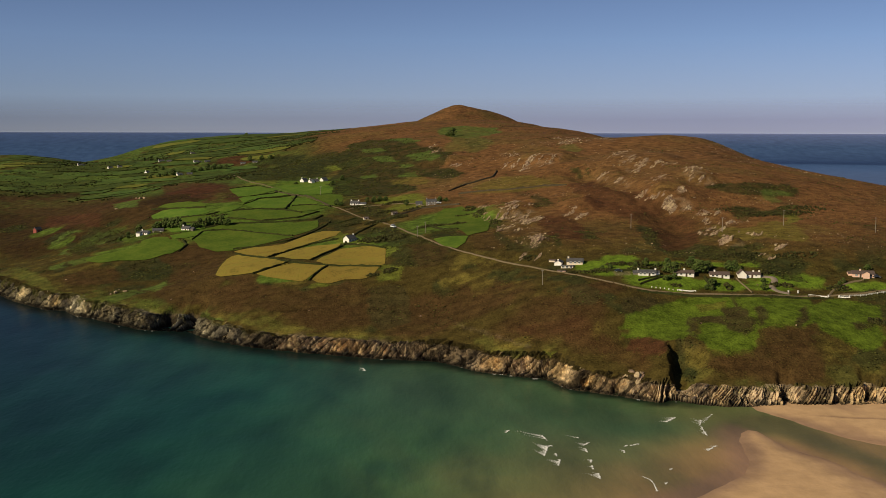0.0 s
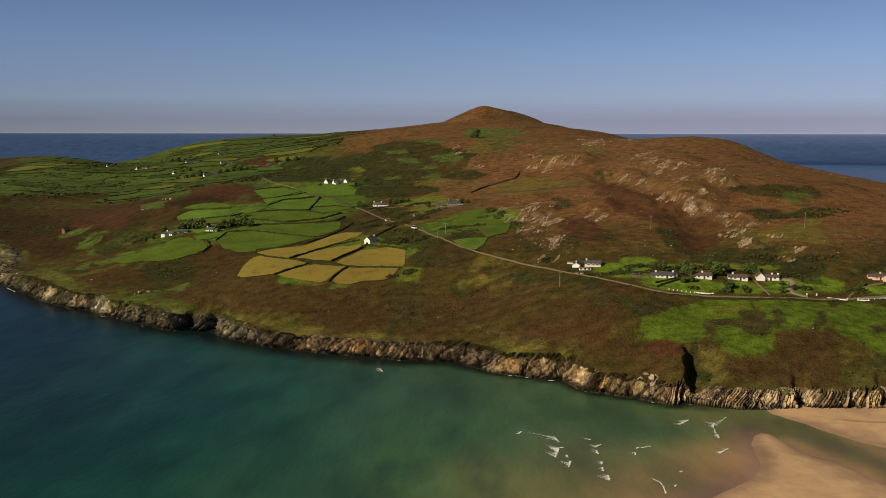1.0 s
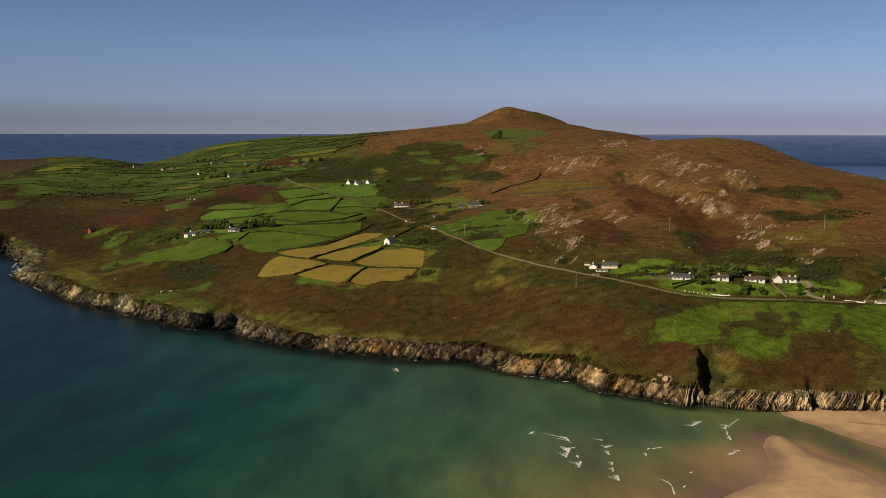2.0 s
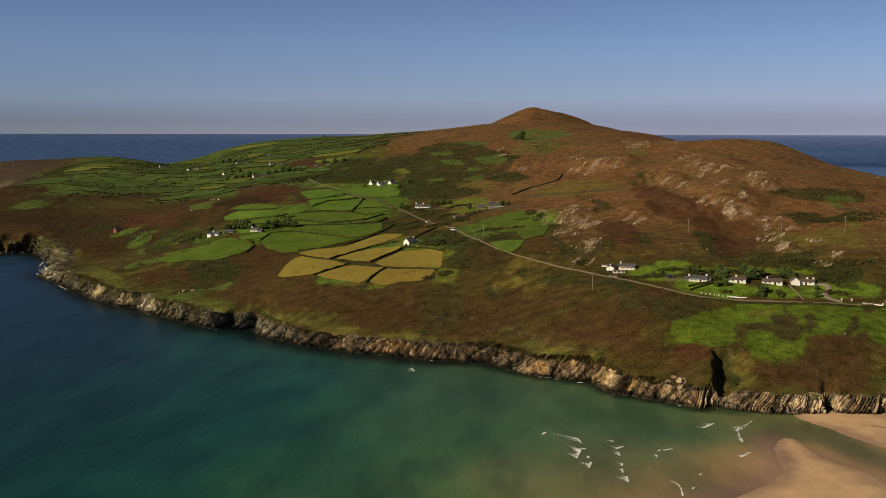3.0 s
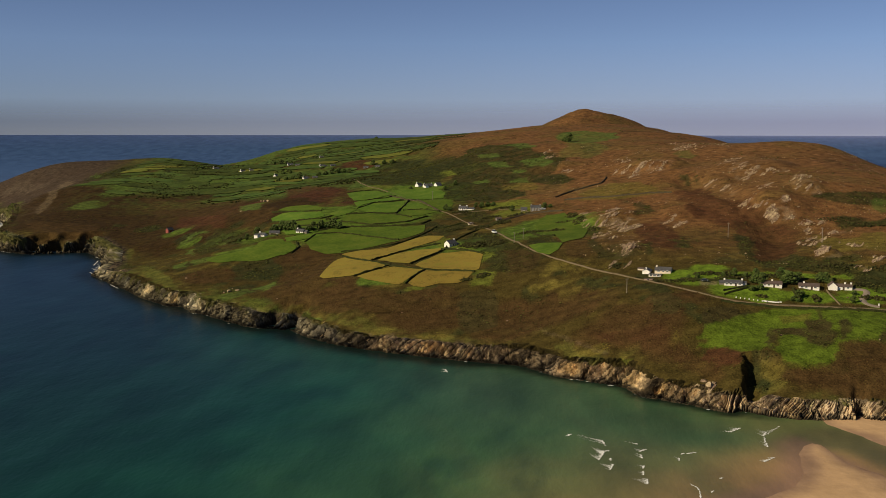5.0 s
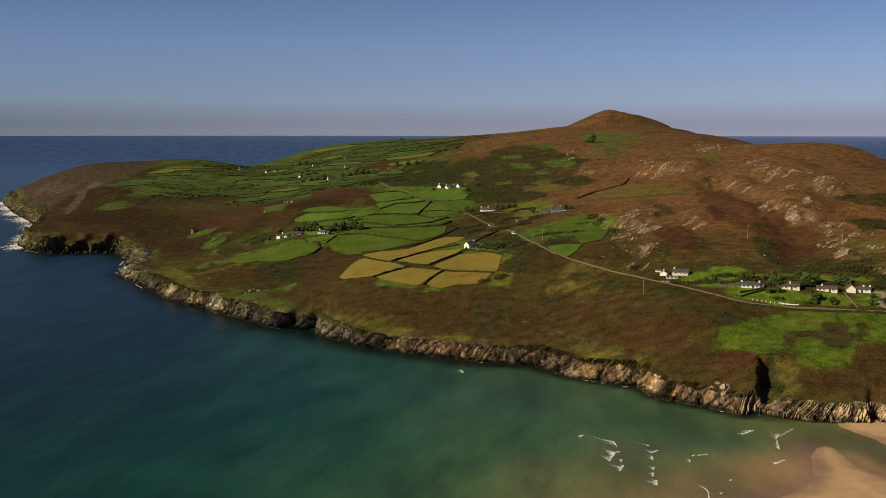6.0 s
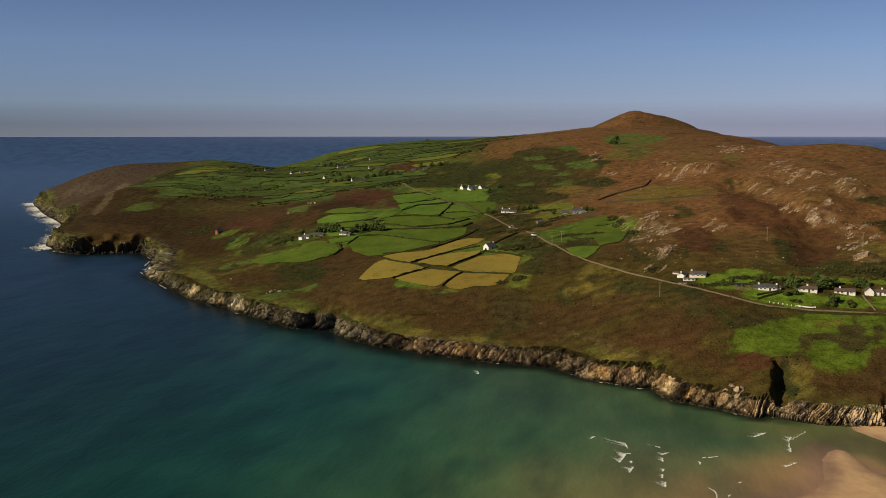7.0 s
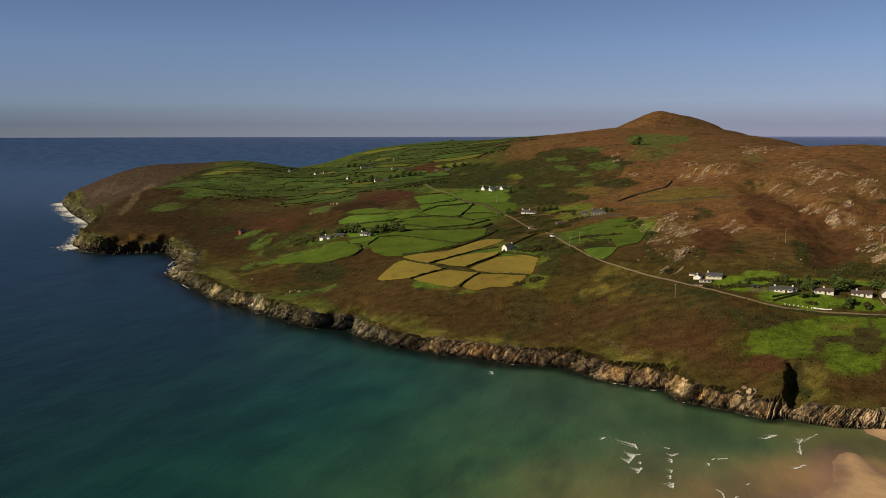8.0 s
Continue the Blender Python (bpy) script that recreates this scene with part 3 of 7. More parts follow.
ground_cover("turf", 0.45, 3, [(-64, 537), (-43, 527), (-31, 524), (-43, 523)])
ground_cover("green", 0.9, 3, [(85, 482), (95, 493), (102, 501), (114, 511), (132, 517), (150, 515), (189, 517), (177, 478), (167, 471), (159, 472), (147, 470), (143, 458), (138, 450), (121, 448), (118, 462), (116, 471), (110, 464), (102, 469), (96, 477)])
ground_cover("green", 0.95, 4, [(85, 482), (95, 492), (102, 499), (122, 506), (123, 495), (117, 477), (110, 466), (103, 470), (96, 478)])
ground_cover("green", 0.85, 4, [(113, 509), (129, 515), (150, 515), (144, 494), (128, 494), (122, 505)])
ground_cover("green", 0.9, 4, [(121, 476), (130, 483), (135, 474), (135, 464), (142, 460), (138, 452), (122, 451), (119, 461)])
ground_cover("green", 0.9, 4, [(150, 514), (168, 507), (176, 497), (168, 479), (159, 472), (153, 476), (153, 490)])
ground_cover("green", 0.95, 4, [(182, 503), (201, 515), (221, 507), (200, 454), (190, 452), (185, 458), (178, 467), (175, 478)])
ground_cover("brake", 0.95, 2, [(138, 499), (145, 500), (147, 487), (148, 476), (142, 473), (136, 480)])
ground_cover("brake", 0.95, 2, [(153, 494), (158, 497), (155, 480), (150, 476)])
ground_cover("brake", 0.95, 2, [(121, 493), (136, 489), (135, 483), (121, 484)])
ground_cover("brake", 0.95, 2, [(148, 522), (151, 523), (146, 500), (144, 500)])
ground_cover("brake", 0.95, 2, [(175, 492), (181, 502), (172, 478), (166, 471)])
ground_cover("brake", 0.95, 2, [(196, 481), (204, 486), (206, 481), (198, 473), (194, 473)])
ground_cover("heath", 0.8, 2.5, [(119, 486), (124, 488), (121, 472), (116, 464)])
ground_cover("brake", 0.95, 2, [(132, 481), (139, 480), (147, 473), (139, 465), (135, 470)])
ground_cover("olive", 0.7, 2.5, [(128, 509), (142, 511), (139, 498), (127, 498)])
ground_cover("heath", 0.9, 4, [(152, 470), (175, 472), (163, 429), (150, 434), (143, 434), (144, 449)])
ground_cover("heath", 0.9, 5, [(-574, 1035), (-492, 1012), (-439, 931), (-461, 939), (-504, 909)])
ground_cover("tan", 0.7, 1.5, [(92, 553), (103, 554), (102, 542), (93, 543)])
ground_cover("brake", 0.95, 2, [(107, 467), (113, 465), (117, 459), (114, 458), (110, 461)])
ground_cover("brake", 0.95, 2, [(120, 496), (137, 490), (135, 480), (122, 486), (117, 467), (115, 468)])
ground_cover("brake", 0.95, 2, [(138, 502), (147, 501), (149, 480), (143, 468), (136, 469), (135, 480)])
ground_cover("brake", 0.95, 2, [(154, 498), (159, 499), (154, 477), (149, 474)])
ground_cover("brake", 0.9, 2, [(166, 472), (179, 500), (183, 505), (173, 478), (167, 470)])
ground_cover("moss", 0.9, 3, [(-274, 742), (-253, 746), (-248, 739), (-267, 728)])
ground_cover("moss", 0.9, 3, [(-287, 736), (-278, 741), (-271, 726), (-281, 724)])
ground_cover("moss", 0.85, 3, [(-344, 894), (-340, 920), (-335, 909), (-335, 883)])
ground_cover("moss", 0.85, 3, [(-291, 851), (-280, 850), (-257, 811), (-259, 796), (-271, 804)])
ground_cover("moss", 0.8, 3, [(-340, 920), (-320, 910), (-316, 902), (-335, 909)])
ground_cover("moss", 0.85, 3, [(-328, 867), (-317, 859), (-280, 764), (-296, 793)])
ground_cover("moss", 0.8, 3, [(-307, 897), (-295, 881), (-281, 845), (-294, 868)])
ground_cover("scrub", 0.8, 3, [(-327, 883), (-295, 856), (-258, 761), (-274, 760)])
ground_cover("scrub", 0.8, 3, [(-449, 1010), (-454, 1000), (-468, 1010), (-469, 1026)])
ground_cover("moss", 0.7, 3, [(-214, 642), (-198, 653), (-190, 635), (-203, 622)])
ground_cover("turf", 0.7, 3, [(-329, 772), (-283, 708), (-253, 665), (-259, 667), (-287, 696)])
ground_cover("turf", 0.7, 3, [(-238, 654), (-211, 628), (-187, 608), (-195, 610), (-221, 628)])
ground_cover("turf", 0.7, 3, [(-182, 611), (-166, 600), (-165, 595), (-177, 599)])
ground_cover("moss", 0.7, 3, [(-143, 593), (-132, 578), (-122, 564), (-130, 568)])
ground_cover("bell", 0.9, 4, [(92, 470), (101, 471), (104, 459), (99, 452), (90, 450), (86, 460)])
ground_cover("bell", 0.45, 8, [(35, 500), (52, 497), (70, 484), (82, 471), (91, 457), (88, 450), (75, 457), (61, 468), (48, 481)])
ground_cover("bell", 0.7, 4, [(120, 452), (129, 449), (141, 446), (144, 438), (133, 434), (122, 437)])
ground_cover("heath", 0.9, 4, [(122, 450), (139, 452), (156, 459), (170, 453), (164, 431), (145, 433), (126, 433), (117, 443)])
ground_cover("olive", 0.7, 3, [(110, 459), (117, 457), (120, 448), (116, 443), (112, 446), (110, 454)])
ground_cover("scrub", 0.85, 6, [(-673, 1435), (-633, 1407), (-588, 1315), (-609, 1310)])
ground_cover("bell", 0.85, 6, [(-300, 1346), (-267, 1347), (-237, 1299), (-248, 1276), (-276, 1291)])
ground_cover("bell", 0.85, 6, [(-325, 1170), (-263, 1090), (-229, 1051), (-191, 970), (-176, 910), (-203, 910), (-238, 960), (-282, 1032)])
ground_cover("heath", 0.85, 6, [(-299, 954), (-265, 937), (-253, 891), (-267, 874), (-283, 896)])
ground_cover("heath", 0.8, 8, [(-504, 1171), (-447, 1159), (-399, 1123), (-359, 1107), (-296, 945), (-322, 946), (-383, 1015), (-463, 1084)])
ground_cover("bell", 0.8, 7, [(-400, 1026), (-355, 1004), (-309, 933), (-303, 907), (-346, 934), (-386, 983)])
ground_cover("moss", 0.7, 6, [(-580, 1116), (-575, 1147), (-557, 1156), (-537, 1117), (-547, 1092)])
ground_cover("moss", 0.6, 5, [(-696, 1412), (-701, 1444), (-654, 1367), (-638, 1323)])
ground_cover("tan", 0.35, 6, [(-632, 1144), (-653, 1212), (-744, 1418), (-738, 1442), (-702, 1366), (-631, 1192), (-595, 1086)])
ground_cover("moss", 0.95, 5, [(-332, 1019), (-314, 1009), (-300, 1002), (-282, 945), (-313, 970)])
ground_cover("scrub", 0.7, 6, [(-320, 910), (-299, 899), (-262, 849), (-245, 799), (-265, 800), (-307, 873)])


def edge_distance(points, x, y):
    """Distance to a closed outline: positive within it."""
    best, within = np.full(x.shape, 1e12), np.zeros(x.shape, bool)
    for (ax, ay), (bx, by) in zip(points, points[1:] + points[:1]):
        dx, dy = bx - ax, by - ay
        u = np.clip(((x - ax) * dx + (y - ay) * dy) / (dx * dx + dy * dy + 1e-9), 0, 1)
        best = np.minimum(best, (x - ax - u * dx) ** 2 + (y - ay - u * dy) ** 2)
        if ay != by:
            within ^= ((ay > y) != (by > y)) & (x < ax + (y - ay) * dx / dy)
    return np.sqrt(best) * np.where(within, 1, -1)


def outlined(x, y, corners, rag, seed):
    """How far a point lies within a ragged outline, 0 to 1."""
    out = np.zeros(x.shape)
    px, py = [p[0] for p in corners], [p[1] for p in corners]
    near = (x > min(px) - 2 * rag) & (x < max(px) + 2 * rag) & (y > min(py) - 4 * rag) & (y < max(py) + 4 * rag)
    if near.any():
        u, v = x[near], y[near]
        wx, wy = rag * 1.3 * fbm(u, v, rag * 3.0, 4, seed), rag * 2.4 * fbm(u, v, rag * 4.0, 4, seed + 5)
        out[near] = ramp(edge_distance(corners, u + wx, v + wy), -0.3 * rag, 0.3 * rag)
    return out


def patch(x, y, mx, my, rx, ry, seed):
    r = np.sqrt(((x - mx) / rx) ** 2 + ((y - my) / ry) ** 2)
    near = r < 1.9
    out = np.zeros(x.shape)
    if near.any():
        size = min(rx, ry) * 1.2
        out[near] = 1 - ramp(r[near] + 0.55 * fbm(x[near], y[near], size, 4, seed) + 0.15 * fbm(x[near], y[near], 4, 2, seed + 1), 0.7, 1.08)
    return out


def blend(rgb, tint, amount):
    return rgb * (1 - amount[..., None]) + np.array(tint) * amount[..., None]


def plant_cover(x, y, z, d):
    """Colour of what grows, and how much scrub stands there."""
    low = np.ones(x.shape + (3,)) * np.array((0.051, 0.037, 0.0100))
    n1, n2, n3 = fbm(x, y, 45, 5, 61), fbm(x, y, 16, 4, 67), fbm(x, y, 7, 3, 71)
    rgb = blend(low, TINT["olive"], 0.62 * ramp(0.7 * n1 + 0.7 * n3 + 0.3 * n2, 0.05, 0.5))
    rgb = blend(rgb, TINT["scrub"], 0.8 * ramp(n2 + 0.4 * n3, 0.08, 0.4))
    hill = ramp(z, 41, 60) * ramp(x + 0.25 * (y - 900) + 40 * n1, -110, 10)
    moor = blend(np.ones(x.shape + (3,)) * np.array((0.130, 0.064, 0.025)), (0.100, 0.078, 0.022), 0.38 * ramp(n1, -0.05, 0.45))
    moor = blend(moor, (0.085, 0.040, 0.018), 0.6 * ramp(n2, 0.05, 0.5))
    moor = blend(moor, TINT["scrub"], 0.35 * ramp(fbm(x, y * 0.6, 30, 5, 83), 0.2, 0.45))
    rgb = rgb * (1 - hill[..., None]) + moor * hill[..., None]
    far_farm = ramp(y + 0.3 * x, 880, 990) * (1 - ramp(x + 0.20 * (y - 1100), -190, -100)) * ramp(x + 0.18 * (y - 1150) + 30 * n1, -620, -560)
    rgb = blend(rgb, (0.062, 0.092, 0.018), 0.9 * far_farm * ramp(n2, -0.6, -0.05))
    # western heath, its brown greyed in the colour to imitate haze of distance
    west = (1 - ramp(x + 0.2 * (y - 1300) + 30 * n1, -700, -600)) * ramp(y, 850, 1000)
    rgb = blend(rgb, (0.050, 0.034, 0.025), 0.9 * west)
    rgb = blend(rgb, (0.13, 0.10, 0.07), 0.22 * west * ramp(fbm(x - 0.6 * y, 0.4 * y + 0.3 * x, 26, 4, 64), 0.18, 0.4) * (1 - ramp(d, 60, 150)))
    scrub = 0.25 * ramp(n2, 0.0, 0.5)
    # turf above the cliffs
    turf = ramp(d + 8 * n2, 6, 11) * (1 - ramp(d + 12 * n1, 12, 26))
    rgb = blend(rgb, (0.092, 0.082, 0.019), turf * 0.55 * ramp(n3 + n2, -0.15, 0.3))
    rgb = blend(rgb, (0.070, 0.092, 0.016), 0.7 * turf * ramp(-x, 70, 150) * ramp(n2 - n3, -0.2, 0.25))
    seed = 100
    for kind in ("moor", "olive", "heath", "rock", "meadow", "grass", "lime", "scrub", "bell", "lawn"):
        for mx, my, rx, ry in COVER.get(kind, ()):
            seed += 3
            m = patch(x, y, mx, my, rx, ry, seed)
            if kind == "rock":
                m = m * 0.3 * ramp(n3 + 0.5 * fbm(x + 0.8 * y, y * 0.5, 5, 3, seed), 0.0, 0.4)
            speckle = 0.62 + 0.38 * ramp(n3 + 0.5 * n2, -0.3, 0.3) if kind not in ("lawn", "meadow") else 0.95
            tone = np.array(TINT[kind]) * (0.62 if kind == "heath" and my > 900 and mx < -200 else 1.0)
            rgb = blend(rgb, tone, m * speckle * (0.6 if kind == "grass" and my > 1100 else 1.0))
            if kind == "scrub":
                scrub = np.maximum(scrub, m)
            if kind in ("lawn", "grass", "lime", "meadow"):
                scrub = scrub * (1 - m)
    for kind, amount, rag, corners in PATCHES:
        seed += 3
        m = amount * outlined(x, y, corners, rag, seed)
        speckle = 1.0 if kind == "green" else 0.72 + 0.28 * ramp(n3 + 0.5 * n2, -0.3, 0.25)
        rgb = blend(rgb, TINT[kind], m * speckle)
        scrub = np.maximum(scrub, m) if kind == "scrub" else np.maximum(scrub, 0.25 * m) if kind == "brake" else scrub * (1 - 0.8 * m)
    # bare rock of the cliffs, black with weed at the water
    cut = cut_depth(x, y)
    top = 5.6 + 1.2 * ramp(80 - np.abs(x + 5), 0, 25) + 2.5 * ramp(-x, 90, 170) + 7 * ramp(y, 720, 950)
    bare = (1 - ramp(z + 1.8 * n3, top - 1.2, top + 1.0)) * (d > -40) * (1 - ramp(d, 16, 24)) * (1 - ramp(d, 6, 10) * (np.abs(x - 108) < 14))
    bare = np.maximum(bare, 0.2 * ramp(cut, 3, 6) * (d < 30))
    beds = fbm(x * 1.2 + z * 1.1, y * 0.4 + z * 0.7, 3.0, 3, 91)
    # near-black base tone paints the shade in the gaps between slabs
    stone = np.array((0.026, 0.020, 0.014)) + np.array((0.15, 0.108, 0.064)) * ramp(beds + 0.4 * n2, -0.25, 0.55)[..., None]
    stone = stone * (0.25 + 0.75 * ramp(z + 1.5 * n3, 0.2, 2.4))[..., None]
    # darker again on the far cliffs
    stone = stone * (1 - 0.4 * ramp(y, 720, 880))[..., None]
    rgb = rgb * (1 - bare[..., None]) + stone * bare[..., None]
    return np.clip(rgb, 0.004, 0.9), scrub * (1 - bare)


def grid_mesh(name, x, y, z, rgb, keep, mat):
    """One sheet from rows and columns of points; keep: the quads that are built."""
    rows, cols = x.shape
    idx = np.arange(rows * cols).reshape(rows, cols)
    q = np.stack([idx[:-1, :-1], idx[:-1, 1:], idx[1:, 1:], idx[1:, :-1]], -1)[keep]
    used = np.zeros(rows * cols, bool)
    used[q.ravel()] = True
    remap = np.cumsum(used) - 1
    co = np.stack([x.ravel(), y.ravel(), z.ravel()], -1)[used]
    q = remap[q]
    me = bpy.data.meshes.new(name)
    me.vertices.add(len(co))
    me.vertices.foreach_set("co", co.ravel().astype(np.float32))
    me.loops.add(q.size)
    me.loops.foreach_set("vertex_index", q.ravel().astype(np.int32))
    me.polygons.add(len(q))
    me.polygons.foreach_set("loop_start", np.arange(0, q.size, 4, dtype=np.int32))
    me.polygons.foreach_set("use_smooth", np.ones(len(q), bool))
    me.update(calc_edges=True)
    a = me.color_attributes.new("cover", "FLOAT_COLOR", "POINT")
    c = np.concatenate([rgb.reshape(-1, 3)[used], np.ones((len(co), 1))], 1)
    a.data.foreach_set("color", c.ravel().astype(np.float32))
    me.materials.append(mat)
    return new(name, me)


cols = np.concatenate([np.linspace(-1.9, -0.83, 30)[:-1], np.linspace(-0.83, 0.52, 940), np.linspace(0.52, 1.9, 30)[1:]])
rows = 396 * np.exp(np.linspace(0, math.log(2720 / 396), 540))
LY, LU = np.meshgrid(rows, cols, indexing="ij")
LX = 15 + LU * (LY + 20)
LZ, LD = height(LX, LY)
RGB, SCRUB = plant_cover(LX, LY, LZ, LD)
near_land = np.maximum.reduce([LD[:-1, :-1], LD[1:, :-1], LD[:-1, 1:], LD[1:, 1:]]) > -7
ground = tagged(grid_mesh("ground", LX, LY, LZ, RGB, near_land, M["land"]), "heather moor, turf and cliffs of the headland", "ground", kind="structure")

# ---- the sea ----
angle = np.concatenate([np.linspace(-180, -48, 24)[:-1], np.linspace(-48, 38, 260), np.linspace(38, 180, 24)[1:]]) * math.pi / 180
reach = np.concatenate([[0.01], 40 * np.exp(np.linspace(0, math.log(4850 / 40), 400))])
SR, SA = np.meshgrid(reach, angle, indexing="ij")
SX, SY = 20 + SR * np.sin(SA), -10 + SR * np.cos(SA)
SZ = 106 * ramp(SR, 3700, 4850) * (SR / 4850)
wob = 26 * fbm(SX, SY, 70, 4, 31) + 9 * fbm(SX, SY * 2.2, 22, 3, 33)
bank = np.hypot(SX - 130, SY - 300) + 0.6 * wob + 9 * fbm(SX, SY, 26, 3, 35)
sea_d = -inland(SX, SY)
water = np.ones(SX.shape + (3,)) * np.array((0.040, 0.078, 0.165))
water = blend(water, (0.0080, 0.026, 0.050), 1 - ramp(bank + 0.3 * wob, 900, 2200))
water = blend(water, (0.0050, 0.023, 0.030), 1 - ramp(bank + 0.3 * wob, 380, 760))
water = blend(water, (0.007, 0.038, 0.034), 1 - ramp(bank + 0.5 * wob, 270, 440))
water = blend(water, (0.011, 0.078, 0.047), 1 - ramp(bank + 0.6 * wob, 190, 320))
water = blend(water, (0.052, 0.125, 0.046), 1 - ramp(bank + 0.2 * wob, 145, 262))
water = blend(water, (0.165, 0.150, 0.058), 1 - ramp(bank + 0.2 * wob, 88, 148))
water = blend(water, (0.265, 0.170, 0.076), 1 - ramp(bank, 60, 100))
# brown plumes of stirred sand, and dark weed beds
plume = fbm(SX * 1.3 + 0.5 * SY, 0.4 * SY, 22, 4, 37)
water = blend(water, (0.085, 0.105, 0.042), 0.45 * ramp(plume, 0.05, 0.55) * (1 - ramp(bank, 120, 210)))
water = blend(water, (0.012, 0.030, 0.020), 0.35 * ramp(fbm(SX * 1.3, 0.4 * SY, 15, 4, 39), 0.2, 0.6) * (1 - ramp(bank, 200, 320)) * ramp(bank, 70, 110))
# paler water over the shelf below the cliffs
water = blend(water, (0.017, 0.068, 0.048), 0.7 * (1 - ramp(sea_d + 0.5 * wob, 35, 120)) * ramp(SX + 0.3 * wob, -230, -130) * ramp(bank, 150, 230))
water = blend(water, (0.050, 0.088, 0.046), 0.7 * (1 - ramp(sea_d + 0.5 * wob, 35, 140)) * ramp(SX + 0.5 * wob, -95, -10) * (1 - ramp(SX, 60, 100)))
water = blend(water, (0.0055, 0.027, 0.027), 0.4 * ramp(30 - SX + 0.5 * wob, 0, 90) * (1 - ramp(SY + 0.4 * wob, 370, 480)))
# the pool west of the bar, the stream behind it
water = blend(water, (0.042, 0.092, 0.042), 0.8 * (1 - ramp(np.hypot((SX - 78) / 1.7, SY - 388) + 0.4 * wob, 3, 30)))
stream = np.minimum(np.hypot(SX - 128, (SY - 393)) - 6, np.abs(SX - 138 - 0.52 * (375 - SY)) + 100 * (SY > 392) + 100 * (SY < 250))
water = blend(water, (0.115, 0.108, 0.048), 0.85 * (1 - ramp(stream + 0.15 * wob, 3, 14)))

# outlines of the sand bar and of the sand under the cliff
BAR = [(113, 382), (118, 388), (123.5, 386), (125, 375), (129.3, 362), (135.6, 354), (140, 344), (142.5, 334), (147, 320), (172, 265), (215, 150), (0, 150), (38, 262), (62, 296), (80, 312), (91, 324), (100, 333), (106, 342), (107.5, 352), (110, 366)]
UPPER = [(131, 413), (134, 407), (138.5, 398), (144, 387), (153, 375), (164, 364), (230, 300), (440, 170), (440, 450), (128, 428)]
wet_edge = -edge_distance(BAR, SX, SY) + 0.12 * wob
water = blend(water, (0.245, 0.145, 0.100), 0.75 * (1 - ramp(wet_edge, 2, 15)) * (1 - ramp(SX + 0.45 * (SY - 380), 118, 124)))
# dark reflection of the cliffs, painted into the water along their foot
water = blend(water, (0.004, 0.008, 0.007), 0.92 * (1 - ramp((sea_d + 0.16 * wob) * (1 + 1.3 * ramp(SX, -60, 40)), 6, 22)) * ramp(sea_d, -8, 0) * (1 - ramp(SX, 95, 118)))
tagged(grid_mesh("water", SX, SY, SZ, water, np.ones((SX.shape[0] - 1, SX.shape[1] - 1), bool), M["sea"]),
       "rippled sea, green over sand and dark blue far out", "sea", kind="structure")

# ---- the beach ----
BX, BY = np.meshgrid(np.linspace(30, 420, 300), np.linspace(180, 440, 220))
bw = 2.2 * fbm(BX, BY, 26, 4, 51) + 0.9 * fbm(BX, BY, 7, 2, 52)
bar, upper = edge_distance(BAR, BX, BY) + bw, edge_distance(UPPER, BX, BY) + bw
BZ = -0.55 + 0.75 * ramp(np.maximum(bar, upper), -3.0, 2.5) + 0.75 * ramp(np.maximum(bar, upper), 0, 18) + 0.16 * fbm(BX, BY, 40, 3, 53)
dry = ramp(np.maximum(bar, upper) + 4 * fbm(BX * 1.5, BY * 0.5, 14, 4, 57), -1, 11)
sand_rgb = blend(np.ones(BX.shape + (3,)) * np.array((0.30, 0.185, 0.115)), (0.56, 0.355, 0.185), dry)
sand_rgb = blend(sand_rgb, (0.36, 0.22, 0.13), 0.6 * ramp(fbm(BX * 1.4 + 0.3 * BY, BY * 0.5, 24, 5, 59), 0.1, 0.5))
rill = np.abs(BY - 404 + 0.22 * (BX - 150) + 2.5 * fbm(BX, BY, 18, 2, 60))
sand_rgb = blend(sand_rgb, (0.22, 0.13, 0.08), 0.6 * (1 - ramp(rill, 0.5, 1.6)) * ramp(BX, 146, 158))
tagged(grid_mesh("beach", BX, BY, BZ, sand_rgb, np.maximum(BZ[:-1, :-1], BZ[1:, 1:]) > -0.15, M["sand"]), "pale wet and dry sand of the tidal beach", "beach", kind="structure")

# ---- haze painted on a translucent lilac ring in front of the horizon ----
haze = bpy.data.materials.new("painted_haze")
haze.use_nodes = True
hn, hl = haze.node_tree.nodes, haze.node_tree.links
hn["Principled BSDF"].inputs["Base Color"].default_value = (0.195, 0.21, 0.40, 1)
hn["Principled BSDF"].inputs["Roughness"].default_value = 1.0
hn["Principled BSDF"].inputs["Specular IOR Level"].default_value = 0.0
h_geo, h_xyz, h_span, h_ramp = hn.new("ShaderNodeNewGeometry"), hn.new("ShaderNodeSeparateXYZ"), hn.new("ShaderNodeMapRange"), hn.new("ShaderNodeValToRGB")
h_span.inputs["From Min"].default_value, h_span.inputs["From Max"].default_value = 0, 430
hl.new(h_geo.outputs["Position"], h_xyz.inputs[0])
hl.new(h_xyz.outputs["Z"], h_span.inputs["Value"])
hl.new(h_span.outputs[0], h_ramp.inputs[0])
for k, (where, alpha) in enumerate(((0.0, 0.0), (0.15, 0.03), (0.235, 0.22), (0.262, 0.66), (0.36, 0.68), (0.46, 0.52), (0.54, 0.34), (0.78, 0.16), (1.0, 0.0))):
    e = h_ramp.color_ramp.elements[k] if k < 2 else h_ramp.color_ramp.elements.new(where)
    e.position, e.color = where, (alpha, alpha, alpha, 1)
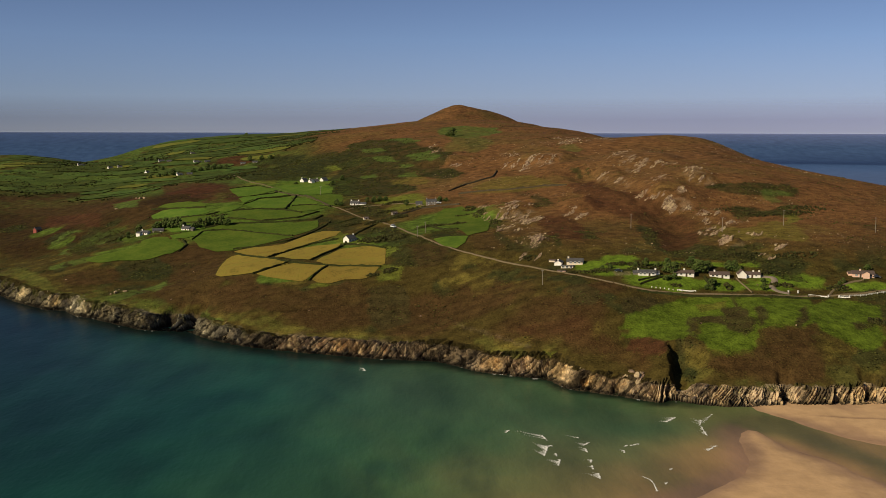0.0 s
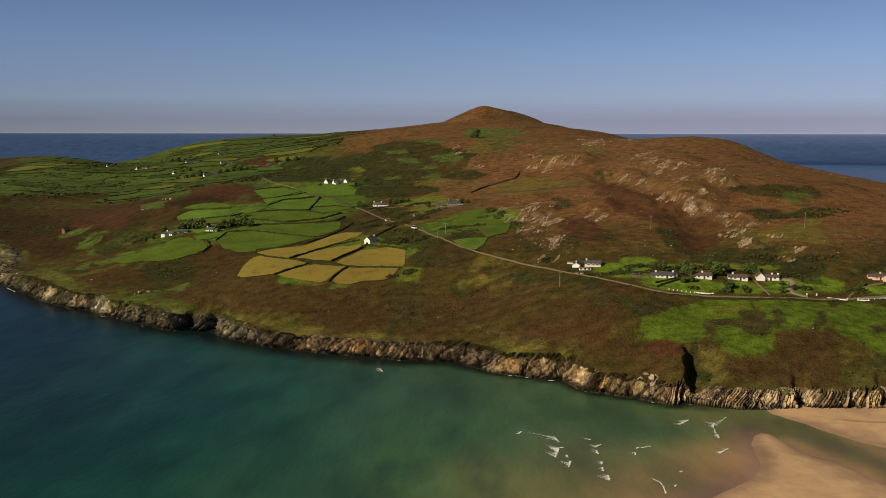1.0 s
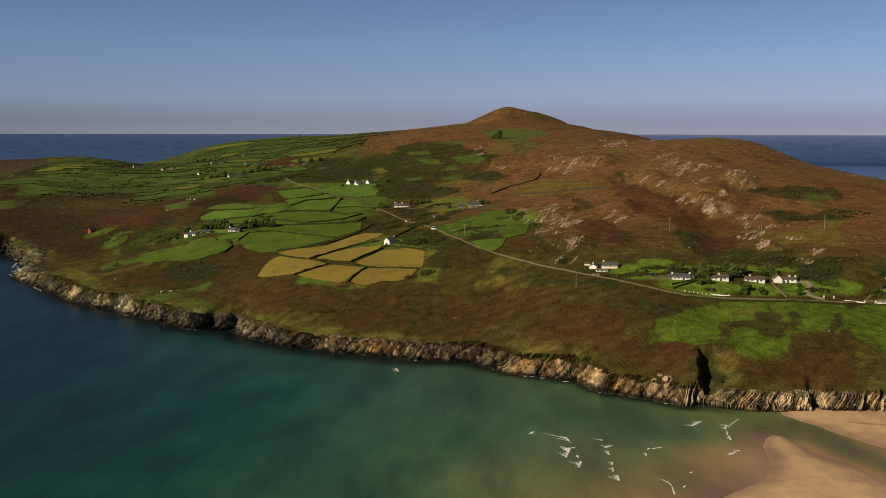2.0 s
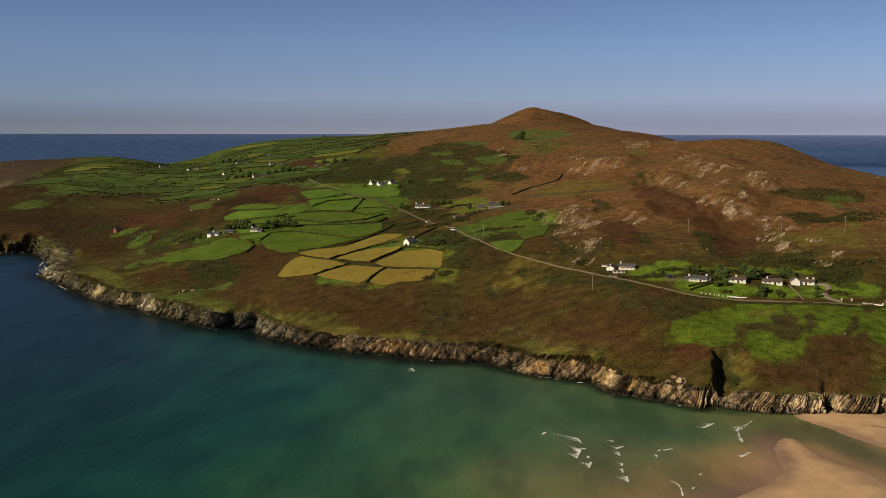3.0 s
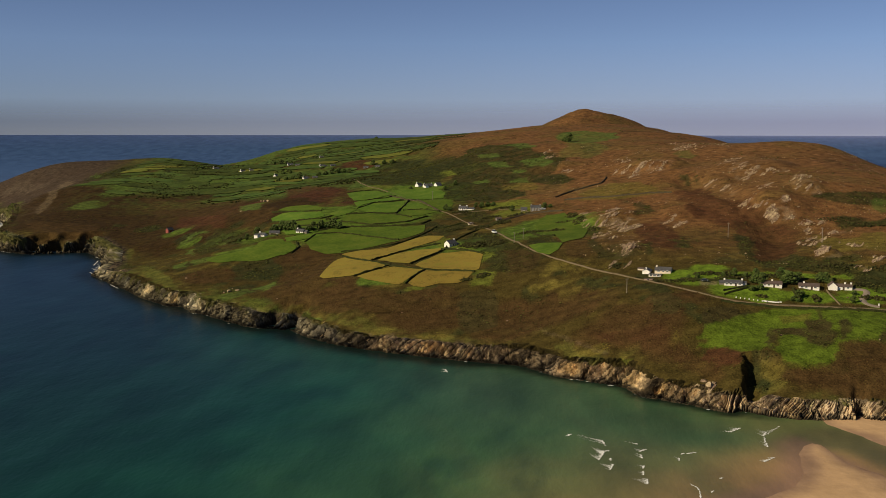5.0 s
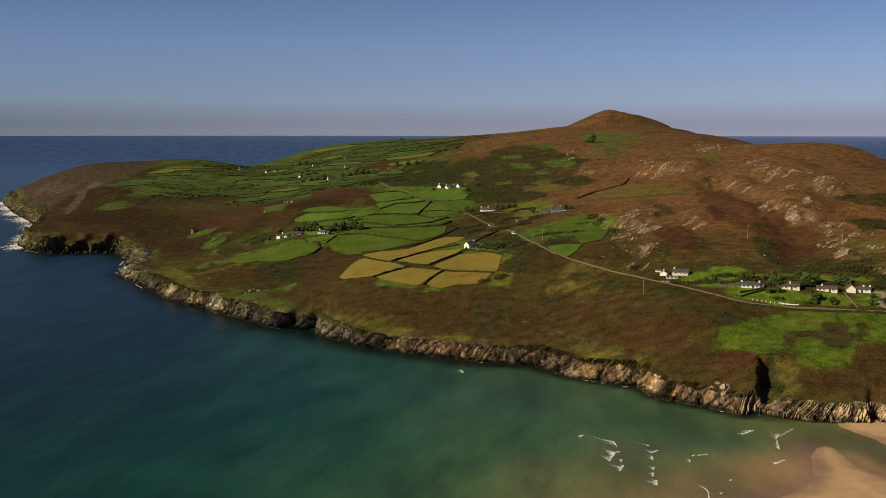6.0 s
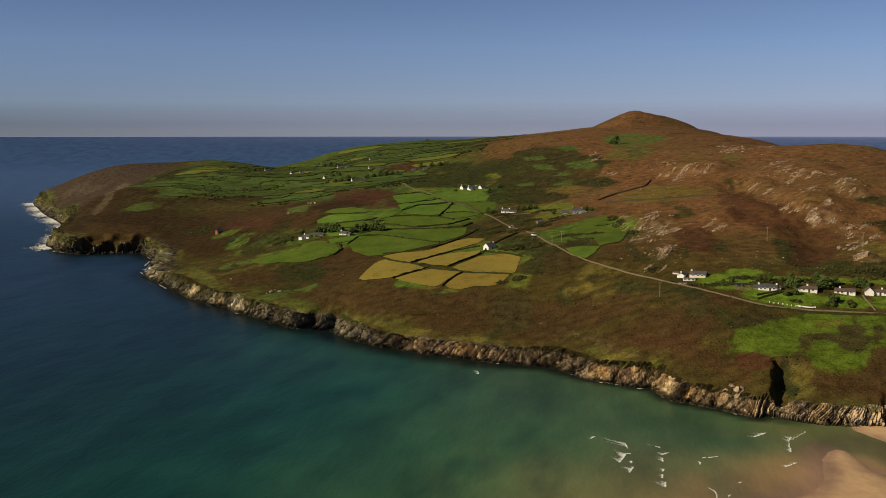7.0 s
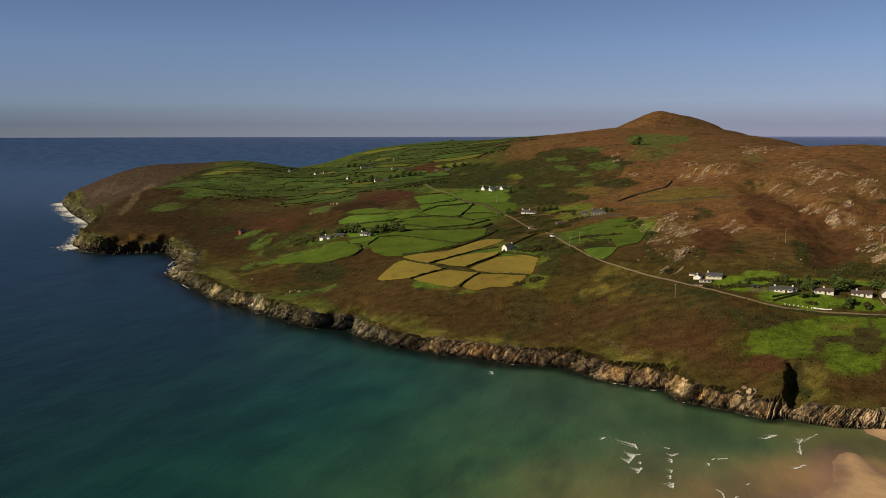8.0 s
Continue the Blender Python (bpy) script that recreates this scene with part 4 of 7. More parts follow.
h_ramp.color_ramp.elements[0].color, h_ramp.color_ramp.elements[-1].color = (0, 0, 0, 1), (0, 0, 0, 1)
# its alpha rises a little from west to east
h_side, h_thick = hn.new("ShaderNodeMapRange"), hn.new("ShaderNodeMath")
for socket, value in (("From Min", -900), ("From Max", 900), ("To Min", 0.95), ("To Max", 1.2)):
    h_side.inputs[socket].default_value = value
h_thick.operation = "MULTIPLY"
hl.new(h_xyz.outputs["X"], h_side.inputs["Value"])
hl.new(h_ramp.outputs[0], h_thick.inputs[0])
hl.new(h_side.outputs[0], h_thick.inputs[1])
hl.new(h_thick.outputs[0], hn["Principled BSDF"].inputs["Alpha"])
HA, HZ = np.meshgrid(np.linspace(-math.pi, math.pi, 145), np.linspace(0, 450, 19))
haze_ring = grid_mesh("backdrop", 20 + 3650 * np.sin(HA), -10 + 3650 * np.cos(HA), HZ, np.ones(HA.shape + (3,)), np.ones((18, 144), bool), haze)
tagged(haze_ring, "translucent lilac ring painted as haze along the horizon", "haze", kind="structure")

# ---- building blocks ----
def land_z(x, y):
    return float(height(np.array([float(x)]), np.array([float(y)]))[0][0])


def bm_box(bm, x0, x1, y0, y1, z0, z1):
    v = [bm.verts.new(p) for p in ((x0, y0, z0), (x1, y0, z0), (x1, y1, z0), (x0, y1, z0), (x0, y0, z1), (x1, y0, z1), (x1, y1, z1), (x0, y1, z1))]
    for f in ((3, 2, 1, 0), (4, 5, 6, 7), (0, 1, 5, 4), (1, 2, 6, 5), (2, 3, 7, 6), (3, 0, 4, 7)):
        bm.faces.new([v[i] for i in f])
    return bm


def box(x0, x1, y0, y1, z0, z1, bevel=0.0):
    bm = bm_box(bmesh.new(), x0, x1, y0, y1, z0, z1)
    if bevel:
        bmesh.ops.bevel(bm, geom=bm.edges[:], offset=bevel, segments=1, affect="EDGES")
    return bm


def tube(points, radii, sides=7):
    bm = bmesh.new()
    rings = []
    for k, (p, r) in enumerate(zip(points, radii)):
        a, b = Vector(points[max(0, k - 1)]), Vector(points[min(len(points) - 1, k + 1)])
        q = (b - a).to_track_quat("Z", "Y")
        rings.append([bm.verts.new(Vector(p) + q @ Vector((r * math.cos(t * math.tau / sides), r * math.sin(t * math.tau / sides), 0))) for t in range(sides)])
    for a, b in zip(rings, rings[1:]):
        for t in range(sides):
            bm.faces.new((a[t], a[(t + 1) % sides], b[(t + 1) % sides], b[t]))
    bm.faces.new(rings[0][::-1])
    bm.faces.new(rings[-1])
    return bm


def part(name, bm, mat, parent=None, label="", smooth=False):
    me = bpy.data.meshes.new(name)
    bm.to_mesh(me)
    bm.free()
    me.materials.append(mat)
    if smooth:
        me.polygons.foreach_set("use_smooth", np.ones(len(me.polygons), bool))
    ob = new(name, me)
    if parent is not None:
        ob.parent = parent
    return tagged(ob, label)


def mesh_from(name, co, faces, mat, smooth=True):
    me = bpy.data.meshes.new(name)
    me.from_pydata(co, [], faces)
    me.materials.append(mat)
    if smooth:
        me.polygons.foreach_set("use_smooth", np.ones(len(me.polygons), bool))
    return new(name, me)


def resample(points, step):
    out = []
    for (ax, ay), (bx, by) in zip(points, points[1:]):
        n = max(1, int(math.hypot(bx - ax, by - ay) / step))
        out += [(ax + (bx - ax) * k / n, ay + (by - ay) * k / n) for k in range(n)]
    return out + [tuple(points[-1])]


def rounded(points, closed=False, times=2):
    for _ in range(times):
        out = [] if closed else [points[0]]
        pairs = list(zip(points, points[1:] + points[:1])) if closed else list(zip(points, points[1:]))
        for (ax, ay), (bx, by) in pairs:
            out += [(ax * 0.75 + bx * 0.25, ay * 0.75 + by * 0.25), (ax * 0.25 + bx * 0.75, ay * 0.25 + by * 0.75)]
        points = out if closed else out + [points[-1]]
    return points


def eased(points, cut):
    """A closed outline with its corners cut by a few metres, twice."""
    for c in (cut * 3, cut * 1.2):
        out = []
        for (ax, ay), (bx, by) in zip(points, points[1:] + points[:1]):
            n = math.hypot(bx - ax, by - ay)
            f = min(0.3, c / (n + 1e-6))
            out += [(ax + (bx - ax) * f, ay + (by - ay) * f), (bx - (bx - ax) * f, by - (by - ay) * f)]
        points = out
    return points


# ---- fields, hedges, walls and tracks, laid over the ground ----
FIELD_LABEL = {"hay": "mown golden hay field between dark hedges", "pasture": "green pasture field between dark hedges", "old_pasture": "rough green pasture of the far farms", "rough_grass": "patch of pale rough grass on the slope"}
FIELD_SPOTS = []


def field(kind, corners, soft=0, step=3.0, lift=0.32, grow=2.0):
    """A field: its own turf, a hand or two over the rough ground, with an uneven margin."""
    from mathutils.geometry import delaunay_2d_cdt
    mx, my = sum(p[0] for p in corners) / len(corners), sum(p[1] for p in corners) / len(corners)
    corners = [(x + (x - mx) * grow / (math.hypot(x - mx, y - my) + 1), y + (y - my) * grow / (math.hypot(x - mx, y - my) + 1)) for x, y in corners]
    edge = resample(eased(corners, 0.3 if soft == 0 else 3.0), step)
    edge = resample(edge + edge[:1], step)[:-1]
    lift = lift + 0.006 * (len(FIELD_SPOTS) % 40)
    rag = 2.2 if step > 6 or soft else 0.6
    edge = [(x + rag * float(fbm(np.array(x), np.array(y), 7, 2, 201)), y + rag * float(fbm(np.array(x), np.array(y), 7, 2, 203))) for x, y in edge]
    ex = np.array(edge)
    FIELD_SPOTS.append(ex)
    gx, gy = np.meshgrid(np.arange(ex[:, 0].min(), ex[:, 0].max(), step), np.arange(ex[:, 1].min(), ex[:, 1].max(), step))
    pts = list(edge) + [p for p in zip(gx.ravel(), gy.ravel()) if inside(ex, *p)]
    n = len(edge)
    v, _, faces, *_ = delaunay_2d_cdt([Vector(p) for p in pts], [(i, (i + 1) % n) for i in range(n)], [], 1, 0.01)
    co = np.array([(p.x, p.y) for p in v])
    z = height(co[:, 0], co[:, 1])[0] + lift
    co3 = [(x, y, h) for (x, y), h in zip(co, z)]
    return tagged(mesh_from("field", co3, faces, M[kind]), FIELD_LABEL[kind], "field", "fields of the headland", kind="structure")


def inside(poly, x, y):
    a, b = poly, np.roll(poly, -1, 0)
    c = ((a[:, 1] > y) != (b[:, 1] > y)) & (x < a[:, 0] + (y - a[:, 1]) * (b[:, 0] - a[:, 0]) / np.where(a[:, 1] == b[:, 1], 1e-9, b[:, 1] - a[:, 1]))
    return bool(c.sum() % 2)


def bank_strip(name, points, half, high, mat, step, rough, sides=6, seed=0, lift=0.0):
    """A long uneven ridge (hedge, wall) along a line of the plan."""
    line = resample(points, step)
    xy = np.array(line)
    t = np.gradient(xy, axis=0)
    t /= np.linalg.norm(t, axis=1)[:, None] + 1e-9
    side = np.stack([t[:, 1], -t[:, 0]], 1)
    k = np.linspace(-1, 1, sides)
    swell = 1 + rough * fbm(xy[:, 0], xy[:, 1], 5, 3, seed + 5)
    px = xy[:, None, 0] + side[:, None, 0] * k[None] * half * swell[:, None]
    py = xy[:, None, 1] + side[:, None, 1] * k[None] * half * swell[:, None]
    g = height(px.ravel(), py.ravel())[0].reshape(px.shape)
    dome = np.sqrt(np.clip(1 - np.abs(k) ** 3, 0, 1))[None] * high * (1 + rough * fbm(px, py, 2.6, 3, seed))
    pz = g - 0.3 * (dome < 0.05) + np.maximum(dome, 0) + lift
    px, py = px + 0.25 * rough * fbm(px, py, 1.5, 2, 9), py + 0.25 * rough * fbm(px, py, 1.5, 2, 10)
    n = len(line)
    idx = np.arange(n * sides).reshape(n, sides)
    q = np.stack([idx[:-1, :-1], idx[:-1, 1:], idx[1:, 1:], idx[1:, :-1]], -1).reshape(-1, 4)
    co = np.stack([px.ravel(), py.ravel(), pz.ravel()], -1)
    ends = [list(idx[0]), list(idx[-1][::-1])]
    return mesh_from(name, co.tolist(), q.tolist() + [[int(i) for i in e] for e in ends], mat)


def hedge(points, half=0.75, high=1.1):
    return tagged(bank_strip("hedge", points, half, high, M["hedge"], 1.1, 0.6, 7, len(points)), "dark overgrown hedge bank between fields", "hedge", "field hedges")


def stone_wall(points):
    return tagged(bank_strip("stone_wall", points, 0.75, 1.25, M["stone_wall"], 1.2, 0.5, 6, 3), "dry stone wall grown over with moss", "wall", "field walls")


def track(points, width, surface="track"):
    return tagged(bank_strip("track", rounded(points), width * 0.23, 0.12, M[surface], 2.0, 0.12, 5, 4, 0.3), "pale gravel track over the slope", "track", kind="structure")


field('hay', [(-143, 709), (-120, 676), (-100, 650), (-98, 645), (-108, 635), (-118, 626), (-137, 627), (-142, 633), (-149, 684), (-148, 706)], grow=0.6)
field('hay', [(-149, 724), (-136, 730), (-114, 728), (-105, 745), (-98, 756), (-90, 761), (-76, 752), (-78, 733), (-96, 718), (-109, 697), (-117, 679), (-132, 700)], grow=0.6)
field('hay', [(-112, 676), (-104, 695), (-90, 704), (-70, 698), (-72, 689), (-79, 676), (-86, 654), (-98, 660)], grow=0.6)
field('hay', [(-81, 649), (-77, 661), (-68, 681), (-51, 681), (-38, 667), (-37, 644), (-36, 621), (-39, 619), (-56, 629), (-74, 638)], grow=0.6)
field('hay', [(-115, 623), (-106, 633), (-98, 642), (-88, 646), (-74, 633), (-77, 622), (-82, 607), (-85, 603), (-96, 610), (-107, 617)], grow=0.6)
field('hay', [(-78, 605), (-74, 619), (-71, 630), (-55, 623), (-39, 616), (-42, 602), (-47, 598), (-59, 600), (-67, 596), (-73, 599)], grow=0.6)
field('pasture', [(-189, 770), (-185, 785), (-177, 791), (-166, 789), (-137, 774), (-112, 754), (-130, 741), (-149, 730), (-163, 733), (-177, 747)])
field('pasture', [(-184, 795), (-176, 806), (-162, 807), (-124, 805), (-101, 810), (-98, 782), (-108, 762), (-114, 760), (-137, 777), (-166, 794)])
field('pasture', [(-175, 839), (-175, 858), (-154, 862), (-128, 853), (-112, 839), (-119, 831), (-147, 823), (-165, 826)])
field('pasture', [(-173, 890), (-164, 912), (-139, 924), (-134, 903), (-135, 875), (-141, 869), (-161, 872)])
field('pasture', [(-183, 923), (-169, 939), (-151, 958), (-142, 942), (-156, 928), (-170, 915), (-175, 898)])
field('pasture', [(-206, 989), (-195, 998), (-174, 999), (-160, 975), (-173, 944), (-187, 935)])
field('pasture', [(-165, 988), (-154, 1009), (-118, 998), (-106, 969), (-104, 940), (-121, 939), (-140, 941)])
field('pasture', [(-132, 927), (-120, 930), (-95, 924), (-90, 905), (-90, 882), (-99, 878), (-113, 904)])
field('pasture', [(-133, 919), (-124, 917), (-110, 889), (-113, 885), (-130, 878), (-134, 892)])
field('pasture', [(-132, 870), (-125, 880), (-108, 881), (-100, 870), (-109, 857), (-120, 853)])
field('pasture', [(-253, 888), (-246, 900), (-228, 892), (-209, 881), (-199, 863), (-207, 855), (-228, 857), (-245, 869)])
field('pasture', [(-241, 855), (-220, 846), (-198, 846), (-178, 835), (-184, 820), (-205, 826), (-226, 831)])
field('pasture', [(-256, 919), (-250, 928), (-231, 927), (-217, 911), (-208, 894), (-228, 895)])
field('pasture', [(-193, 869), (-185, 886), (-174, 877), (-178, 864), (-186, 853)])
field('pasture', [(-261, 736), (-253, 746), (-238, 749), (-228, 754), (-228, 771), (-218, 781), (-203, 766), (-194, 760), (-194, 737), (-206, 731), (-212, 722), (-231, 729), (-245, 725)], soft=1, grow=1.0)
field('pasture', [(-208, 779), (-198, 784), (-179, 792), (-184, 783), (-195, 772), (-203, 771)])
field('pasture', [(-219, 807), (-209, 811), (-195, 807), (-188, 799), (-200, 790), (-210, 790)])
field('pasture', [(-6, 736), (-4, 771), (1, 783), (14, 785), (25, 733), (32, 703), (29, 664), (16, 652), (11, 683), (3, 701)], grow=0.5)
field('pasture', [(-6, 657), (4, 658), (16, 651), (13, 634), (8, 625), (1, 633)], grow=0.5)
field('pasture', [(-161, 1017), (-152, 1029), (-108, 1008), (-113, 996), (-154, 1009)])
hedge([(-151, 731), (-132, 733), (-114, 738), (-100, 757), (-92, 781), (-88, 797)], 0.65, 1.1)
hedge([(-146, 714), (-122, 682), (-99, 647), (-74, 634), (-56, 626), (-38, 617)], 0.65, 1.1)
hedge([(-117, 624), (-107, 635), (-98, 647)], 0.65, 1.1)
hedge([(-117, 676), (-108, 695), (-93, 714), (-74, 719)], 0.65, 1.1)
hedge([(-85, 652), (-78, 670), (-68, 690)], 0.65, 1.1)
hedge([(-80, 604), (-76, 620), (-72, 633)], 0.65, 1.1)
hedge([(-70, 695), (-51, 684), (-38, 668)], 0.65, 1.1)
hedge([(-189, 767), (-186, 788), (-168, 792), (-137, 775), (-112, 757)])
hedge([(-191, 799), (-176, 808), (-163, 813), (-126, 812), (-103, 816), (-98, 830)])
hedge([(-175, 831), (-146, 819), (-118, 826), (-103, 848)])
hedge([(-178, 862), (-155, 866), (-134, 861), (-117, 845)])
hedge([(-173, 887), (-165, 917), (-139, 933)])
hedge([(-176, 933), (-160, 949), (-152, 964)])
hedge([(-207, 992), (-183, 1006), (-167, 988)])
hedge([(-134, 863), (-133, 903), (-134, 933)])
hedge([(-130, 878), (-113, 883), (-96, 871)])
hedge([(-249, 871), (-227, 852), (-198, 848), (-188, 858)])
hedge([(-262, 915), (-228, 895), (-207, 888)])
hedge([(-226, 831), (-204, 823), (-183, 817)])
hedge([(-289, 855), (-253, 809), (-238, 806), (-218, 788)])
hedge([(-196, 766), (-190, 753), (-192, 738)])
hedge([(-94, 790), (-81, 790), (-68, 800)])
hedge([(-67, 692), (-67, 711), (-62, 731), (-51, 757)])
hedge([(-11, 720), (0, 691), (10, 683)])
hedge([(89, 552), (98, 551), (108, 552)])
stone_wall([(-39, 785), (-29, 793), (-18, 804), (0, 802), (13, 796)])
stone_wall([(13, 852), (31, 845), (54, 835), (70, 831), (82, 830), (99, 820)])
stone_wall([(5, 881), (19, 904), (32, 914), (45, 926), (50, 955)])
stone_wall([(-158, 963), (-136, 933), (-125, 931), (-96, 871)])
track([(-270, 1249), (-232, 1124), (-199, 1042), (-163, 992), (-146, 958), (-117, 911), (-97, 877), (-81, 850), (-64, 800), (-47, 768), (-32, 731), (-22, 698), (-8, 654), (8, 621), (22, 605), (35, 592), (51, 576), (63, 564), (73, 545), (87, 530), (100, 523), (114, 520), (131, 520), (148, 519), (167, 517), (187, 518)], 2.9)
track([(-81, 850), (-75, 861), (-56, 862), (-26, 844), (-15, 815)], 2.6)
track([(172, 548), (175, 547), (178, 546), (178, 542), (176, 538), (174, 535), (173, 530), (174, 525), (176, 523), (179, 522)], 7.5, "drive")
track([(160, 522), (159, 534), (158, 545)], 2.2)

# lanes in front of the cottages and the pink house
track([(187, 518), (199, 521), (215, 523), (240, 527), (300, 535), (420, 555)], 3.6)
track([(199, 521), (205, 530), (216, 537), (224, 539)], 3.0)

# strips of small fields on the far farmland, with hedges between them
rnd = random.Random(7)


def far_farm(ox, oy, along, across, turn, nu, nv, drop):
    ca, sa = math.cos(radians(turn)), math.sin(radians(turn))

    def spot(u, v):
        return (ox + u * ca - v * sa + 6 * math.sin(v * 0.05 + u * 0.01), oy + u * sa + v * ca + 7 * math.sin(u * 0.03))
    for j in range(nv):
        u0, v0 = rnd.uniform(-0.5, 0) * along, j * across + rnd.uniform(-0.1, 0.1) * across
        for i in range(nu):
            wide, deep = along * rnd.uniform(0.55, 1.45), across * rnd.uniform(0.72, 0.98)
            q = [spot(u0, v0), spot(u0 + wide * 0.5, v0), spot(u0 + wide, v0 + rnd.uniform(-2, 2)), spot(u0 + wide, v0 + deep), spot(u0 + wide * 0.5, v0 + deep), spot(u0, v0 + deep)]
            u0 += wide + rnd.uniform(1.0, 3.0)
            mid = np.array([sum(p[0] for p in q) / 6]), np.array([sum(p[1] for p in q) / 6])
            if float(inland(*mid)[0]) < 45:
                continue
            heathy = max(max(float(patch(*mid, *c, 5)[0]) for c in COVER["heath"] + COVER["scrub"]),
                         max(float(outlined(*mid, c, g, 5)[0]) for k, _, g, c in PATCHES if k in ("scrub", "heath", "bell")))
            if heathy > 0.35 or rnd.random() < drop or mid[0][0] > -178 + 0.35 * (mid[1][0] - 1320) * (mid[1][0] < 1320) or any(inside(e, float(mid[0][0]), float(mid[1][0])) for e in FIELD_SPOTS[:34]):
                continue
            field("old_pasture" if rnd.random() < 0.92 else "rough_grass", q, 1, 7.0, 0.8, 1.5)
            if rnd.random() < 0.85:
                tagged(bank_strip("hedge", [q[0], q[1], q[2]], 0.6, 0.55, M["bank"], 3.0, 1.3, 5, i), "dark overgrown hedge bank between fields", "hedge", "field hedges")
            if rnd.random() < 0.55:
                tagged(bank_strip("hedge", [q[2], q[3]], 0.6, 0.55, M["bank"], 3.0, 1.3, 5, j), "dark overgrown hedge bank between fields", "hedge", "field hedges")


far_farm(-650, 1160, 50, 20, -14, 9, 17, 0.24)
far_farm(-330, 1085, 50, 22, -14, 4, 13, 0.4)
far_farm(-530, 1470, 58, 32, -8, 5, 14, 0.2)
far_farm(-640, 1440, 48, 28, -8, 3, 6, 0.2)
# low hedge bank between the lane and the slope
hedge([(103, 528), (109, 533), (118, 541)], 0.6, 0.8)
hedge([(103, 533), (110, 538), (116, 542)], 0.6, 0.8)
hedge([(140, 541), (140.5, 533), (141, 526)], 1.0, 1.6)
hedge([(100, 520), (131, 516.8), (167, 513.8), (187, 514.6), (199, 516.5)], 0.7, 0.9)


# ---- houses ----
def gabled(bm, length, width, eave, ridge, below=1.5):
    """Walls of a gabled house: a prism along x, its foot below the ground."""
    l, w = length / 2, width / 2
    ring = [(-w, -below), (w, -below), (w, eave), (0, ridge), (-w, eave)]
    a, b = [bm.verts.new((-l, y, z)) for y, z in ring], [bm.verts.new((l, y, z)) for y, z in ring]
    bm.faces.new(a)
    bm.faces.new(b[::-1])
    for i in range(5):
        if i not in (2, 3):
            bm.faces.new((a[i], b[i], b[(i + 1) % 5], a[(i + 1) % 5])[::-1])
    return bm


def roof_slabs(length, width, eave, ridge, over=0.3, thick=0.16):
    bm = bmesh.new()
    l, w = length / 2 + over, width / 2
    s = (ridge - eave) / w
    for sign in (-1, 1):
        prof = [(sign * (w + over), eave - s * over + 0.02), (0, ridge + 0.02), (0, ridge + 0.02 + thick), (sign * (w + over), eave - s * over + 0.02 + thick)]
        a, b = [bm.verts.new((-l, y, z)) for y, z in prof], [bm.verts.new((l, y, z)) for y, z in prof]
        for i in range(4):
            bm.faces.new((a[i], b[i], b[(i + 1) % 4], a[(i + 1) % 4]))
        bm.faces.new(a[::-1])
        bm.faces.new(b)
    bmesh.ops.recalc_face_normals(bm, faces=bm.faces[:])
    return bm


def window(parent, x, z, w, h, y, wall_y=-1):
    """A window on the front (wall_y -1) or back wall."""
    s = wall_y
    frame_bm = bmesh.new()
    for x0, x1, z0, z1 in ((x - w / 2, x + w / 2, z, z + 0.09), (x - w / 2, x + w / 2, z + h - 0.09, z + h), (x - w / 2, x - w / 2 + 0.09, z + 0.09, z + h - 0.09),
                           (x + w / 2 - 0.09, x + w / 2, z + 0.09, z + h - 0.09), (x - 0.035, x + 0.035, z + 0.09, z + h - 0.09)):
        bm_box(frame_bm, x0, x1, y + s * 0.06 - 0.05, y + s * 0.06 + 0.05, z0, z1)
    win = part("window", frame_bm, M["frame"], parent)
    part("pane", box(x - w / 2 + 0.08, x + w / 2 - 0.08, y + s * 0.04 - 0.015, y + s * 0.04 + 0.015, z + 0.08, z + h - 0.08), M["glass"], win)
    part("sill", box(x - w / 2 - 0.08, x + w / 2 + 0.08, y + s * 0.10 - 0.09, y + s * 0.10 + 0.09, z - 0.08, z), M["frame"], win)


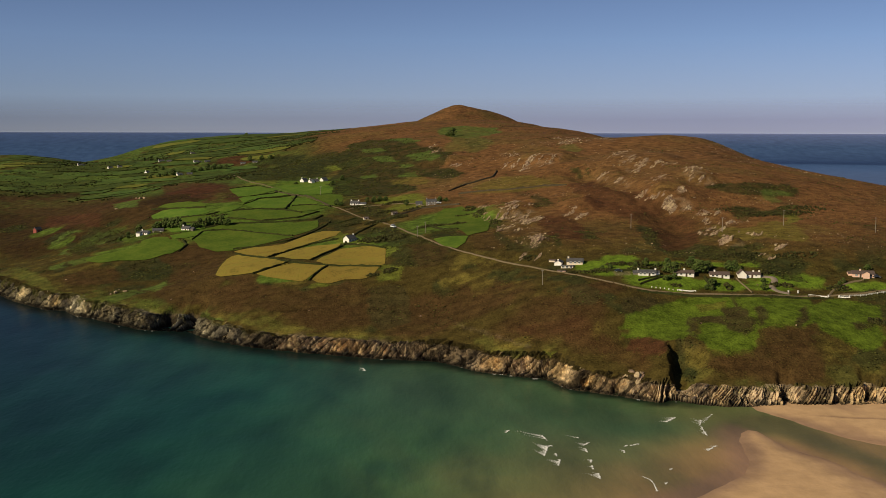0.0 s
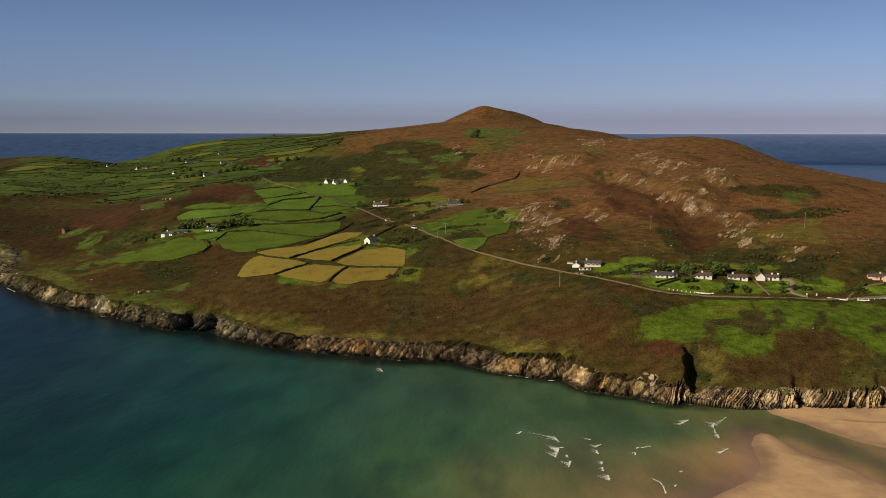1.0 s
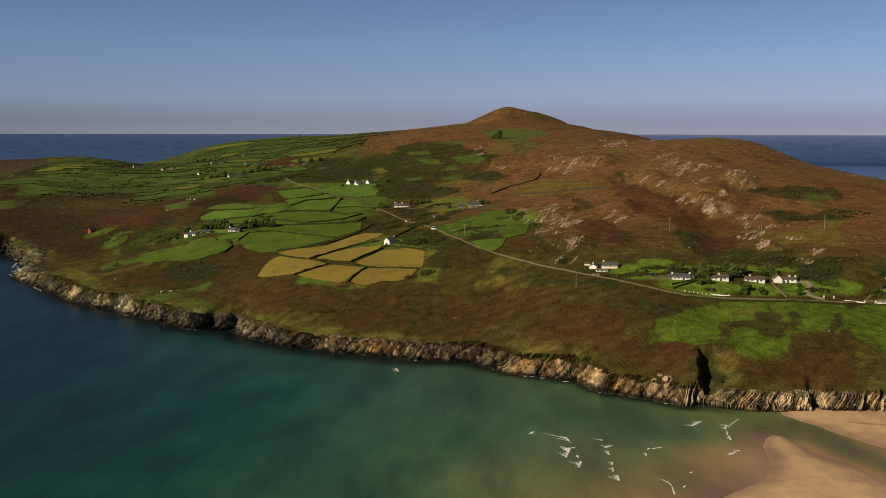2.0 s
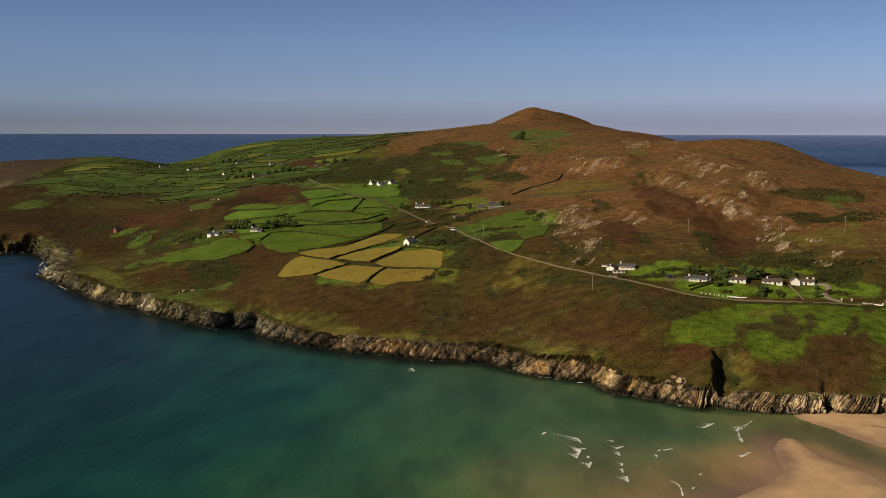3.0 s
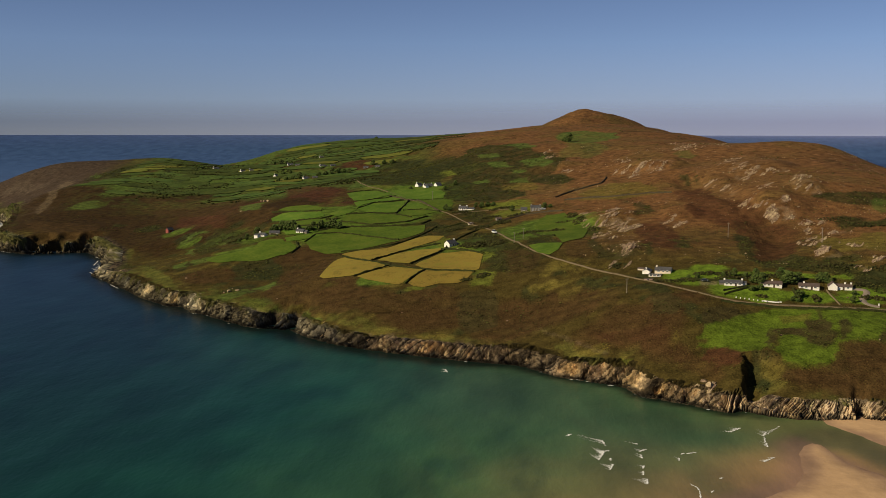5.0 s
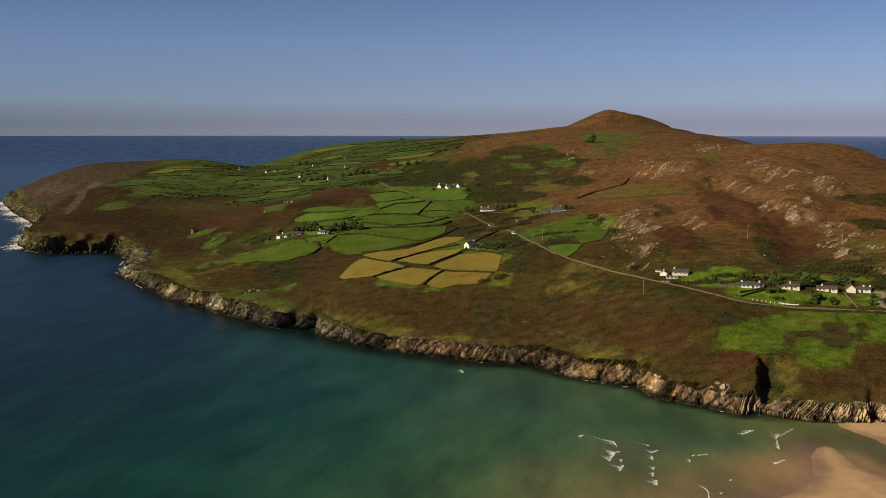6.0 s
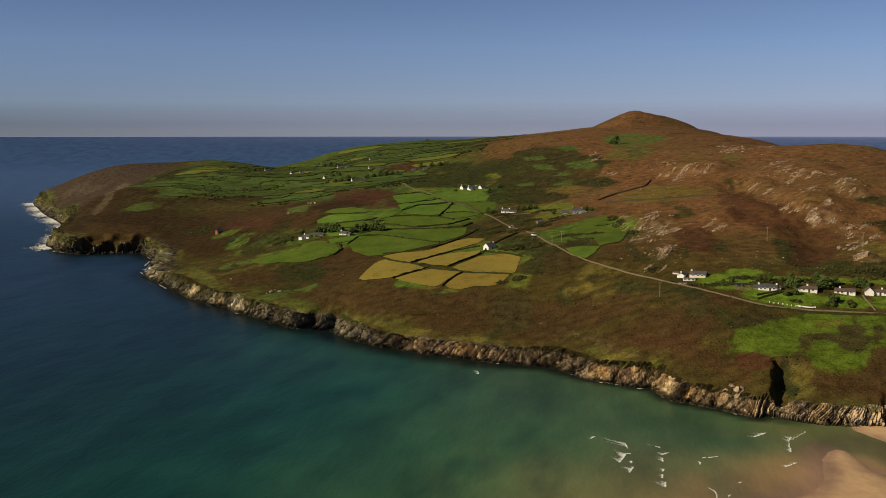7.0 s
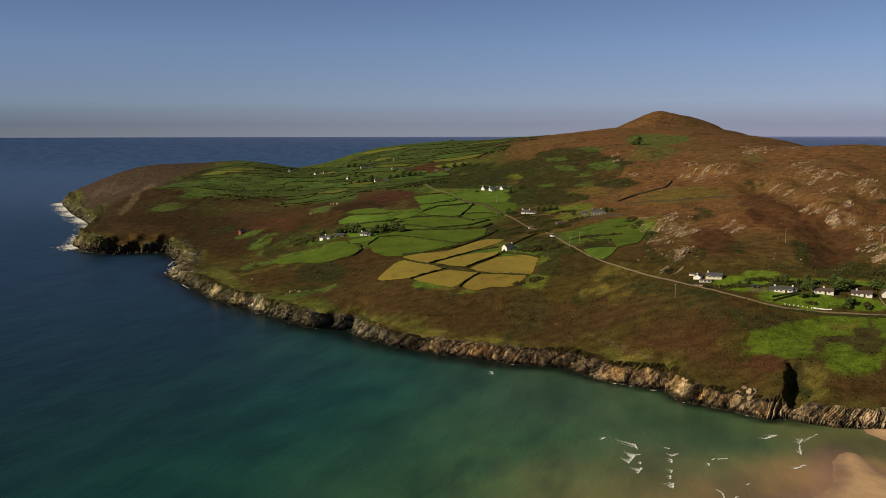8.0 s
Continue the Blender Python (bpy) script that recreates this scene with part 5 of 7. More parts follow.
def house(x, y, turn, length, width, eave, ridge, wall, roof, label, windows, door=None, chimneys=(), wings=(), name="cottage", group="houses of the headland", dz=0.0):
    """A gabled house on the land at (x, y). wings: (dx, dy, length, width, eave, ridge, turn, wall)."""
    far = 0.72 if y > 1150 else 0.84 if y > 760 else 1.0
    low = 0.90 if y < 620 else 1.0
    eave, ridge, dz, length, width = eave * 0.88 * far * low, ridge * 0.80 * far * low * low, dz - (1.05 if y < 620 else 0.6), length * 0.9 * far, width * 0.9 * far
    windows = [(a * 0.88 * far, b * 0.9 * far + 0.3, c * 0.9 * far, e * 0.9 * far) for a, b, c, e in windows]
    chimneys = [c * 0.88 * far for c in chimneys]
    wings = [(a * 0.9 * far, b * 0.9 * far, c * 0.85 * far, e * 0.9 * far, f * 0.95 * far, g * 0.92 * far, h, k) for a, b, c, e, f, g, h, k in wings]
    base = new(name)
    base.matrix_world = pose(x, y, land_z(x, y) + dz, 0, 0, turn)
    tagged(base, label, "house", group)
    part("wall", gabled(bmesh.new(), length, width, eave, ridge), M[wall], base)
    roof_ob = part("roof", roof_slabs(length, width, eave, ridge), M[roof], base)
    part("ridge_tiles", box(-length / 2 - 0.3, length / 2 + 0.3, -0.14, 0.14, ridge + 0.12, ridge + 0.26, 0.04), M[roof], roof_ob)
    for cx in chimneys:
        ch = part("chimney", box(cx - 0.42, cx + 0.42, -0.34, 0.34, eave, ridge + 0.85), M[wall], base)
        part("chimney_cap", box(cx - 0.5, cx + 0.5, -0.42, 0.42, ridge + 0.85, ridge + 0.97, 0.03), M["frame"], ch)
        part("chimney_pot", tube([(cx, 0, ridge + 0.95), (cx, 0, ridge + 1.25)], [0.14, 0.11]), M["brown_roof"], ch)
    for wx, wz, ww, wh in windows:
        window(base, wx, wz, ww, wh, -width / 2)
        window(base, -wx, wz, ww, wh, width / 2, 1)
    if door is not None:
        d = part("door", box(door - 0.5, door + 0.5, -width / 2 - 0.06, -width / 2 + 0.03, 0.05, 2.1, 0.02), M["door"], base)
        part("door_frame", box(door - 0.6, door + 0.6, -width / 2 - 0.035, -width / 2 + 0.02, 0.0, 2.2), M["frame"], d)
    for dx, dy, wl, wwid, we, wr, wt, wwall in wings:
        m, we, wr = pose(dx, dy, 0, 0, 0, wt), we * 0.9, wr * 0.86
        for nm, bm, mt in (("annex_wall", gabled(bmesh.new(), wl, wwid, we, wr), M[wwall]), ("annex_roof", roof_slabs(wl, wwid, we, wr, 0.2), M[roof])):
            bm.transform(m)
            part(nm, bm, mt, base)
    return base


W3 = [(-4.0, 0.9, 1.3, 1.2), (-1.6, 0.9, 1.3, 1.2), (3.6, 0.9, 1.5, 1.2)]
W2 = [(-2.8, 0.9, 1.2, 1.2), (2.8, 0.9, 1.2, 1.2)]
# row of bungalows above the lane
house(109.5, 544.5, -4, 10.5, 6.5, 2.5, 5.0, "white_wall", "slate", "white bungalow with grey slate roof on a lawn", W3, 1.2, (-5.2, 5.2),
      ((-6.4, 0.4, 3.4, 4.6, 2.0, 3.6, 0, "grey_stone"), (6.4, 0.8, 2.4, 4.0, 2.2, 3.4, 0, "white_wall")))
house(129.5, 546.0, -6, 12.0, 7, 2.6, 5.0, "white_wall", "brown_roof", "white bungalow with brown roof beside dark trees", W3, 1.4, (0.6,), ())
house(149.3, 547.5, -8, 11.5, 7, 2.6, 5.0, "white_wall", "brown_roof", "white bungalow with brown roof above a lawn", W3, 1.4, (-2.8,), ())
house(167.0, 549.5, -8, 10.5, 7, 2.6, 4.8, "white_wall", "brown_roof", "white bungalow with a steep gabled wing", W2, 0.4, (1.5, 5.0),
      ((-5.6, -1.6, 8.0, 5.0, 2.7, 5.6, 90, "white_wall"),))
house(226, 545.5, -10, 12.5, 7, 2.8, 5.4, "pink_wall", "brown_roof", "pink rendered house with a jutting porch", [(-4.2, 0.9, 1.4, 1.3), (4.2, 0.9, 1.4, 1.3)], -1.6, (-1.5,),
      ((1.2, -3.6, 4.0, 3.6, 3.2, 4.6, 90, "pink_wall"), (-6.9, 1.0, 3.0, 4.5, 2.3, 3.8, 0, "pink_wall")))
# the large house by the track
house(75, 575, -14, 10.0, 6.5, 2.6, 5.6, "cream_wall", "slate", "cream house with a broad slate roof beside the track", [(-2.6, 1.0, 1.6, 1.2), (0.4, 1.0, 1.3, 1.2), (3.0, 1.0, 1.3, 1.2)], None, (-4.4,))
house(70, 570, -14, 7.5, 3.6, 2.4, 2.9, "cream_wall", "slate", "low glazed annex in front of the slate-roofed house", [(-2.4, 0.7, 1.7, 1.3), (0.0, 0.7, 1.7, 1.3), (2.4, 0.7, 1.7, 1.3)], None, (), name="outbuilding")
house(66, 577, 72, 6.5, 4.6, 2.6, 4.8, "white_wall", "slate", "white gabled wing with a tall chimney", [(0, 1.0, 1.2, 1.1)], None, (-2.4,), name="outbuilding")
house(66, 563, -14, 5.0, 3.2, 1.9, 2.4, "pink_wall", "brown_roof", "low pinkish garage below the house", [(0, 0.6, 1.4, 0.9)], None, (), name="outbuilding")
house(63, 582, -20, 4.0, 3.4, 2.0, 2.9, "cream_wall", "brown_roof", "small cream store at the end of the yard", [], None, (), name="outbuilding")
# above the hay fields
house(-64.5, 704, 52, 8.5, 6, 2.9, 5.9, "white_wall", "slate", "small white cottage above the hay fields", W2, 0.2, (3.9,), ((6.0, 0.8, 4.0, 4.2, 2.0, 3.2, 0, "white_wall"),))
# along the upper track
house(-75.5, 875, -12, 9.5, 6.5, 2.8, 5.8, "white_wall", "slate", "white cottage with long lower annex", W2, 0.3, (-4.4, 4.4), ((9.0, 0, 9.0, 5.4, 2.3, 4.2, 0, "white_wall"),))
house(-19.5, 825, 4, 6.5, 6, 2.6, 5.4, "grey_stone", "slate", "small grey stone outbuilding with slate roof", [(0, 0.9, 1.2, 1.2)], None, ())
house(-9.5, 817, 8, 10.5, 7, 4.4, 7.6, "grey_stone", "slate", "two-storey grey stone house with two chimneys", [(-3.2, 0.9, 1.2, 1.3), (3.2, 0.9, 1.2, 1.3), (-3.2, 2.9, 1.1, 1.2), (0.2, 2.9, 1.1, 1.2), (3.2, 2.9, 1.1, 1.2)], 0.2, (-4.8, 4.8),
      ((7.6, 0.5, 5.0, 5, 2.6, 4.2, 0, "grey_stone"),))
# the white group on the green terrace
house(-139, 1022, 55, 8.5, 6.5, 3.2, 6.8, "white_wall", "slate", "white house with steep slate gable", W2, None, (-3.8,))
house(-128.5, 1014, 34, 12, 6.5, 3.0, 6.2, "white_wall", "slate", "long white house with slate roof", W3, 1.2, (-5.5, 5.5), ((-3.5, -3.4, 5.5, 4.5, 2.8, 5.6, 90, "white_wall"),))
house(-118.5, 1016, 50, 8.5, 6.5, 2.9, 6.2, "white_wall", "slate", "white outbuilding with steep slate gable", W2, None, ())
# farms among the trees
house(-232.5, 794, -22, 9.5, 6, 2.9, 5.2, "white_wall", "slate", "white farmhouse beside tall trees", W2, 0.2, (-3.4,), ((-4.5, -4, 5, 4.5, 2.4, 4.0, 0, "white_wall"),))
house(-223, 797, 5, 11, 6, 2.5, 4.8, "grey_stone", "slate", "long grey barn with slate roof", [(-3, 0.9, 1.0, 1.0), (3, 0.9, 1.0, 1.0)], None, ())
house(-200, 794, -18, 9, 6, 2.7, 5.4, "white_wall", "slate", "white farm cottage beside dark trees", W2, 0.2, (-4.0,), ((6.5, 0.2, 5.0, 5, 2.4, 4.2, 0, "grey_stone"),))
house(-379, 951, 62, 8.5, 5.5, 4.2, 7.6, "red_wall", "slate", "dark red painted house alone on the heath", W2, None, (), ((6.5, 0, 5.0, 4.0, 1.6, 2.6, 0, "grey_stone"),))
house(-60, 792, 20, 5, 4, 2.2, 3.6, "cream_wall", "brown_roof", "small brown-roofed shed beside the track", [], 0.0, (), name="shed")
house(-38, 797, 30, 5.5, 4, 2.3, 4.0, "grey_stone", "brown_roof", "low stone shed half hidden in scrub", [], 0.0, (), name="shed")
for hx, hy, ht, hl in ((-484, 1367, 20, 11), (-375, 1364, 10, 12), (-432, 1329, 30, 10), (-322, 1250, 15, 10), (-370, 1280, 40, 8), (-319, 1325, 10, 11), (-374, 1532, 10, 9), (-420, 1331, 10, 8)):
    house(hx, hy, ht + 22, hl, 6.5, 2.8, 5.8, "white_wall", "slate", "small white farmhouse with slate roof", W2, 0.2, (-hl / 2 + 0.5,), ((hl / 2 + 2.4, 0.3, 5.5, 5, 2.2, 3.8, 0, "white_wall"),))
for hx, hy, ht in ((-310, 1252, 20), (-305, 1326, 25), (-364, 1362, 15), (-252, 1290, 10), (-236, 1286, 12)):
    house(hx, hy, ht, 10, 6, 2.4, 4.6, "grey_stone", "slate", "low grey stone farm building", [(-2.5, 0.9, 1.0, 1.0), (2.5, 0.9, 1.0, 1.0)], None, (), name="farm_building")


# ---- poles, rails, vehicles ----
def pole(x, y, high, name="utility_pole"):
    z = land_z(x, y)
    base = new(name)
    base.matrix_world = pose(x, y, z, 0, 0, 20)
    tagged(base, "weathered wooden utility pole on the moor", "pole", "utility poles")
    part("shaft", tube([(0, 0, -0.8), (0, 0, high * 0.5), (0, 0, high)], [0.2, 0.17, 0.13]), M["pole"], base)
    arm = part("crossarm", box(-0.85, 0.85, -0.07, 0.07, high - 0.55, high - 0.40), M["pole"], base)
    for k in (-0.75, 0.0, 0.75):
        part("insulator", tube([(k, 0, high - 0.40), (k, 0, high - 0.22)], [0.06, 0.04], 6), M["frame"], arm)
    return base


for px, py, ph in ((122, 661, 9.5), (177, 645, 9.5), (218, 652, 10), (265.6, 625, 9.5), (53, 538.5, 8), (-17, 672, 8), (-12, 690, 7.5), (-112, 935, 8)):
    pole(px, py, ph)


def rail_fence(points, name="rail_fence"):
    """White posts and rails along the lane."""
    line = resample(points, 3.0)
    base = new(name)
    x0, y0 = line[0]
    z0 = land_z(x0, y0)
    base.location = (x0, y0, z0)
    tagged(base, "low white painted wall and posts beside the lane", "fence")
    spots = [(x - x0, y - y0, land_z(x, y) - z0) for x, y in line]
    for x, y, z in spots:
        part("post", box(x - 0.09, x + 0.09, y - 0.09, y + 0.09, z - 0.3, z + 1.0, 0.02), M["rail"], base)
    for a, b in zip(spots, spots[1:]):
        for h in (0.45, 0.85):
            part("rail", tube([(a[0], a[1], a[2] + h), (b[0], b[1], b[2] + h)], [0.07, 0.07], 5), M["rail"], base)


rail_fence([(203, 518.5), (215, 520), (240, 524), (300, 532)])


def marker_stones(points):
    for k, (x, y) in enumerate(points):
        z = land_z(x, y)
        st = part("marker_stone", box(-0.25, 0.25, -0.22, 0.22, -0.3, 0.65, 0.08), M["rail"])
        st.matrix_world = pose(x, y, z, 0, 0, 7 * k)
        tagged(st, "whitewashed boundary stone at the lawn's edge", "stone", "white stones along the lane")


marker_stones([(108.5 + 2.15 * k, 525.2 - 0.35 * k) for k in range(8)])


def gate_pier(x, y):
    p = part("gate_pier", box(-0.28, 0.28, -0.28, 0.28, -0.4, 1.2, 0.05), M["rail"])
    p.matrix_world = pose(x, y, land_z(x, y), 0, 0, 10)
    tagged(p, "whitewashed gate pier beside the lane", "gate pier", "gate piers")
    part("cap", box(-0.35, 0.35, -0.35, 0.35, 1.2, 1.32, 0.04), M["rail"], p)


for gx, gy in ((198, 518.6), (203.5, 518.4), (179, 523.5), (184, 523.5)):
    gate_pier(gx, gy)


def garden_wall(points, label):
    tagged(bank_strip("garden_wall", points, 0.25, 0.5, M["rail"], 1.0, 0.12, 5, 2), label, "wall")


garden_wall([(121.5, 523.6), (125, 522.9), (128, 522.8), (131, 523.5)], "low whitewashed wall beside the lane")
garden_wall([(188, 519.8), (193, 519.4), (197.5, 518.8)], "low whitewashed wall beside the lane")
garden_wall([(203.8, 518.4), (206, 517.8), (209, 518.2)], "low whitewashed wall at the gate")


def vehicle(x, y, turn, long, wide, high, paint, label):
    base = new("van" if high > 1.7 else "car")
    base.matrix_world = pose(x, y, land_z(x, y) + 0.45, 0, 0, turn)
    tagged(base, label, "van" if high > 1.7 else "car")
    bm = box(-long / 2, long / 2, -wide / 2, wide / 2, 0.35, high * 0.55, 0.12)
    part("body", bm, M[paint], base)
    cab = bmesh.new()
    l, w = long / 2, wide / 2
    lo, hi = [(-l * 0.8, -w + .06), (l * 0.5, -w + .06), (l * 0.5, w - .06), (-l * 0.8, w - .06)], [(-l * 0.66, -w + .2), (l * 0.2, -w + .2), (l * 0.2, w - .2), (-l * 0.66, w - .2)]
    a, b = [cab.verts.new((*p, high * 0.55)) for p in lo], [cab.verts.new((*p, high)) for p in hi]
    for i in range(4):
        cab.faces.new((a[i], a[(i + 1) % 4], b[(i + 1) % 4], b[i]))
    cab.faces.new(b)
    part("cabin", cab, M["glass"], base, "dark glazed cabin")
    part("roof_panel", box(-l * 0.66, l * 0.2, -w + .18, w - .18, high - 0.02, high + 0.05, 0.02), M[paint], base)
    for sx in (-0.62, 0.62):
        for sy in (-1, 1):
            wheel = part("wheel", tube([(sx * l, sy * (w - 0.2), 0.32), (sx * l, sy * (w + 0.01), 0.32)], [0.33, 0.33], 12), M["rubber"], base)
            part("rim", tube([(sx * l, sy * (w - 0.02), 0.32), (sx * l, sy * (w + 0.03), 0.32)], [0.19, 0.19], 10), M["frame"], wheel)


vehicle(-35.8, 733.1, -58, 5.4, 2.0, 2.2, "car_paint", "white van parked on the gravel track")
vehicle(232, 541, -10, 4.3, 1.8, 1.45, "dark_paint", "dark car parked beside the pink house")
vehicle(95, 548, 10, 4.3, 1.8, 1.45, "dark_paint", "dark car parked on the gravel beside the bungalow")
vehicle(-3.5, 815, 5, 4.3, 1.8, 1.45, "car_paint", "white car parked beside the stone house")

# ---- trees and shrubs ----
def lump_shape(seed, detail=1):
    bm = bmesh.new()
    bmesh.ops.create_icosphere(bm, subdivisions=detail, radius=1)
    r = random.Random(seed)
    off = Vector((r.random() * 50, r.random() * 50, r.random() * 50))
    for v in bm.verts:
        v.co *= 0.8 + 0.5 * noise.noise(v.co * 1.3 + off) + 0.18 * r.random()
    co = np.array([v.co[:] for v in bm.verts])
    fa = np.array([[v.index for v in f.verts] for f in bm.faces])
    bm.free()
    return co, fa


LUMPS = [lump_shape(k, 1) for k in range(6)]


def scattered(name, spots, shapes, mat, smooth=True, parent=None):
    """spots: place, three half sizes, turn, lean; all joined into one mesh."""
    r = random.Random(3)
    cos, fas, n = [], [], 0
    for (x, y, z), size, turn, lean in spots:
        co, fa = shapes[r.randrange(len(shapes))]
        m = np.array((Euler((0, lean, turn)).to_matrix() @ Matrix.Diagonal(size)))
        cos.append(co @ m.T + (x, y, z))
        fas.append(fa + n)
        n += len(co)
    ob = mesh_from(name, np.concatenate(cos).tolist(), np.concatenate(fas).tolist(), mat, smooth)
    ob.parent = parent
    return ob


def tree(name, seed, high, wide):
    """Wind-bent coastal tree: tapered trunk, limbs, and a crown of many leaf clumps with gaps."""
    r = random.Random(seed)
    base = new(name)
    lean = high * 0.12
    trunk = tube([(0, 0, -0.4), (0.1, 0, high * 0.25), (lean * 0.6, 0, high * 0.5), (lean, 0.1, high * 0.75)], [0.28, 0.22, 0.15, 0.06])
    for k in range(5):
        a = k * 1.3 + r.random()
        e = wide * r.uniform(0.5, 0.8)
        limb = tube([(lean * 0.3, 0, high * 0.3), (e * 0.5 * math.cos(a), e * 0.5 * math.sin(a), high * 0.5), (e * math.cos(a), e * math.sin(a), high * r.uniform(0.55, 0.8))], [0.11, 0.07, 0.03], 5)
        me = bpy.data.meshes.new("limb")
        limb.to_mesh(me)
        limb.free()
        trunk.from_mesh(me)
        bpy.data.meshes.remove(me)
    part("trunk", trunk, M["bark"], base)
    spots = []
    for k in range(115):
        a, t = r.random() * math.tau, r.random()
        q = math.sqrt(r.random())
        top = math.sin(math.pi * (0.12 + 0.83 * t)) ** 0.7
        rad = wide * q * top * (0.75 + 0.35 * math.sin(3 * a + seed) * 0.6)
        s = wide * r.uniform(0.12, 0.27)
        spots.append(((lean * 1.2 * t + rad * math.cos(a), rad * math.sin(a), high * (0.10 + 0.84 * t)), (s, s * r.uniform(0.7, 1), s * r.uniform(0.5, 0.85)), r.random() * 6, r.uniform(-0.4, 0.4)))
    scattered("crown", spots, LUMPS, M["leaf"], False, base)
    return tagged(base, "dark wind-shaped broadleaf tree beside a house", "tree", "trees about the farms")


TREES = [tree("tree", 1, 6.5, 3.2), tree("tree", 2, 5.0, 3.0), tree("tree", 3, 4.2, 3.2)]
PLANTED_COTTAGES = [(139, 550, 1.3), (136.5, 549, 1.15), (142, 551, 1.15), (124, 546, 1.05), (121.5, 548, 1.1), (157, 556, 1.15), (160, 557, 0.95), (137, 526, 0.6), (139.5, 525, 0.5), (167, 527, 0.6),
                    (118, 536, 0.7), (120.5, 538, 0.6), (122.5, 555, 1.0), (138.5, 556, 1.15), (141.5, 555, 1.0), (145, 557, 0.9), (122.8, 538, 0.8), (120.5, 549, 0.9), (140, 530, 0.75), (143, 533, 0.6),
                    (159.5, 556, 1.0), (157, 559, 0.8), (161.5, 553, 0.8), (170.5, 539, 0.6), (112, 560, 0.7), (106, 560, 0.6), (118, 560, 0.7)]
PLANTED_FARMS = [(-240, 800, 1.3), (-222, 812, 1.7), (-216, 808, 1.9), (-211, 806, 1.7), (-228, 809, 1.5), (-206, 803, 1.3), (-193, 803, 1.2), (-187, 806, 1.5), (-182, 808, 1.6), (-177, 808, 1.5),
                 (-171, 806, 1.3), (-196, 800, 1.1), (-246, 793, 0.8), (-251, 789, 0.7), (-88, 874, 1.0), (-92, 879, 0.9), (-60, 878, 1.1), (-55, 882, 1.0), (-66, 884, 0.8), (-3, 826, 1.0),
                 (2, 822, 0.8), (-30, 832, 0.8), (-100, 1010, 1.0), (-146, 1012, 0.8), (-108, 990, 0.8), (-345, 1243, 1.2), (-338, 1246, 1.4)]
PLANTED_FAR = [(-331, 1252, 1.3), (-308, 1262, 1.4), (-300, 1264, 1.5), (-292, 1266, 1.5), (-284, 1268, 1.6), (-276, 1266, 1.5), (-268, 1262, 1.3), (-355, 1240, 1.1), (-385, 1376, 1.3), (-394, 1380, 1.2),
               (-404, 1384, 1.1), (-362, 1288, 1.2), (-354, 1290, 1.0), (-376, 1372, 1.2), (-425, 1338, 0.9), (10, 1204, 1.6), (6, 1208, 1.5), (-375, 1957, 1.5), (-245, 1300, 1.2), (-230, 1298, 1.2),
               (-218, 1292, 1.3), (87, 556, 0.5), (92, 558, 0.6), (231, 552, 0.8), (212, 536, 0.5), (209, 534, 0.45)]
for k, (tx, ty, ts) in enumerate(PLANTED_COTTAGES + PLANTED_FARMS + PLANTED_FAR):
    kind = TREES[k % 3]
    copy_thing(kind, Matrix.LocRotScale((tx, ty, land_z(tx, ty) - 0.1), Euler((0, 0, 0.7 * k % 1.4 - 0.7)), (ts, ts, ts * (0.85 + 0.05 * (k % 5)))))
for kind, (tx, ty) in zip(TREES, ((136, 558), (-225, 812), (-50, 880))):
    kind.location = (tx, ty, land_z(tx, ty) - 0.1)


def thicket(x, y, rx, ry, high, count):
    """A dense clump of shrubs: many leafy lumps on one footing."""
    base = new("thicket")
    z0 = land_z(x, y)
    base.location = (x, y, z0)
    tagged(base, "dense dark thicket of shrubs on the slope", "shrubs", "thickets")
    r = random.Random(int(x * 7 + y))
    spots, tr = [], np.random.RandomState(int(abs(x * 7 + y)))
    a, q = tr.rand(count) * math.tau, np.sqrt(tr.rand(count)) * (0.8 + 0.3 * tr.rand(count))
    dx, dy = rx * q * np.cos(a), ry * q * np.sin(a)
    rise = height(x + dx, y + dy)[0] - z0
    for k in range(count):
        s = r.uniform(0.35, 0.95) * (0.6 + 0.25 * high)
        spots.append(((dx[k], dy[k], rise[k] + high * max(0.1, 1 - 0.7 * q[k] ** 2) * r.uniform(0.15, 0.8)), (s, s * r.uniform(0.8, 1.2), s * r.uniform(0.6, 0.9)), r.random() * 6, 0.2))
    scattered("leaves", spots, LUMPS, M["bramble"], False, base)
    for k in range(4):
        a = k * 1.6
        part("stem", tube([(0.5 * rx * math.cos(a), 0.5 * ry * math.sin(a), land_z(x + 0.5 * rx * math.cos(a), y + 0.5 * ry * math.sin(a)) - z0 - 0.3), (0.55 * rx * math.cos(a), 0.5 * ry * math.sin(a), high * 0.5)], [0.12, 0.05], 5), M["bark"], base)


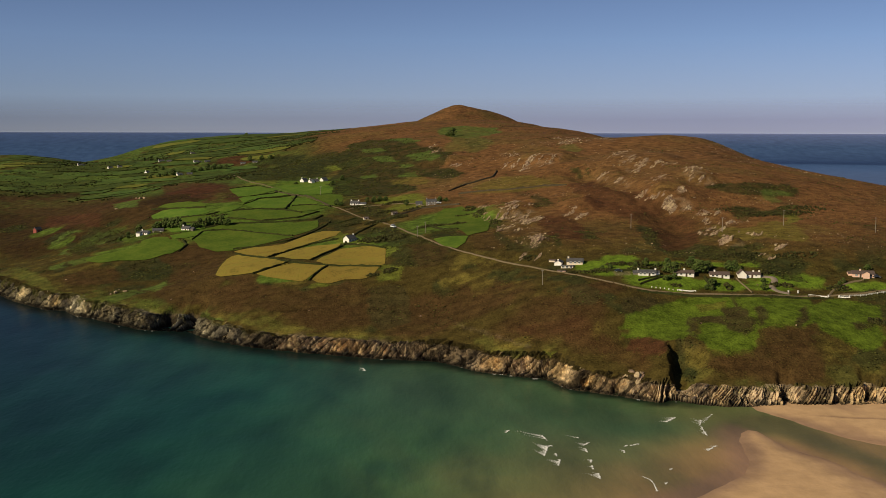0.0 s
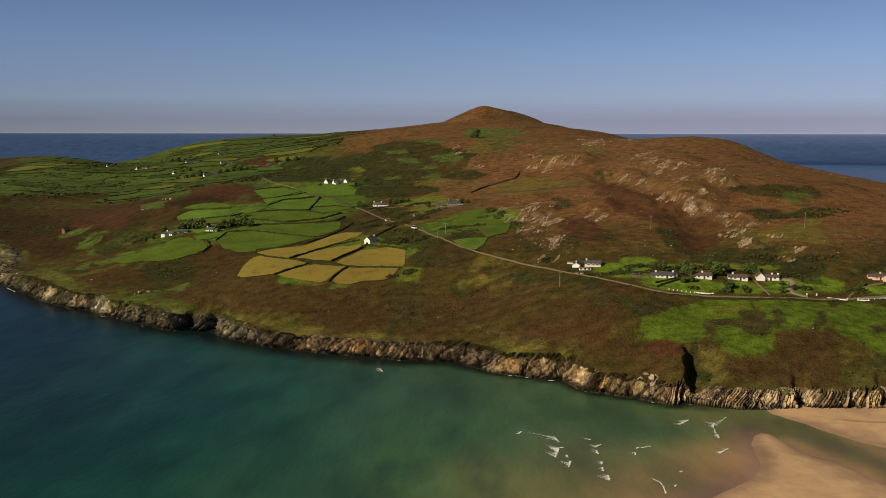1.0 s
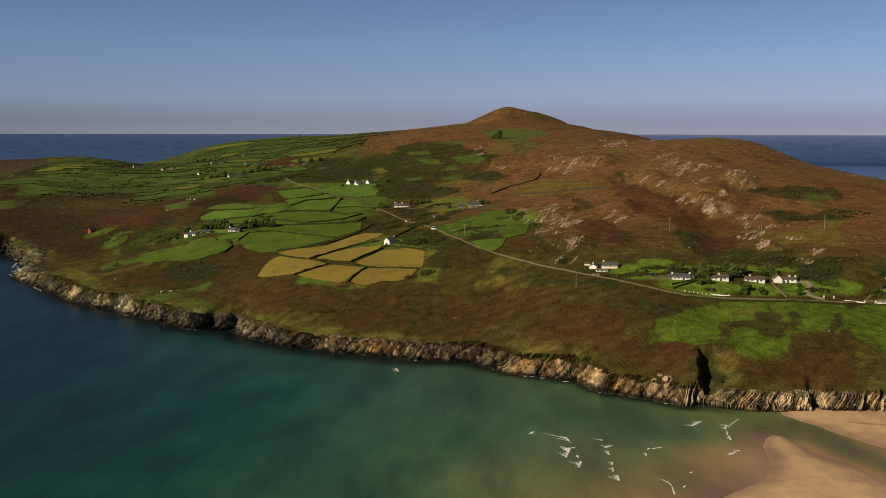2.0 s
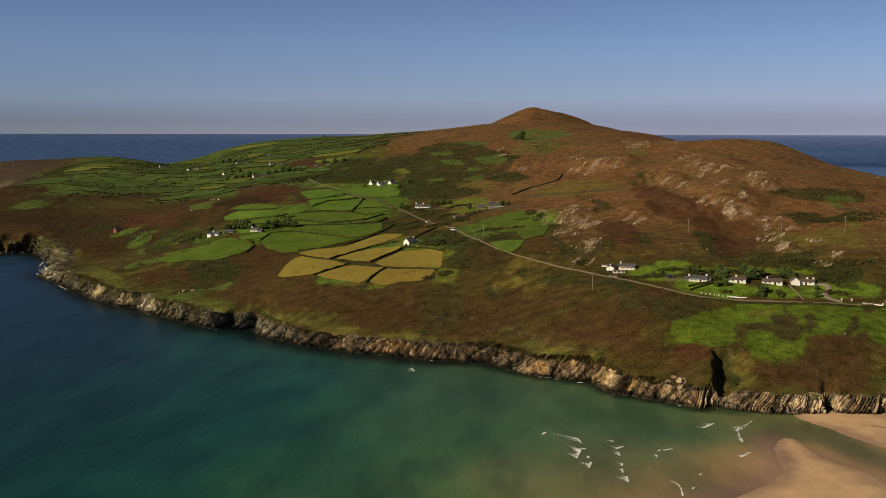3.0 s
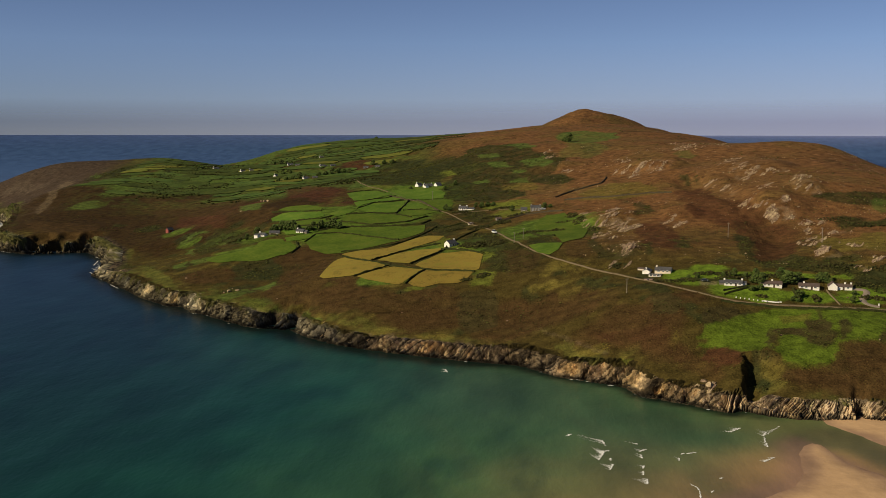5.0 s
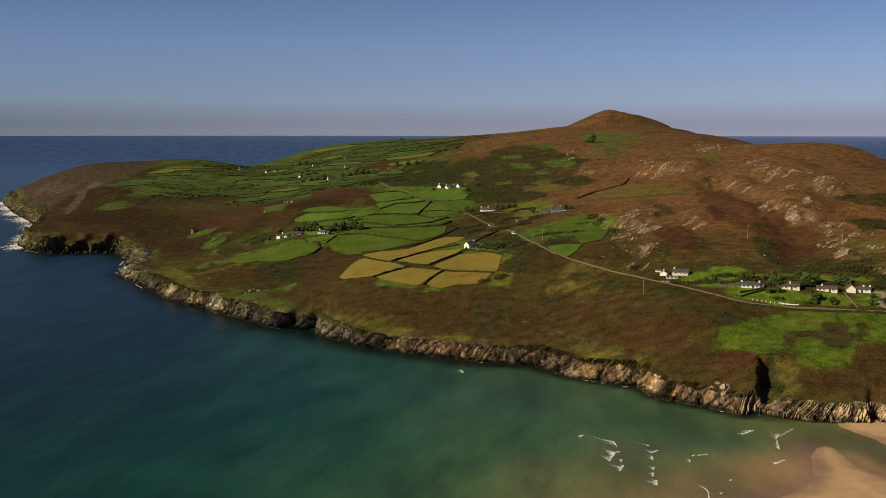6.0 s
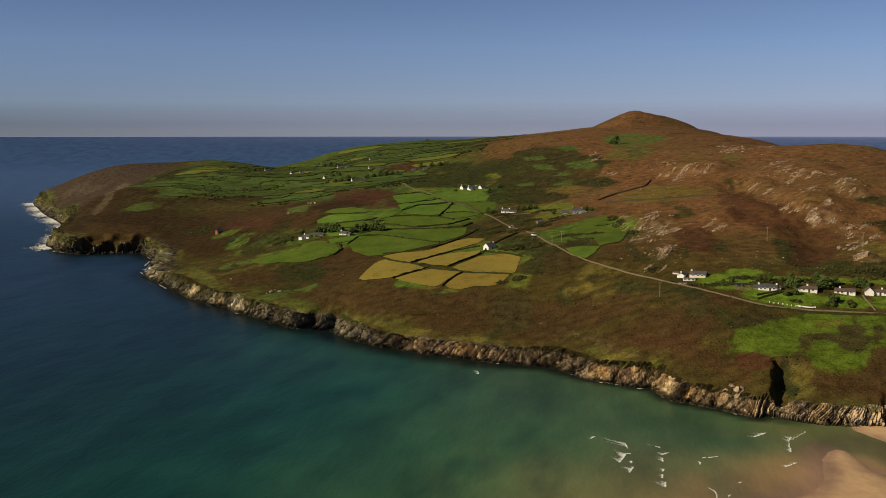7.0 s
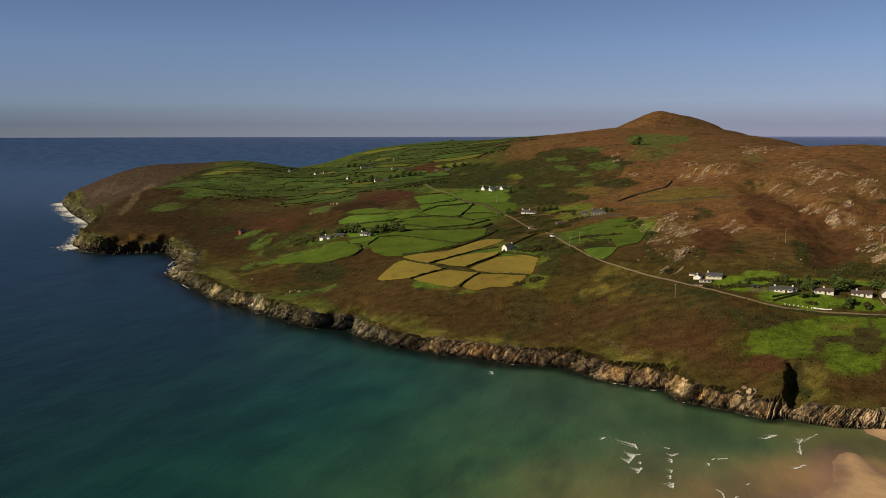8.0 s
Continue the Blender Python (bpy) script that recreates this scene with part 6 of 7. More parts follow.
for q in ((-42, 695, 11, 9, 3.0, 120), (-30, 690, 8, 8, 2.6, 80), (-54, 700, 5, 5, 2.2, 40), (-50, 768, 10, 9, 2.2, 80), (-36, 780, 9, 8, 2.4, 80), (-70, 775, 8, 8, 2.0, 50), (-8, 716, 12, 5, 1.8, 70), (8, 712, 9, 5, 1.6, 50), (20, 770, 5, 12, 1.8, 50), (26, 735, 5, 9, 1.8, 50), (36, 706, 5, 9, 1.6, 40), (15, 745, 9, 3, 1.4, 30), (-22, 806, 12, 4, 2.0, 60), (-45, 812, 9, 5, 1.8, 50), (150, 530, 2, 6, 2.0, 30),
          (112, 556, 12, 2, 1.6, 50), (136, 560, 10, 3, 2.0, 50), (88, 556, 7, 3, 1.2, 30), (176, 552, 3, 3, 2.2, 30), (182, 534, 3, 3, 1.8, 25),
          (-75, 862, 9, 5, 2.0, 50), (-40, 858, 12, 6, 2.2, 70), (-32, 606, 5, 4, 2.0, 40), (-42, 602, 4, 3, 1.6, 30), (209, 484, 5, 4, 2.0, 40),
          (98, 565, 8, 3, 1.6, 50), (108, 563, 6, 3, 1.8, 40), (84, 552, 9, 4, 1.4, 50), (72, 555, 7, 3, 1.2, 30), (122, 529, 3, 2, 1.4, 20), (176, 535, 4, 3, 1.5, 25), (208, 530, 7, 4, 1.6, 40), (50, 590, 6, 4, 1.6, 30),
          (200, 575, 14, 5, 1.8, 60), (170, 580, 14, 5, 1.6, 60), (235, 690, 18, 8, 2.0, 80), (215, 688, 18, 7, 2.0, 80), (250, 705, 18, 8, 2.0, 70), (198, 700, 12, 6, 1.6, 40), (-258, 800, 10, 5, 2.2, 50), (-282, 850, 9, 6, 1.8, 40), (-186, 843, 8, 5, 1.8, 30)):
    thicket(*q[:5], int(q[5] * 1.6))

# gorse, bramble and heather tussocks over the slopes
SPRIGS = [lump_shape(40 + k, 0) for k in range(8)]
nrnd = np.random.RandomState(5)
flat = np.flatnonzero((LY.ravel() < 1750) & (LD.ravel() > 14) & (np.abs(LX.ravel()) < 700))
gx, gy = LX.ravel()[flat], LY.ravel()[flat]
in_field = np.zeros(len(flat), bool)
for e in FIELD_SPOTS:
    near = np.flatnonzero((gx > e[:, 0].min()) & (gx < e[:, 0].max()) & (gy > e[:, 1].min()) & (gy < e[:, 1].max()))
    if len(near):
        a, b = e, np.roll(e, -1, 0)
        hits = np.zeros(len(near), int)
        for (ax, ay), (bx, by) in zip(a, b):
            if ay != by:
                hits += ((ay > gy[near]) != (by > gy[near])) & (gx[near] < ax + (gy[near] - ay) * (bx - ax) / (by - ay))
        in_field[near] |= hits % 2 == 1
flat, gx, gy = flat[~in_field], gx[~in_field], gy[~in_field]
chance = (SCRUB.ravel()[flat] ** 1.3 * ramp(fbm(gx, gy, 9, 3, 77), -0.35, 0.4) + 0.0012) * (gy / 600) ** 0.4
picked = nrnd.choice(flat, 31000, replace=False, p=chance / chance.sum())
bushes = []
for i in picked:
    x, y, z = LX.ravel()[i], LY.ravel()[i], LZ.ravel()[i]
    s = (0.2 + 0.6 * nrnd.rand() ** 2.6) * (0.75 + 0.45 * SCRUB.ravel()[i]) * (0.7 + 0.45 * y / 800)
    bushes.append(((x + nrnd.randn(), y + nrnd.randn(), z + 0.2 * s), (s * 1.2, s * (0.9 + 0.5 * nrnd.rand()), s * (0.30 + 0.25 * nrnd.rand())), nrnd.rand() * 6, 0.0))
tagged(scattered("gorse_scrub", bushes, SPRIGS, M["bush"]), "low gorse and bramble scrub over the slopes", "shrubs", kind="stuff")

# low tufts of heather and grass, each a small uneven cone in the colour of its ground
near_slope = (gy < 900) & (np.abs(gx) < 420)
lush = RGB.reshape(-1, 3)[flat]
chance = near_slope * (0.25 + ramp(fbm(gx, gy, 11, 4, 79), -0.3, 0.4)) * (lush[:, 1] < lush[:, 0] * 1.25)
picked = nrnd.choice(len(flat), 90000, replace=True, p=chance / chance.sum())
n = len(picked)
tx, ty = gx[picked] + nrnd.randn(n), gy[picked] + 1.5 * nrnd.randn(n)
tz = height(tx, ty)[0]
ts = (0.22 + 0.5 * nrnd.rand(n) ** 2) * (0.7 + 0.4 * ty / 700)
turn = np.arange(6) * math.tau / 6
wide = ts[:, None] * (0.7 + 0.6 * nrnd.rand(n, 6))
ring = np.stack([tx[:, None] + wide * np.cos(turn), ty[:, None] + wide * np.sin(turn), np.repeat((tz - 0.15)[:, None], 6, 1)], -1)
tip = np.stack([tx + 0.3 * ts * nrnd.randn(n), ty + 0.3 * ts * nrnd.randn(n), tz + ts * (0.3 + 0.4 * nrnd.rand(n))], -1)
co = np.concatenate([ring, tip[:, None]], 1).reshape(-1, 3)
k = np.arange(n)[:, None] * 7
i6 = np.arange(6)
faces = np.stack([k + i6, k + (i6 + 1) % 6, np.repeat(k + 6, 6, 1)], -1).reshape(-1, 3)
me = bpy.data.meshes.new("heather_tufts")
me.vertices.add(len(co))
me.vertices.foreach_set("co", co.ravel().astype(np.float32))
me.loops.add(faces.size)
me.loops.foreach_set("vertex_index", faces.ravel().astype(np.int32))
me.polygons.add(len(faces))
me.polygons.foreach_set("loop_start", np.arange(0, faces.size, 3, dtype=np.int32))
me.polygons.foreach_set("use_smooth", np.ones(len(faces), bool))
me.update(calc_edges=True)
shade = np.repeat(lush[picked], 7, 0)
me.color_attributes.new("cover", "FLOAT_COLOR", "POINT").data.foreach_set("color", np.concatenate([shade, np.ones((len(shade), 1))], 1).ravel().astype(np.float32))
me.materials.append(M["tuft"])
tagged(new("heather_tufts", me), "low brown heather and grass tufts over the slopes", "heather", kind="stuff")
field_box = [(e[:, 0].min(), e[:, 0].max(), e[:, 1].min(), e[:, 1].max()) for e in FIELD_SPOTS]

# bramble and blackthorn that have overgrown the banks and corners of the far farms
n = 16000
fx, fy = nrnd.uniform(-700, -170, n), nrnd.uniform(1080, 1700, n)
fz, fd = height(fx, fy)
overgrown = (fbm(fx, fy * 0.7, 60, 4, 88) + 0.5 * fbm(fx, fy, 17, 3, 89) > 0.08) & (fd > 40) & (fx + 0.2 * (fy - 1300) > -560)
brakes = [((x, y, z + 0.7), (s * 1.4, s, s * 0.55), s * 9, 0.0) for x, y, z, s in zip(fx[overgrown], fy[overgrown], fz[overgrown], 0.7 + 1.3 * nrnd.rand(n)[overgrown] ** 2)]
tagged(scattered("bramble_scrub", brakes, SPRIGS, M["hedge"]), "dark bramble scrub overgrowing the far farm banks", "shrubs", kind="stuff")

# ---- rocks ----
def rock_shape(seed, flatness, detail=2):
    bm = bmesh.new()
    bmesh.ops.create_icosphere(bm, subdivisions=detail, radius=1)
    r = random.Random(seed)
    planes = [(Vector((r.gauss(0, 1), r.gauss(0, 1), r.gauss(0, 1))).normalized(), r.uniform(0.45, 0.8)) for _ in range(9)]
    for v in bm.verts:
        for n, d in planes:
            over = v.co.dot(n) - d
            if over > 0:
                v.co -= n * over * 0.95
        v.co += Vector((r.gauss(0, 1), r.gauss(0, 1), r.gauss(0, 1))) * 0.03
        v.co.z *= flatness
    co = np.array([v.co[:] for v in bm.verts])
    fa = np.array([[v.index for v in f.verts] for f in bm.faces])
    bm.free()
    return co, fa


SLABS = [rock_shape(k, 0.75, 1) for k in range(7)]
BOULDERS = [rock_shape(30 + k, 0.8, 1) for k in range(7)]


def rock_mesh(name, shape, mat):
    me = bpy.data.meshes.new(name)
    me.from_pydata(shape[0].tolist(), [], shape[1].tolist())
    me.materials.append(mat)
    return me


OUTCROP_MESH = [rock_mesh("rock", s, M["outcrop"]) for s in BOULDERS]
CLIFF_MESH = [rock_mesh("slab", s, M["cliff_piece"]) for s in SLABS]

for ox, oy, rx, ry, count in OUTCROPS:
    base = new("rock_outcrop")
    oz = land_z(ox, oy)
    base.location = (ox, oy, oz)
    tagged(base, "pale weathered sandstone outcrop on the brown hillside", "rocks", "outcrops on the hill")
    rubble, n = [], count * 44
    a, q = nrnd.rand(n) * math.tau, nrnd.rand(n) ** 0.5
    dx, dy = 1.45 * rx * q * np.cos(a), 1.35 * ry * q * np.sin(a)
    # they lie in broken ribs that run down the slope to the east
    rib = fbm((ox + dx) * 0.9 - 0.55 * dy, ((oy + dy) * 0.5 + 0.4 * dx) * 0.25, 4.0, 3, 95) + 0.5 * fbm(ox + dx, oy + dy, 14, 2, 96) - 0.35 * q
    kept = np.argsort(-rib)[:count * 10]
    nrnd.shuffle(kept)
    dx, dy, n = dx[kept], dy[kept], len(kept)
    rise = height(ox + dx, oy + dy)[0] - oz
    for k in range(n):
        s = (0.35 + 1.5 * nrnd.rand() ** 2.6) * (0.7 + 0.3 * oy / 700)
        size = (s * 1.5, s * 0.62, s * 0.55)
        if k < count:
            rock = new("rock", OUTCROP_MESH[k % 7])
            rock.parent = base
            rock.matrix_basis = Matrix.LocRotScale((dx[k], dy[k], rise[k] + 0.15 * s), Euler((0.3 * nrnd.randn(), -0.45 + 0.2 * nrnd.randn(), 0.75 + 0.3 * nrnd.randn())), tuple(1.1 * v for v in size))
        else:
            rubble.append(((dx[k], dy[k], rise[k] + 0.1 * s), tuple(0.65 * v for v in size), 0.75 + 0.35 * nrnd.randn(), -0.45 + 0.3 * nrnd.randn()))
    tagged(scattered("rubble", rubble, BOULDERS, M["rubble"], False, base), "", "", "", "stuff")


def cliff_beds(line, wide, deep, steps, step):
    """The bedded face of the cliff along a stretch of the shore: tilted beds of uneven thickness, broken by joints."""
    xy = np.array(resample(line, step))
    t = np.gradient(xy, axis=0)
    reach = max(3, int(7 / step))
    for k in range(2):
        t[:, k] = np.convolve(np.pad(t[:, k], reach, mode="edge"), np.ones(2 * reach + 1) / (2 * reach + 1), "valid")
    t /= np.linalg.norm(t, axis=1)[:, None] + 1e-9
    inner = np.stack([-t[:, 1], t[:, 0]], 1)
    along = np.concatenate([[0], np.cumsum(np.linalg.norm(np.diff(xy, axis=0), axis=1))])
    v = np.linspace(-0.16, 1.0, steps)
    px = xy[:, None, 0] + inner[:, None, 0] * v[None] * wide
    py = xy[:, None, 1] + inner[:, None, 1] * v[None] * wide
    pz, pd = height(px, py)
    u = np.repeat(along[:, None], steps, 1)
    swing = fbm(px, py, 40, 3, 98)
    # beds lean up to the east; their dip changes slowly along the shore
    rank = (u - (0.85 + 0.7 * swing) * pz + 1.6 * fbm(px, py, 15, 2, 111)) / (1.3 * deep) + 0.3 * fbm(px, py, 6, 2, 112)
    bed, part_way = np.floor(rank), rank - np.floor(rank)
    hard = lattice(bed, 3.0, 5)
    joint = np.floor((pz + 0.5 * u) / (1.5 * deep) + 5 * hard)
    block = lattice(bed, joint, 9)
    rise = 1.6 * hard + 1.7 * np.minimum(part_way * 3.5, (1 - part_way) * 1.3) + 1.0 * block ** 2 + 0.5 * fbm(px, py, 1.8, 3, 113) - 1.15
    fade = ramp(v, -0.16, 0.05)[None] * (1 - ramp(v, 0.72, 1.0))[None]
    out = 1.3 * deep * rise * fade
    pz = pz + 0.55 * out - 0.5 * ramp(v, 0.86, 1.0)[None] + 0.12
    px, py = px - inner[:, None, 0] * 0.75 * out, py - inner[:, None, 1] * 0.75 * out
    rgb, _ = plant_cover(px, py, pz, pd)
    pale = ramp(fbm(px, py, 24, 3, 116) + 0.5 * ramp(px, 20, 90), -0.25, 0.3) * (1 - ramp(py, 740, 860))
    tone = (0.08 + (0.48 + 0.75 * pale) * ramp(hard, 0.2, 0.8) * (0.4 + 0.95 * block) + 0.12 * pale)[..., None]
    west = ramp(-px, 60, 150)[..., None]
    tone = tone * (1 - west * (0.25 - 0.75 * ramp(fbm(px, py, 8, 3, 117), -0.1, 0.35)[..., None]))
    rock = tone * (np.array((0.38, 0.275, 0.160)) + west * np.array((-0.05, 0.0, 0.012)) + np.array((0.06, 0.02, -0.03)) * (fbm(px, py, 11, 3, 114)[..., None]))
    rough = fbm(px, py, 5, 3, 115)
    top = 6.6 + 1.2 * ramp(80 - np.abs(px + 5), 0, 25) + 2.5 * ramp(-px, 90, 170) + 7 * ramp(py, 720, 950)
    bare = 1 - ramp(pz + 2.2 * rough, top - 0.6, top + 1.2)
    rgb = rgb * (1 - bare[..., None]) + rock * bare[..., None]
    # grass on the ledges in the west
    ledge = west[..., 0] * ramp(fbm(px, py, 6, 3, 118) + 0.12 * pz, 0.8, 1.2) * bare
    rgb = blend(rgb, (0.095, 0.090, 0.020), 0.8 * ledge)
    pz = pz - 1.0 * (1 - bare)
    weed = 1 - ramp(pz + 1.1 * rough - 0.6 * west[..., 0], 0.7 * deep, 2.0 * deep)
    rgb = blend(rgb, (0.014, 0.011, 0.007), 0.9 * weed)
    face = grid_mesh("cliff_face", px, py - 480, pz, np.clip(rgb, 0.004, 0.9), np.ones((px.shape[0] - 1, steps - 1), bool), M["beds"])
    face.data.polygons.foreach_set("use_smooth", np.zeros(len(face.data.polygons), bool))
    return face


# tilted beds of rock along the foot and face of the sea cliffs
shore = resample([tuple(p) for p in SHORE_WEST + SHORE_EAST[:-2]], 1.0)
cliff = new("sea_cliff")
cliff.location = (0, 480, 0)
tagged(cliff, "jagged cliff of tilted sandstone beds above the sea", "cliff")
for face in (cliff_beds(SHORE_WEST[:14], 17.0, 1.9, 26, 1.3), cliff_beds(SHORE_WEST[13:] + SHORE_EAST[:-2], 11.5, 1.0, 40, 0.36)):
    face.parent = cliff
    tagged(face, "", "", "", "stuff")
pieces, rest, weed_shade = 0, [], []
spread = []
for sx, sy in shore:
    far = sy > 760
    spread += [(sx + 5 * nrnd.randn(), sy + nrnd.uniform(-1, 14 if far else 9), far) for _ in range(2 if far else 9 if sx < 40 else 17)]
CX, CY = np.array([p[0] for p in spread]), np.array([p[1] for p in spread])
CZ, CD = height(CX, CY)
BLOCK, SWING, HOLLOW = fbm(CX, CY, 9, 3, 97), fbm(CX, CY, 26, 3, 98), cut_depth(CX, CY)
for (px, py, far), z, d, block, swing, hollow in zip(spread, CZ.tolist(), CD.tolist(), BLOCK.tolist(), SWING.tolist(), HOLLOW.tolist()):
    if d < -1.5 or d > (16 if far else 10) or z > (15.6 if far else 4.8 + 1.4 * (-85 < px < 72) + 2.5 * (px < -120) + 1.6 * nrnd.rand() ** 2) or hollow > 2.2 or nrnd.rand() > 0.85 + 0.8 * block:
        continue
    s = (0.35 + 1.2 * nrnd.rand() ** 2.6) * (1.6 if far else 1.0) * (0.85 + 1.0 * max(0.0, block))
    s *= 0.78 if px > 40 else 1.0
    blocky = nrnd.rand() < (0.38 if px > 40 else 0.12)
    size = (s * 1.25, s * 1.0, s * 0.95) if blocky else (s * 2.5, s * 0.75, s * 0.30)
    turn, lean = radians(20) + 0.6 * swing + (0.3 if blocky else 0.12) * nrnd.randn(), radians(-46) + 0.6 * swing + (0.7 if blocky else 0.10) * nrnd.randn()
    if s > 0.75 and z > 1.6 and pieces < 300 and -160 < px < 200:
        pieces += 1
        rock = new("slab", CLIFF_MESH[pieces % 7])
        rock.parent = cliff
        rock.matrix_basis = Matrix.LocRotScale((px, py - 480, max(z, 0) + (0.1 if blocky else -0.3) * s), Euler((0, lean, turn)), size)
    else:
        # black weed at the waterline; far off it climbs higher, as painted cliff shade
        (weed_shade if z < (1.1 + 1.3 * nrnd.rand() + 0.8 * swing) * (3.0 if far else 1.0) else rest).append(((px, py - 480, max(z, -0.2) + (0.1 if blocky else -0.35) * s), size, turn, lean))
tagged(scattered("weedy_rock", weed_shade, SLABS, M["weed_shade"], False, cliff), "black weed-covered rock at the waterline, painted shade higher on far cliffs", "", "", "stuff")
tagged(scattered("fallen_rock", rest, SLABS, M["cliff"], False, cliff), "", "", "", "stuff")

# small pale stones strewn over the hillside below the outcrops
n = 5200
hx, hy = nrnd.uniform(-10, 330, n), nrnd.uniform(575, 1150, n)
hz, hd = height(hx, hy)
strewn = (fbm(hx, hy * 0.8, 48, 4, 101) + 0.5 * fbm(hx, hy, 9, 2, 102) > 0.1) & (hz > 44)
PEBBLES = [rock_shape(60 + k, 0.7, 0) for k in range(5)]
stones = [((x, y, z + 0.1), (q * 1.5, q * 0.8, q * 0.7), 0.75 + q, -0.3) for x, y, z, q in zip(hx[strewn], hy[strewn], hz[strewn], (0.22 + 0.55 * nrnd.rand(n)[strewn] ** 3) * (0.6 + 0.4 * hy[strewn] / 700))]
tagged(scattered("scree", stones, PEBBLES, M["rubble"], False), "small pale stones strewn over the brown hillside", "stones", kind="stuff")

# pale stones lying on the slopes
for k in range(46):
    x, y = nrnd.uniform(-330, 180), nrnd.uniform(470, 700)
    z, d = (float(v[0]) for v in height(np.array([x]), np.array([y])))
    if d < 14 or any(a < x < b and c < y < e for a, b, c, e in field_box):
        continue
    rock = new("boulder", OUTCROP_MESH[k % 7])
    s = 0.35 + 0.5 * nrnd.rand()
    rock.matrix_world = Matrix.LocRotScale((x, y, z + 0.2 * s), Euler((0, 0, nrnd.rand() * 6)), (s * 1.4, s, s))
    tagged(rock, "pale boulder lying in the heather", "boulder", "boulders on the slope")
for bx, by, bs in ((-209, 646, 2.0), (-204, 648, 1.6), (-212, 644, 1.2), (86, 441, 2.8), (84, 445, 1.7), (86, 443, 1.4), (81, 443, 1.3), (-300, 1010, 2.2), (-293, 1000, 2.0), (-305, 1016, 1.6), (-308, 960, 1.6)):
    rock = new("boulder", OUTCROP_MESH[int(abs(bx)) % 7])
    rock.matrix_world = Matrix.LocRotScale((bx, by, land_z(bx, by) + 0.25 * bs), Euler((0, 0, bx)), (bs * 1.2, bs * 0.8, bs * 0.9))
    tagged(rock, "large pale boulder above the cliff", "boulder", "boulders on the slope")


# ---- foam ----
def foam(name, spots, label, stretch=1.6):
    """Thin flecks of foam lying on the water."""
    co, fa = [], []
    for x, y, s in spots:
        n = len(co)
        long = 1.0 + stretch * nrnd.rand()
        ring = [(x + s * long * math.cos(t) * (0.6 + 0.7 * nrnd.rand()), y + s * math.sin(t) * (0.6 + 0.7 * nrnd.rand()), 0.10 + 0.01 * nrnd.rand()) for t in np.arange(5) * math.tau / 5]
        co += ring + [(x, y, 0.10 + 0.12 * s)]
        fa += [(n + i, n + (i + 1) % 5, n + 5) for i in range(5)]
    return tagged(mesh_from(name, co, fa, M["foam"]), label, "foam", kind="stuff")


def breaker(x0, y0, x1, y1, tail_x, tail_y, thick, seed):
    """A ragged crest between two ends, with combed threads of foam drawn back towards its tail."""
    r = np.random.RandomState(seed)
    crest = math.hypot(x1 - x0, y1 - y0)
    back = Vector((tail_x - (x0 + x1) / 2, tail_y - (y0 + y1) / 2))
    out = []
    grow = max(1.0, y0 / 420)
    for _ in range(int(6 + 16 * crest * thick)):
        t = r.rand()
        if math.sin(t * crest * 2.1 + seed) + 0.7 * math.sin(t * crest * 5.3 + 2 * seed) < -0.3:
            continue
        out.append((x0 + (x1 - x0) * t + 0.12 * r.randn(), y0 + (y1 - y0) * t + 0.3 * r.randn(), grow * (0.06 + 0.15 * r.rand() ** 2)))
    for _ in range(int(4 + 7 * crest * thick)):
        t = r.rand()
        reach = (0.25 + 0.75 * r.rand()) * (0.6 + 0.4 * math.sin(9 * t + seed))
        for _ in range(int(6 + 6.5 * back.length ** 0.8 * reach)):
            o = reach * r.rand() ** 1.7
            out.append((x0 + (x1 - x0) * t + back.x * o + 0.06 * r.randn(), y0 + (y1 - y0) * t + back.y * o + 0.12 * r.randn(), grow * (0.035 + 0.06 * r.rand()) * (1.15 - 0.8 * o)))
    return out


# crests: their two ends, where the wash behind them dies out, and how thick the foam is
WAVES_SHALLOWS = [(39.1, 371.1, 37.9, 377.8, 24.7, 384.3, 0.5), (36.3, 353.5, 38.4, 363.5, 32.5, 366.8, 1), (37.3, 363.4, 40.3, 365.1, 36.7, 365.7, 1), (40.1, 342.5, 41.4, 348.9, 35.5, 349.3, 0.8), (40.7, 353.1, 40.7, 356.4, 38.4, 354.6, 0.5),
                  (51.3, 374.2, 51.0, 375.6, 45.1, 378.6, 0.35), (51.8, 365.5, 54.5, 368.9, 49.5, 370.4, 0.7), (52.2, 357.7, 52.0, 361.5, 48.5, 364.0, 0.6), (51.9, 345.9, 52.4, 349.1, 49.0, 349.8, 0.5), (51.6, 338.9, 51.8, 343.2, 49.8, 341.5, 0.6),
                  (52.5, 329.5, 52.7, 334.7, 46.1, 335.1, 1), (66.9, 364.3, 68.0, 366.1, 66.7, 365.0, 0.8), (69.3, 365.5, 72.6, 367.5, 69.3, 366.7, 0.7), (65.5, 357.0, 65.9, 359.3, 63.5, 361.2, 0.6)]
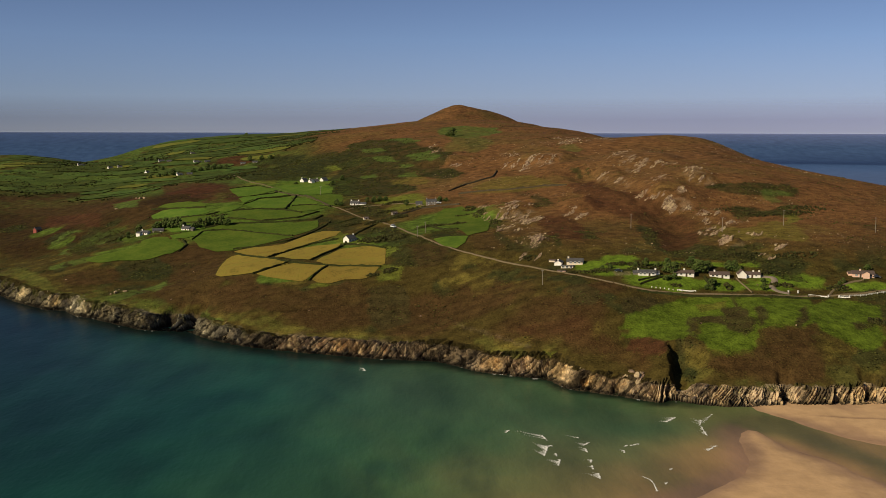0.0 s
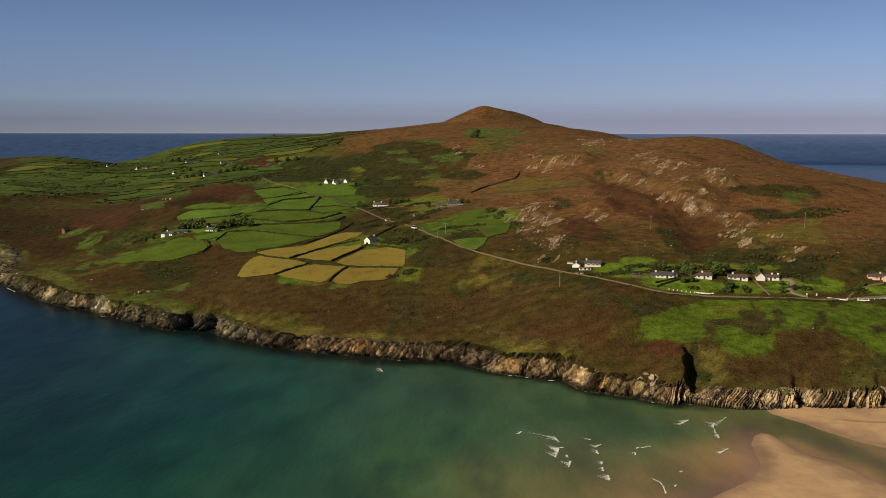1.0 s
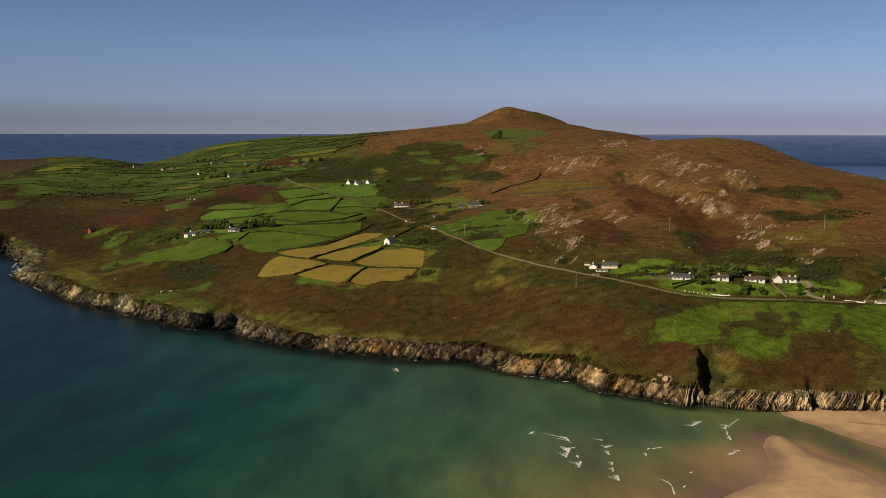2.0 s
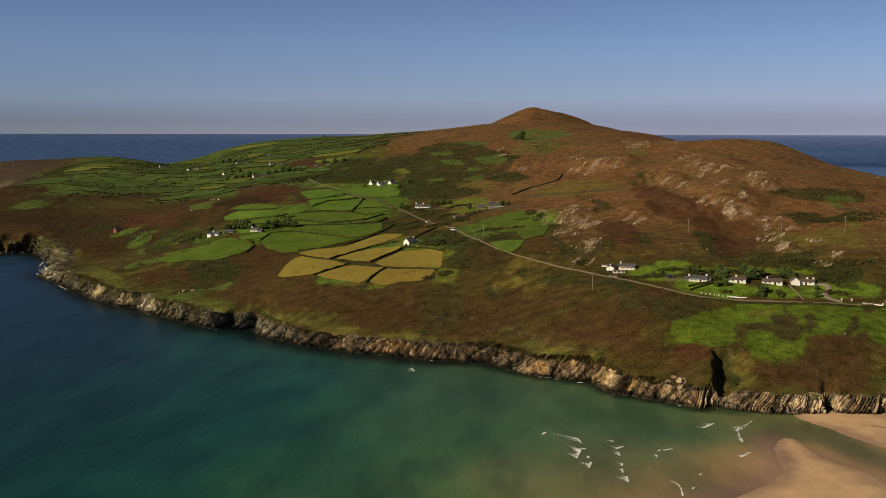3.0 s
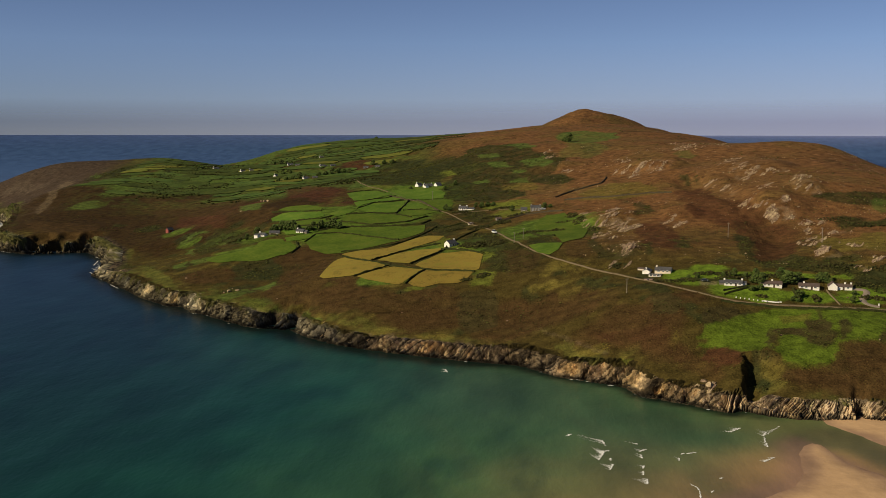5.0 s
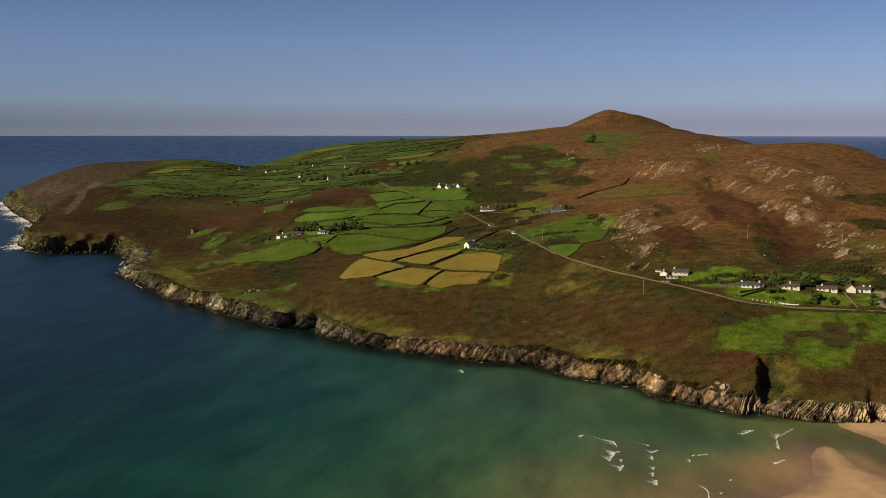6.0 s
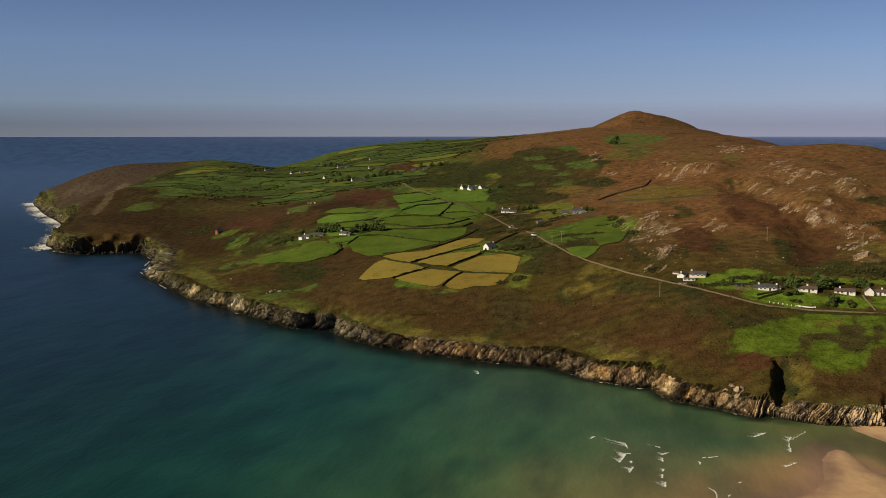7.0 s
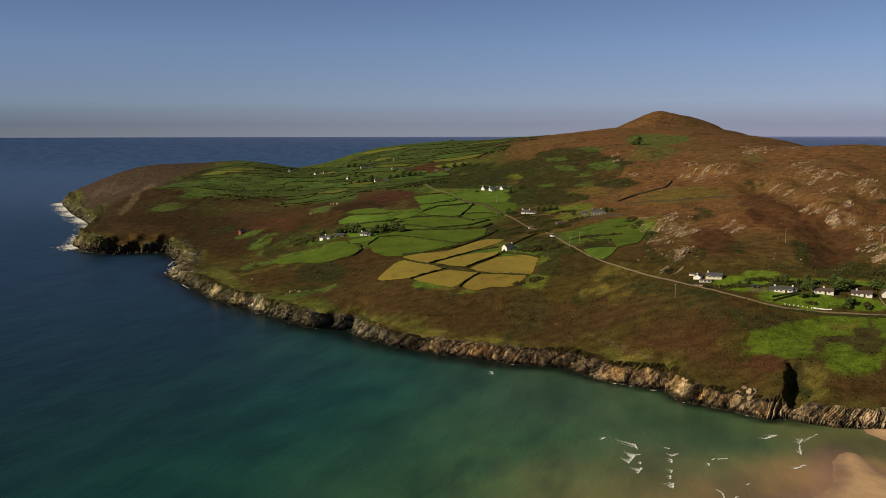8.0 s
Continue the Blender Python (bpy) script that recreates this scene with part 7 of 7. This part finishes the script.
WAVES_BAR = [(89.0, 396.2, 94.1, 402.9, 86.7, 400.7, 0.9), (101.5, 392.4, 103.6, 398.7, 99.2, 402.1, 0.6), (103.0, 394.7, 110.3, 407.5, 103.5, 401.3, 0.22), (100.7, 378.2, 100.9, 383.1, 97.8, 384.0, 0.7), (100.8, 384.3, 101.6, 390.7, 99.9, 389.2, 0.35),
             (96.3, 359.9, 100.9, 365.6, 95.9, 363.4, 0.7), (77.6, 338.4, 79.1, 339.9, 76.8, 339.1, 0.3), (73.1, 324.1, 74.2, 325.7, 72.0, 325.2, 0.5), (67.4, 330.8, 69.0, 328.2, 67.4, 331.4, 0.5), (69.0, 328.2, 69.4, 324.6, 68.8, 328.6, 0.5),
             (69.4, 324.6, 69.0, 317.4, 69.1, 324.5, 0.5), (24.3, 381.7, 25.8, 384.4, 22.4, 382.8, 0.8)]
WAVES_CLIFF = [(-433.9, 904.2, -422.7, 892.5, -430.4, 898.0, 0.3), (-418.0, 876.2, -407.1, 845.4, -414.4, 860.2, 0.2), (-389.2, 803.2, -376.5, 787.6, -384.7, 795.1, 0.35), (-376.5, 787.6, -357.0, 760.6, -368.4, 773.6, 0.25), (-339.3, 738.3, -324.3, 719.8, -333.4, 728.7, 0.2),
               (-38.8, 488.5, -37.2, 482.6, -42.0, 487.0, 0.6)]
flecks = []
for k, w in enumerate(WAVES_SHALLOWS + WAVES_BAR + WAVES_CLIFF):
    flecks += breaker(*w, k)
foam("breakers", flecks, "white crests of small waves breaking over sand", 1.2)
surf = []
for k, (sx, sy) in enumerate(resample([tuple(p) for p in SHORE_WEST], 1.0)):
    open_sea = 1.0 if sx < -570 else (0.16 if sy > 740 else 0.04)
    for _ in range(22):
        if nrnd.rand() < open_sea * (0.55 + 0.45 * math.sin(k * 0.05)) * (1.0 if sx < -570 else 2.2 * max(0.0, math.sin(k * 0.031 + 1.0)) ** 4):
            reach_out = (14 if sx < -570 else 5) * nrnd.rand() ** 3.0 * (0.4 + 0.8 * abs(math.sin(k * 0.11)))
            surf.append((sx - 0.8 - reach_out * 0.9 + 0.8 * nrnd.randn(), sy - reach_out * 0.4 + (9 if sx < -570 else 1.6) * nrnd.randn(), 0.25 + 0.85 * nrnd.rand() ** 2 if sx < -570 else 0.12 + 0.4 * nrnd.rand() ** 2))
for sx, sy in resample([tuple(p) for p in SHORE_EAST[:24]], 1.5):
    if nrnd.rand() < 0.07:
        surf.append((sx + nrnd.randn(), sy - 1.5 + nrnd.randn(), 0.2 + 0.35 * nrnd.rand()))
foam("surf", surf, "white surf washing round the cliff foot", 2.6)
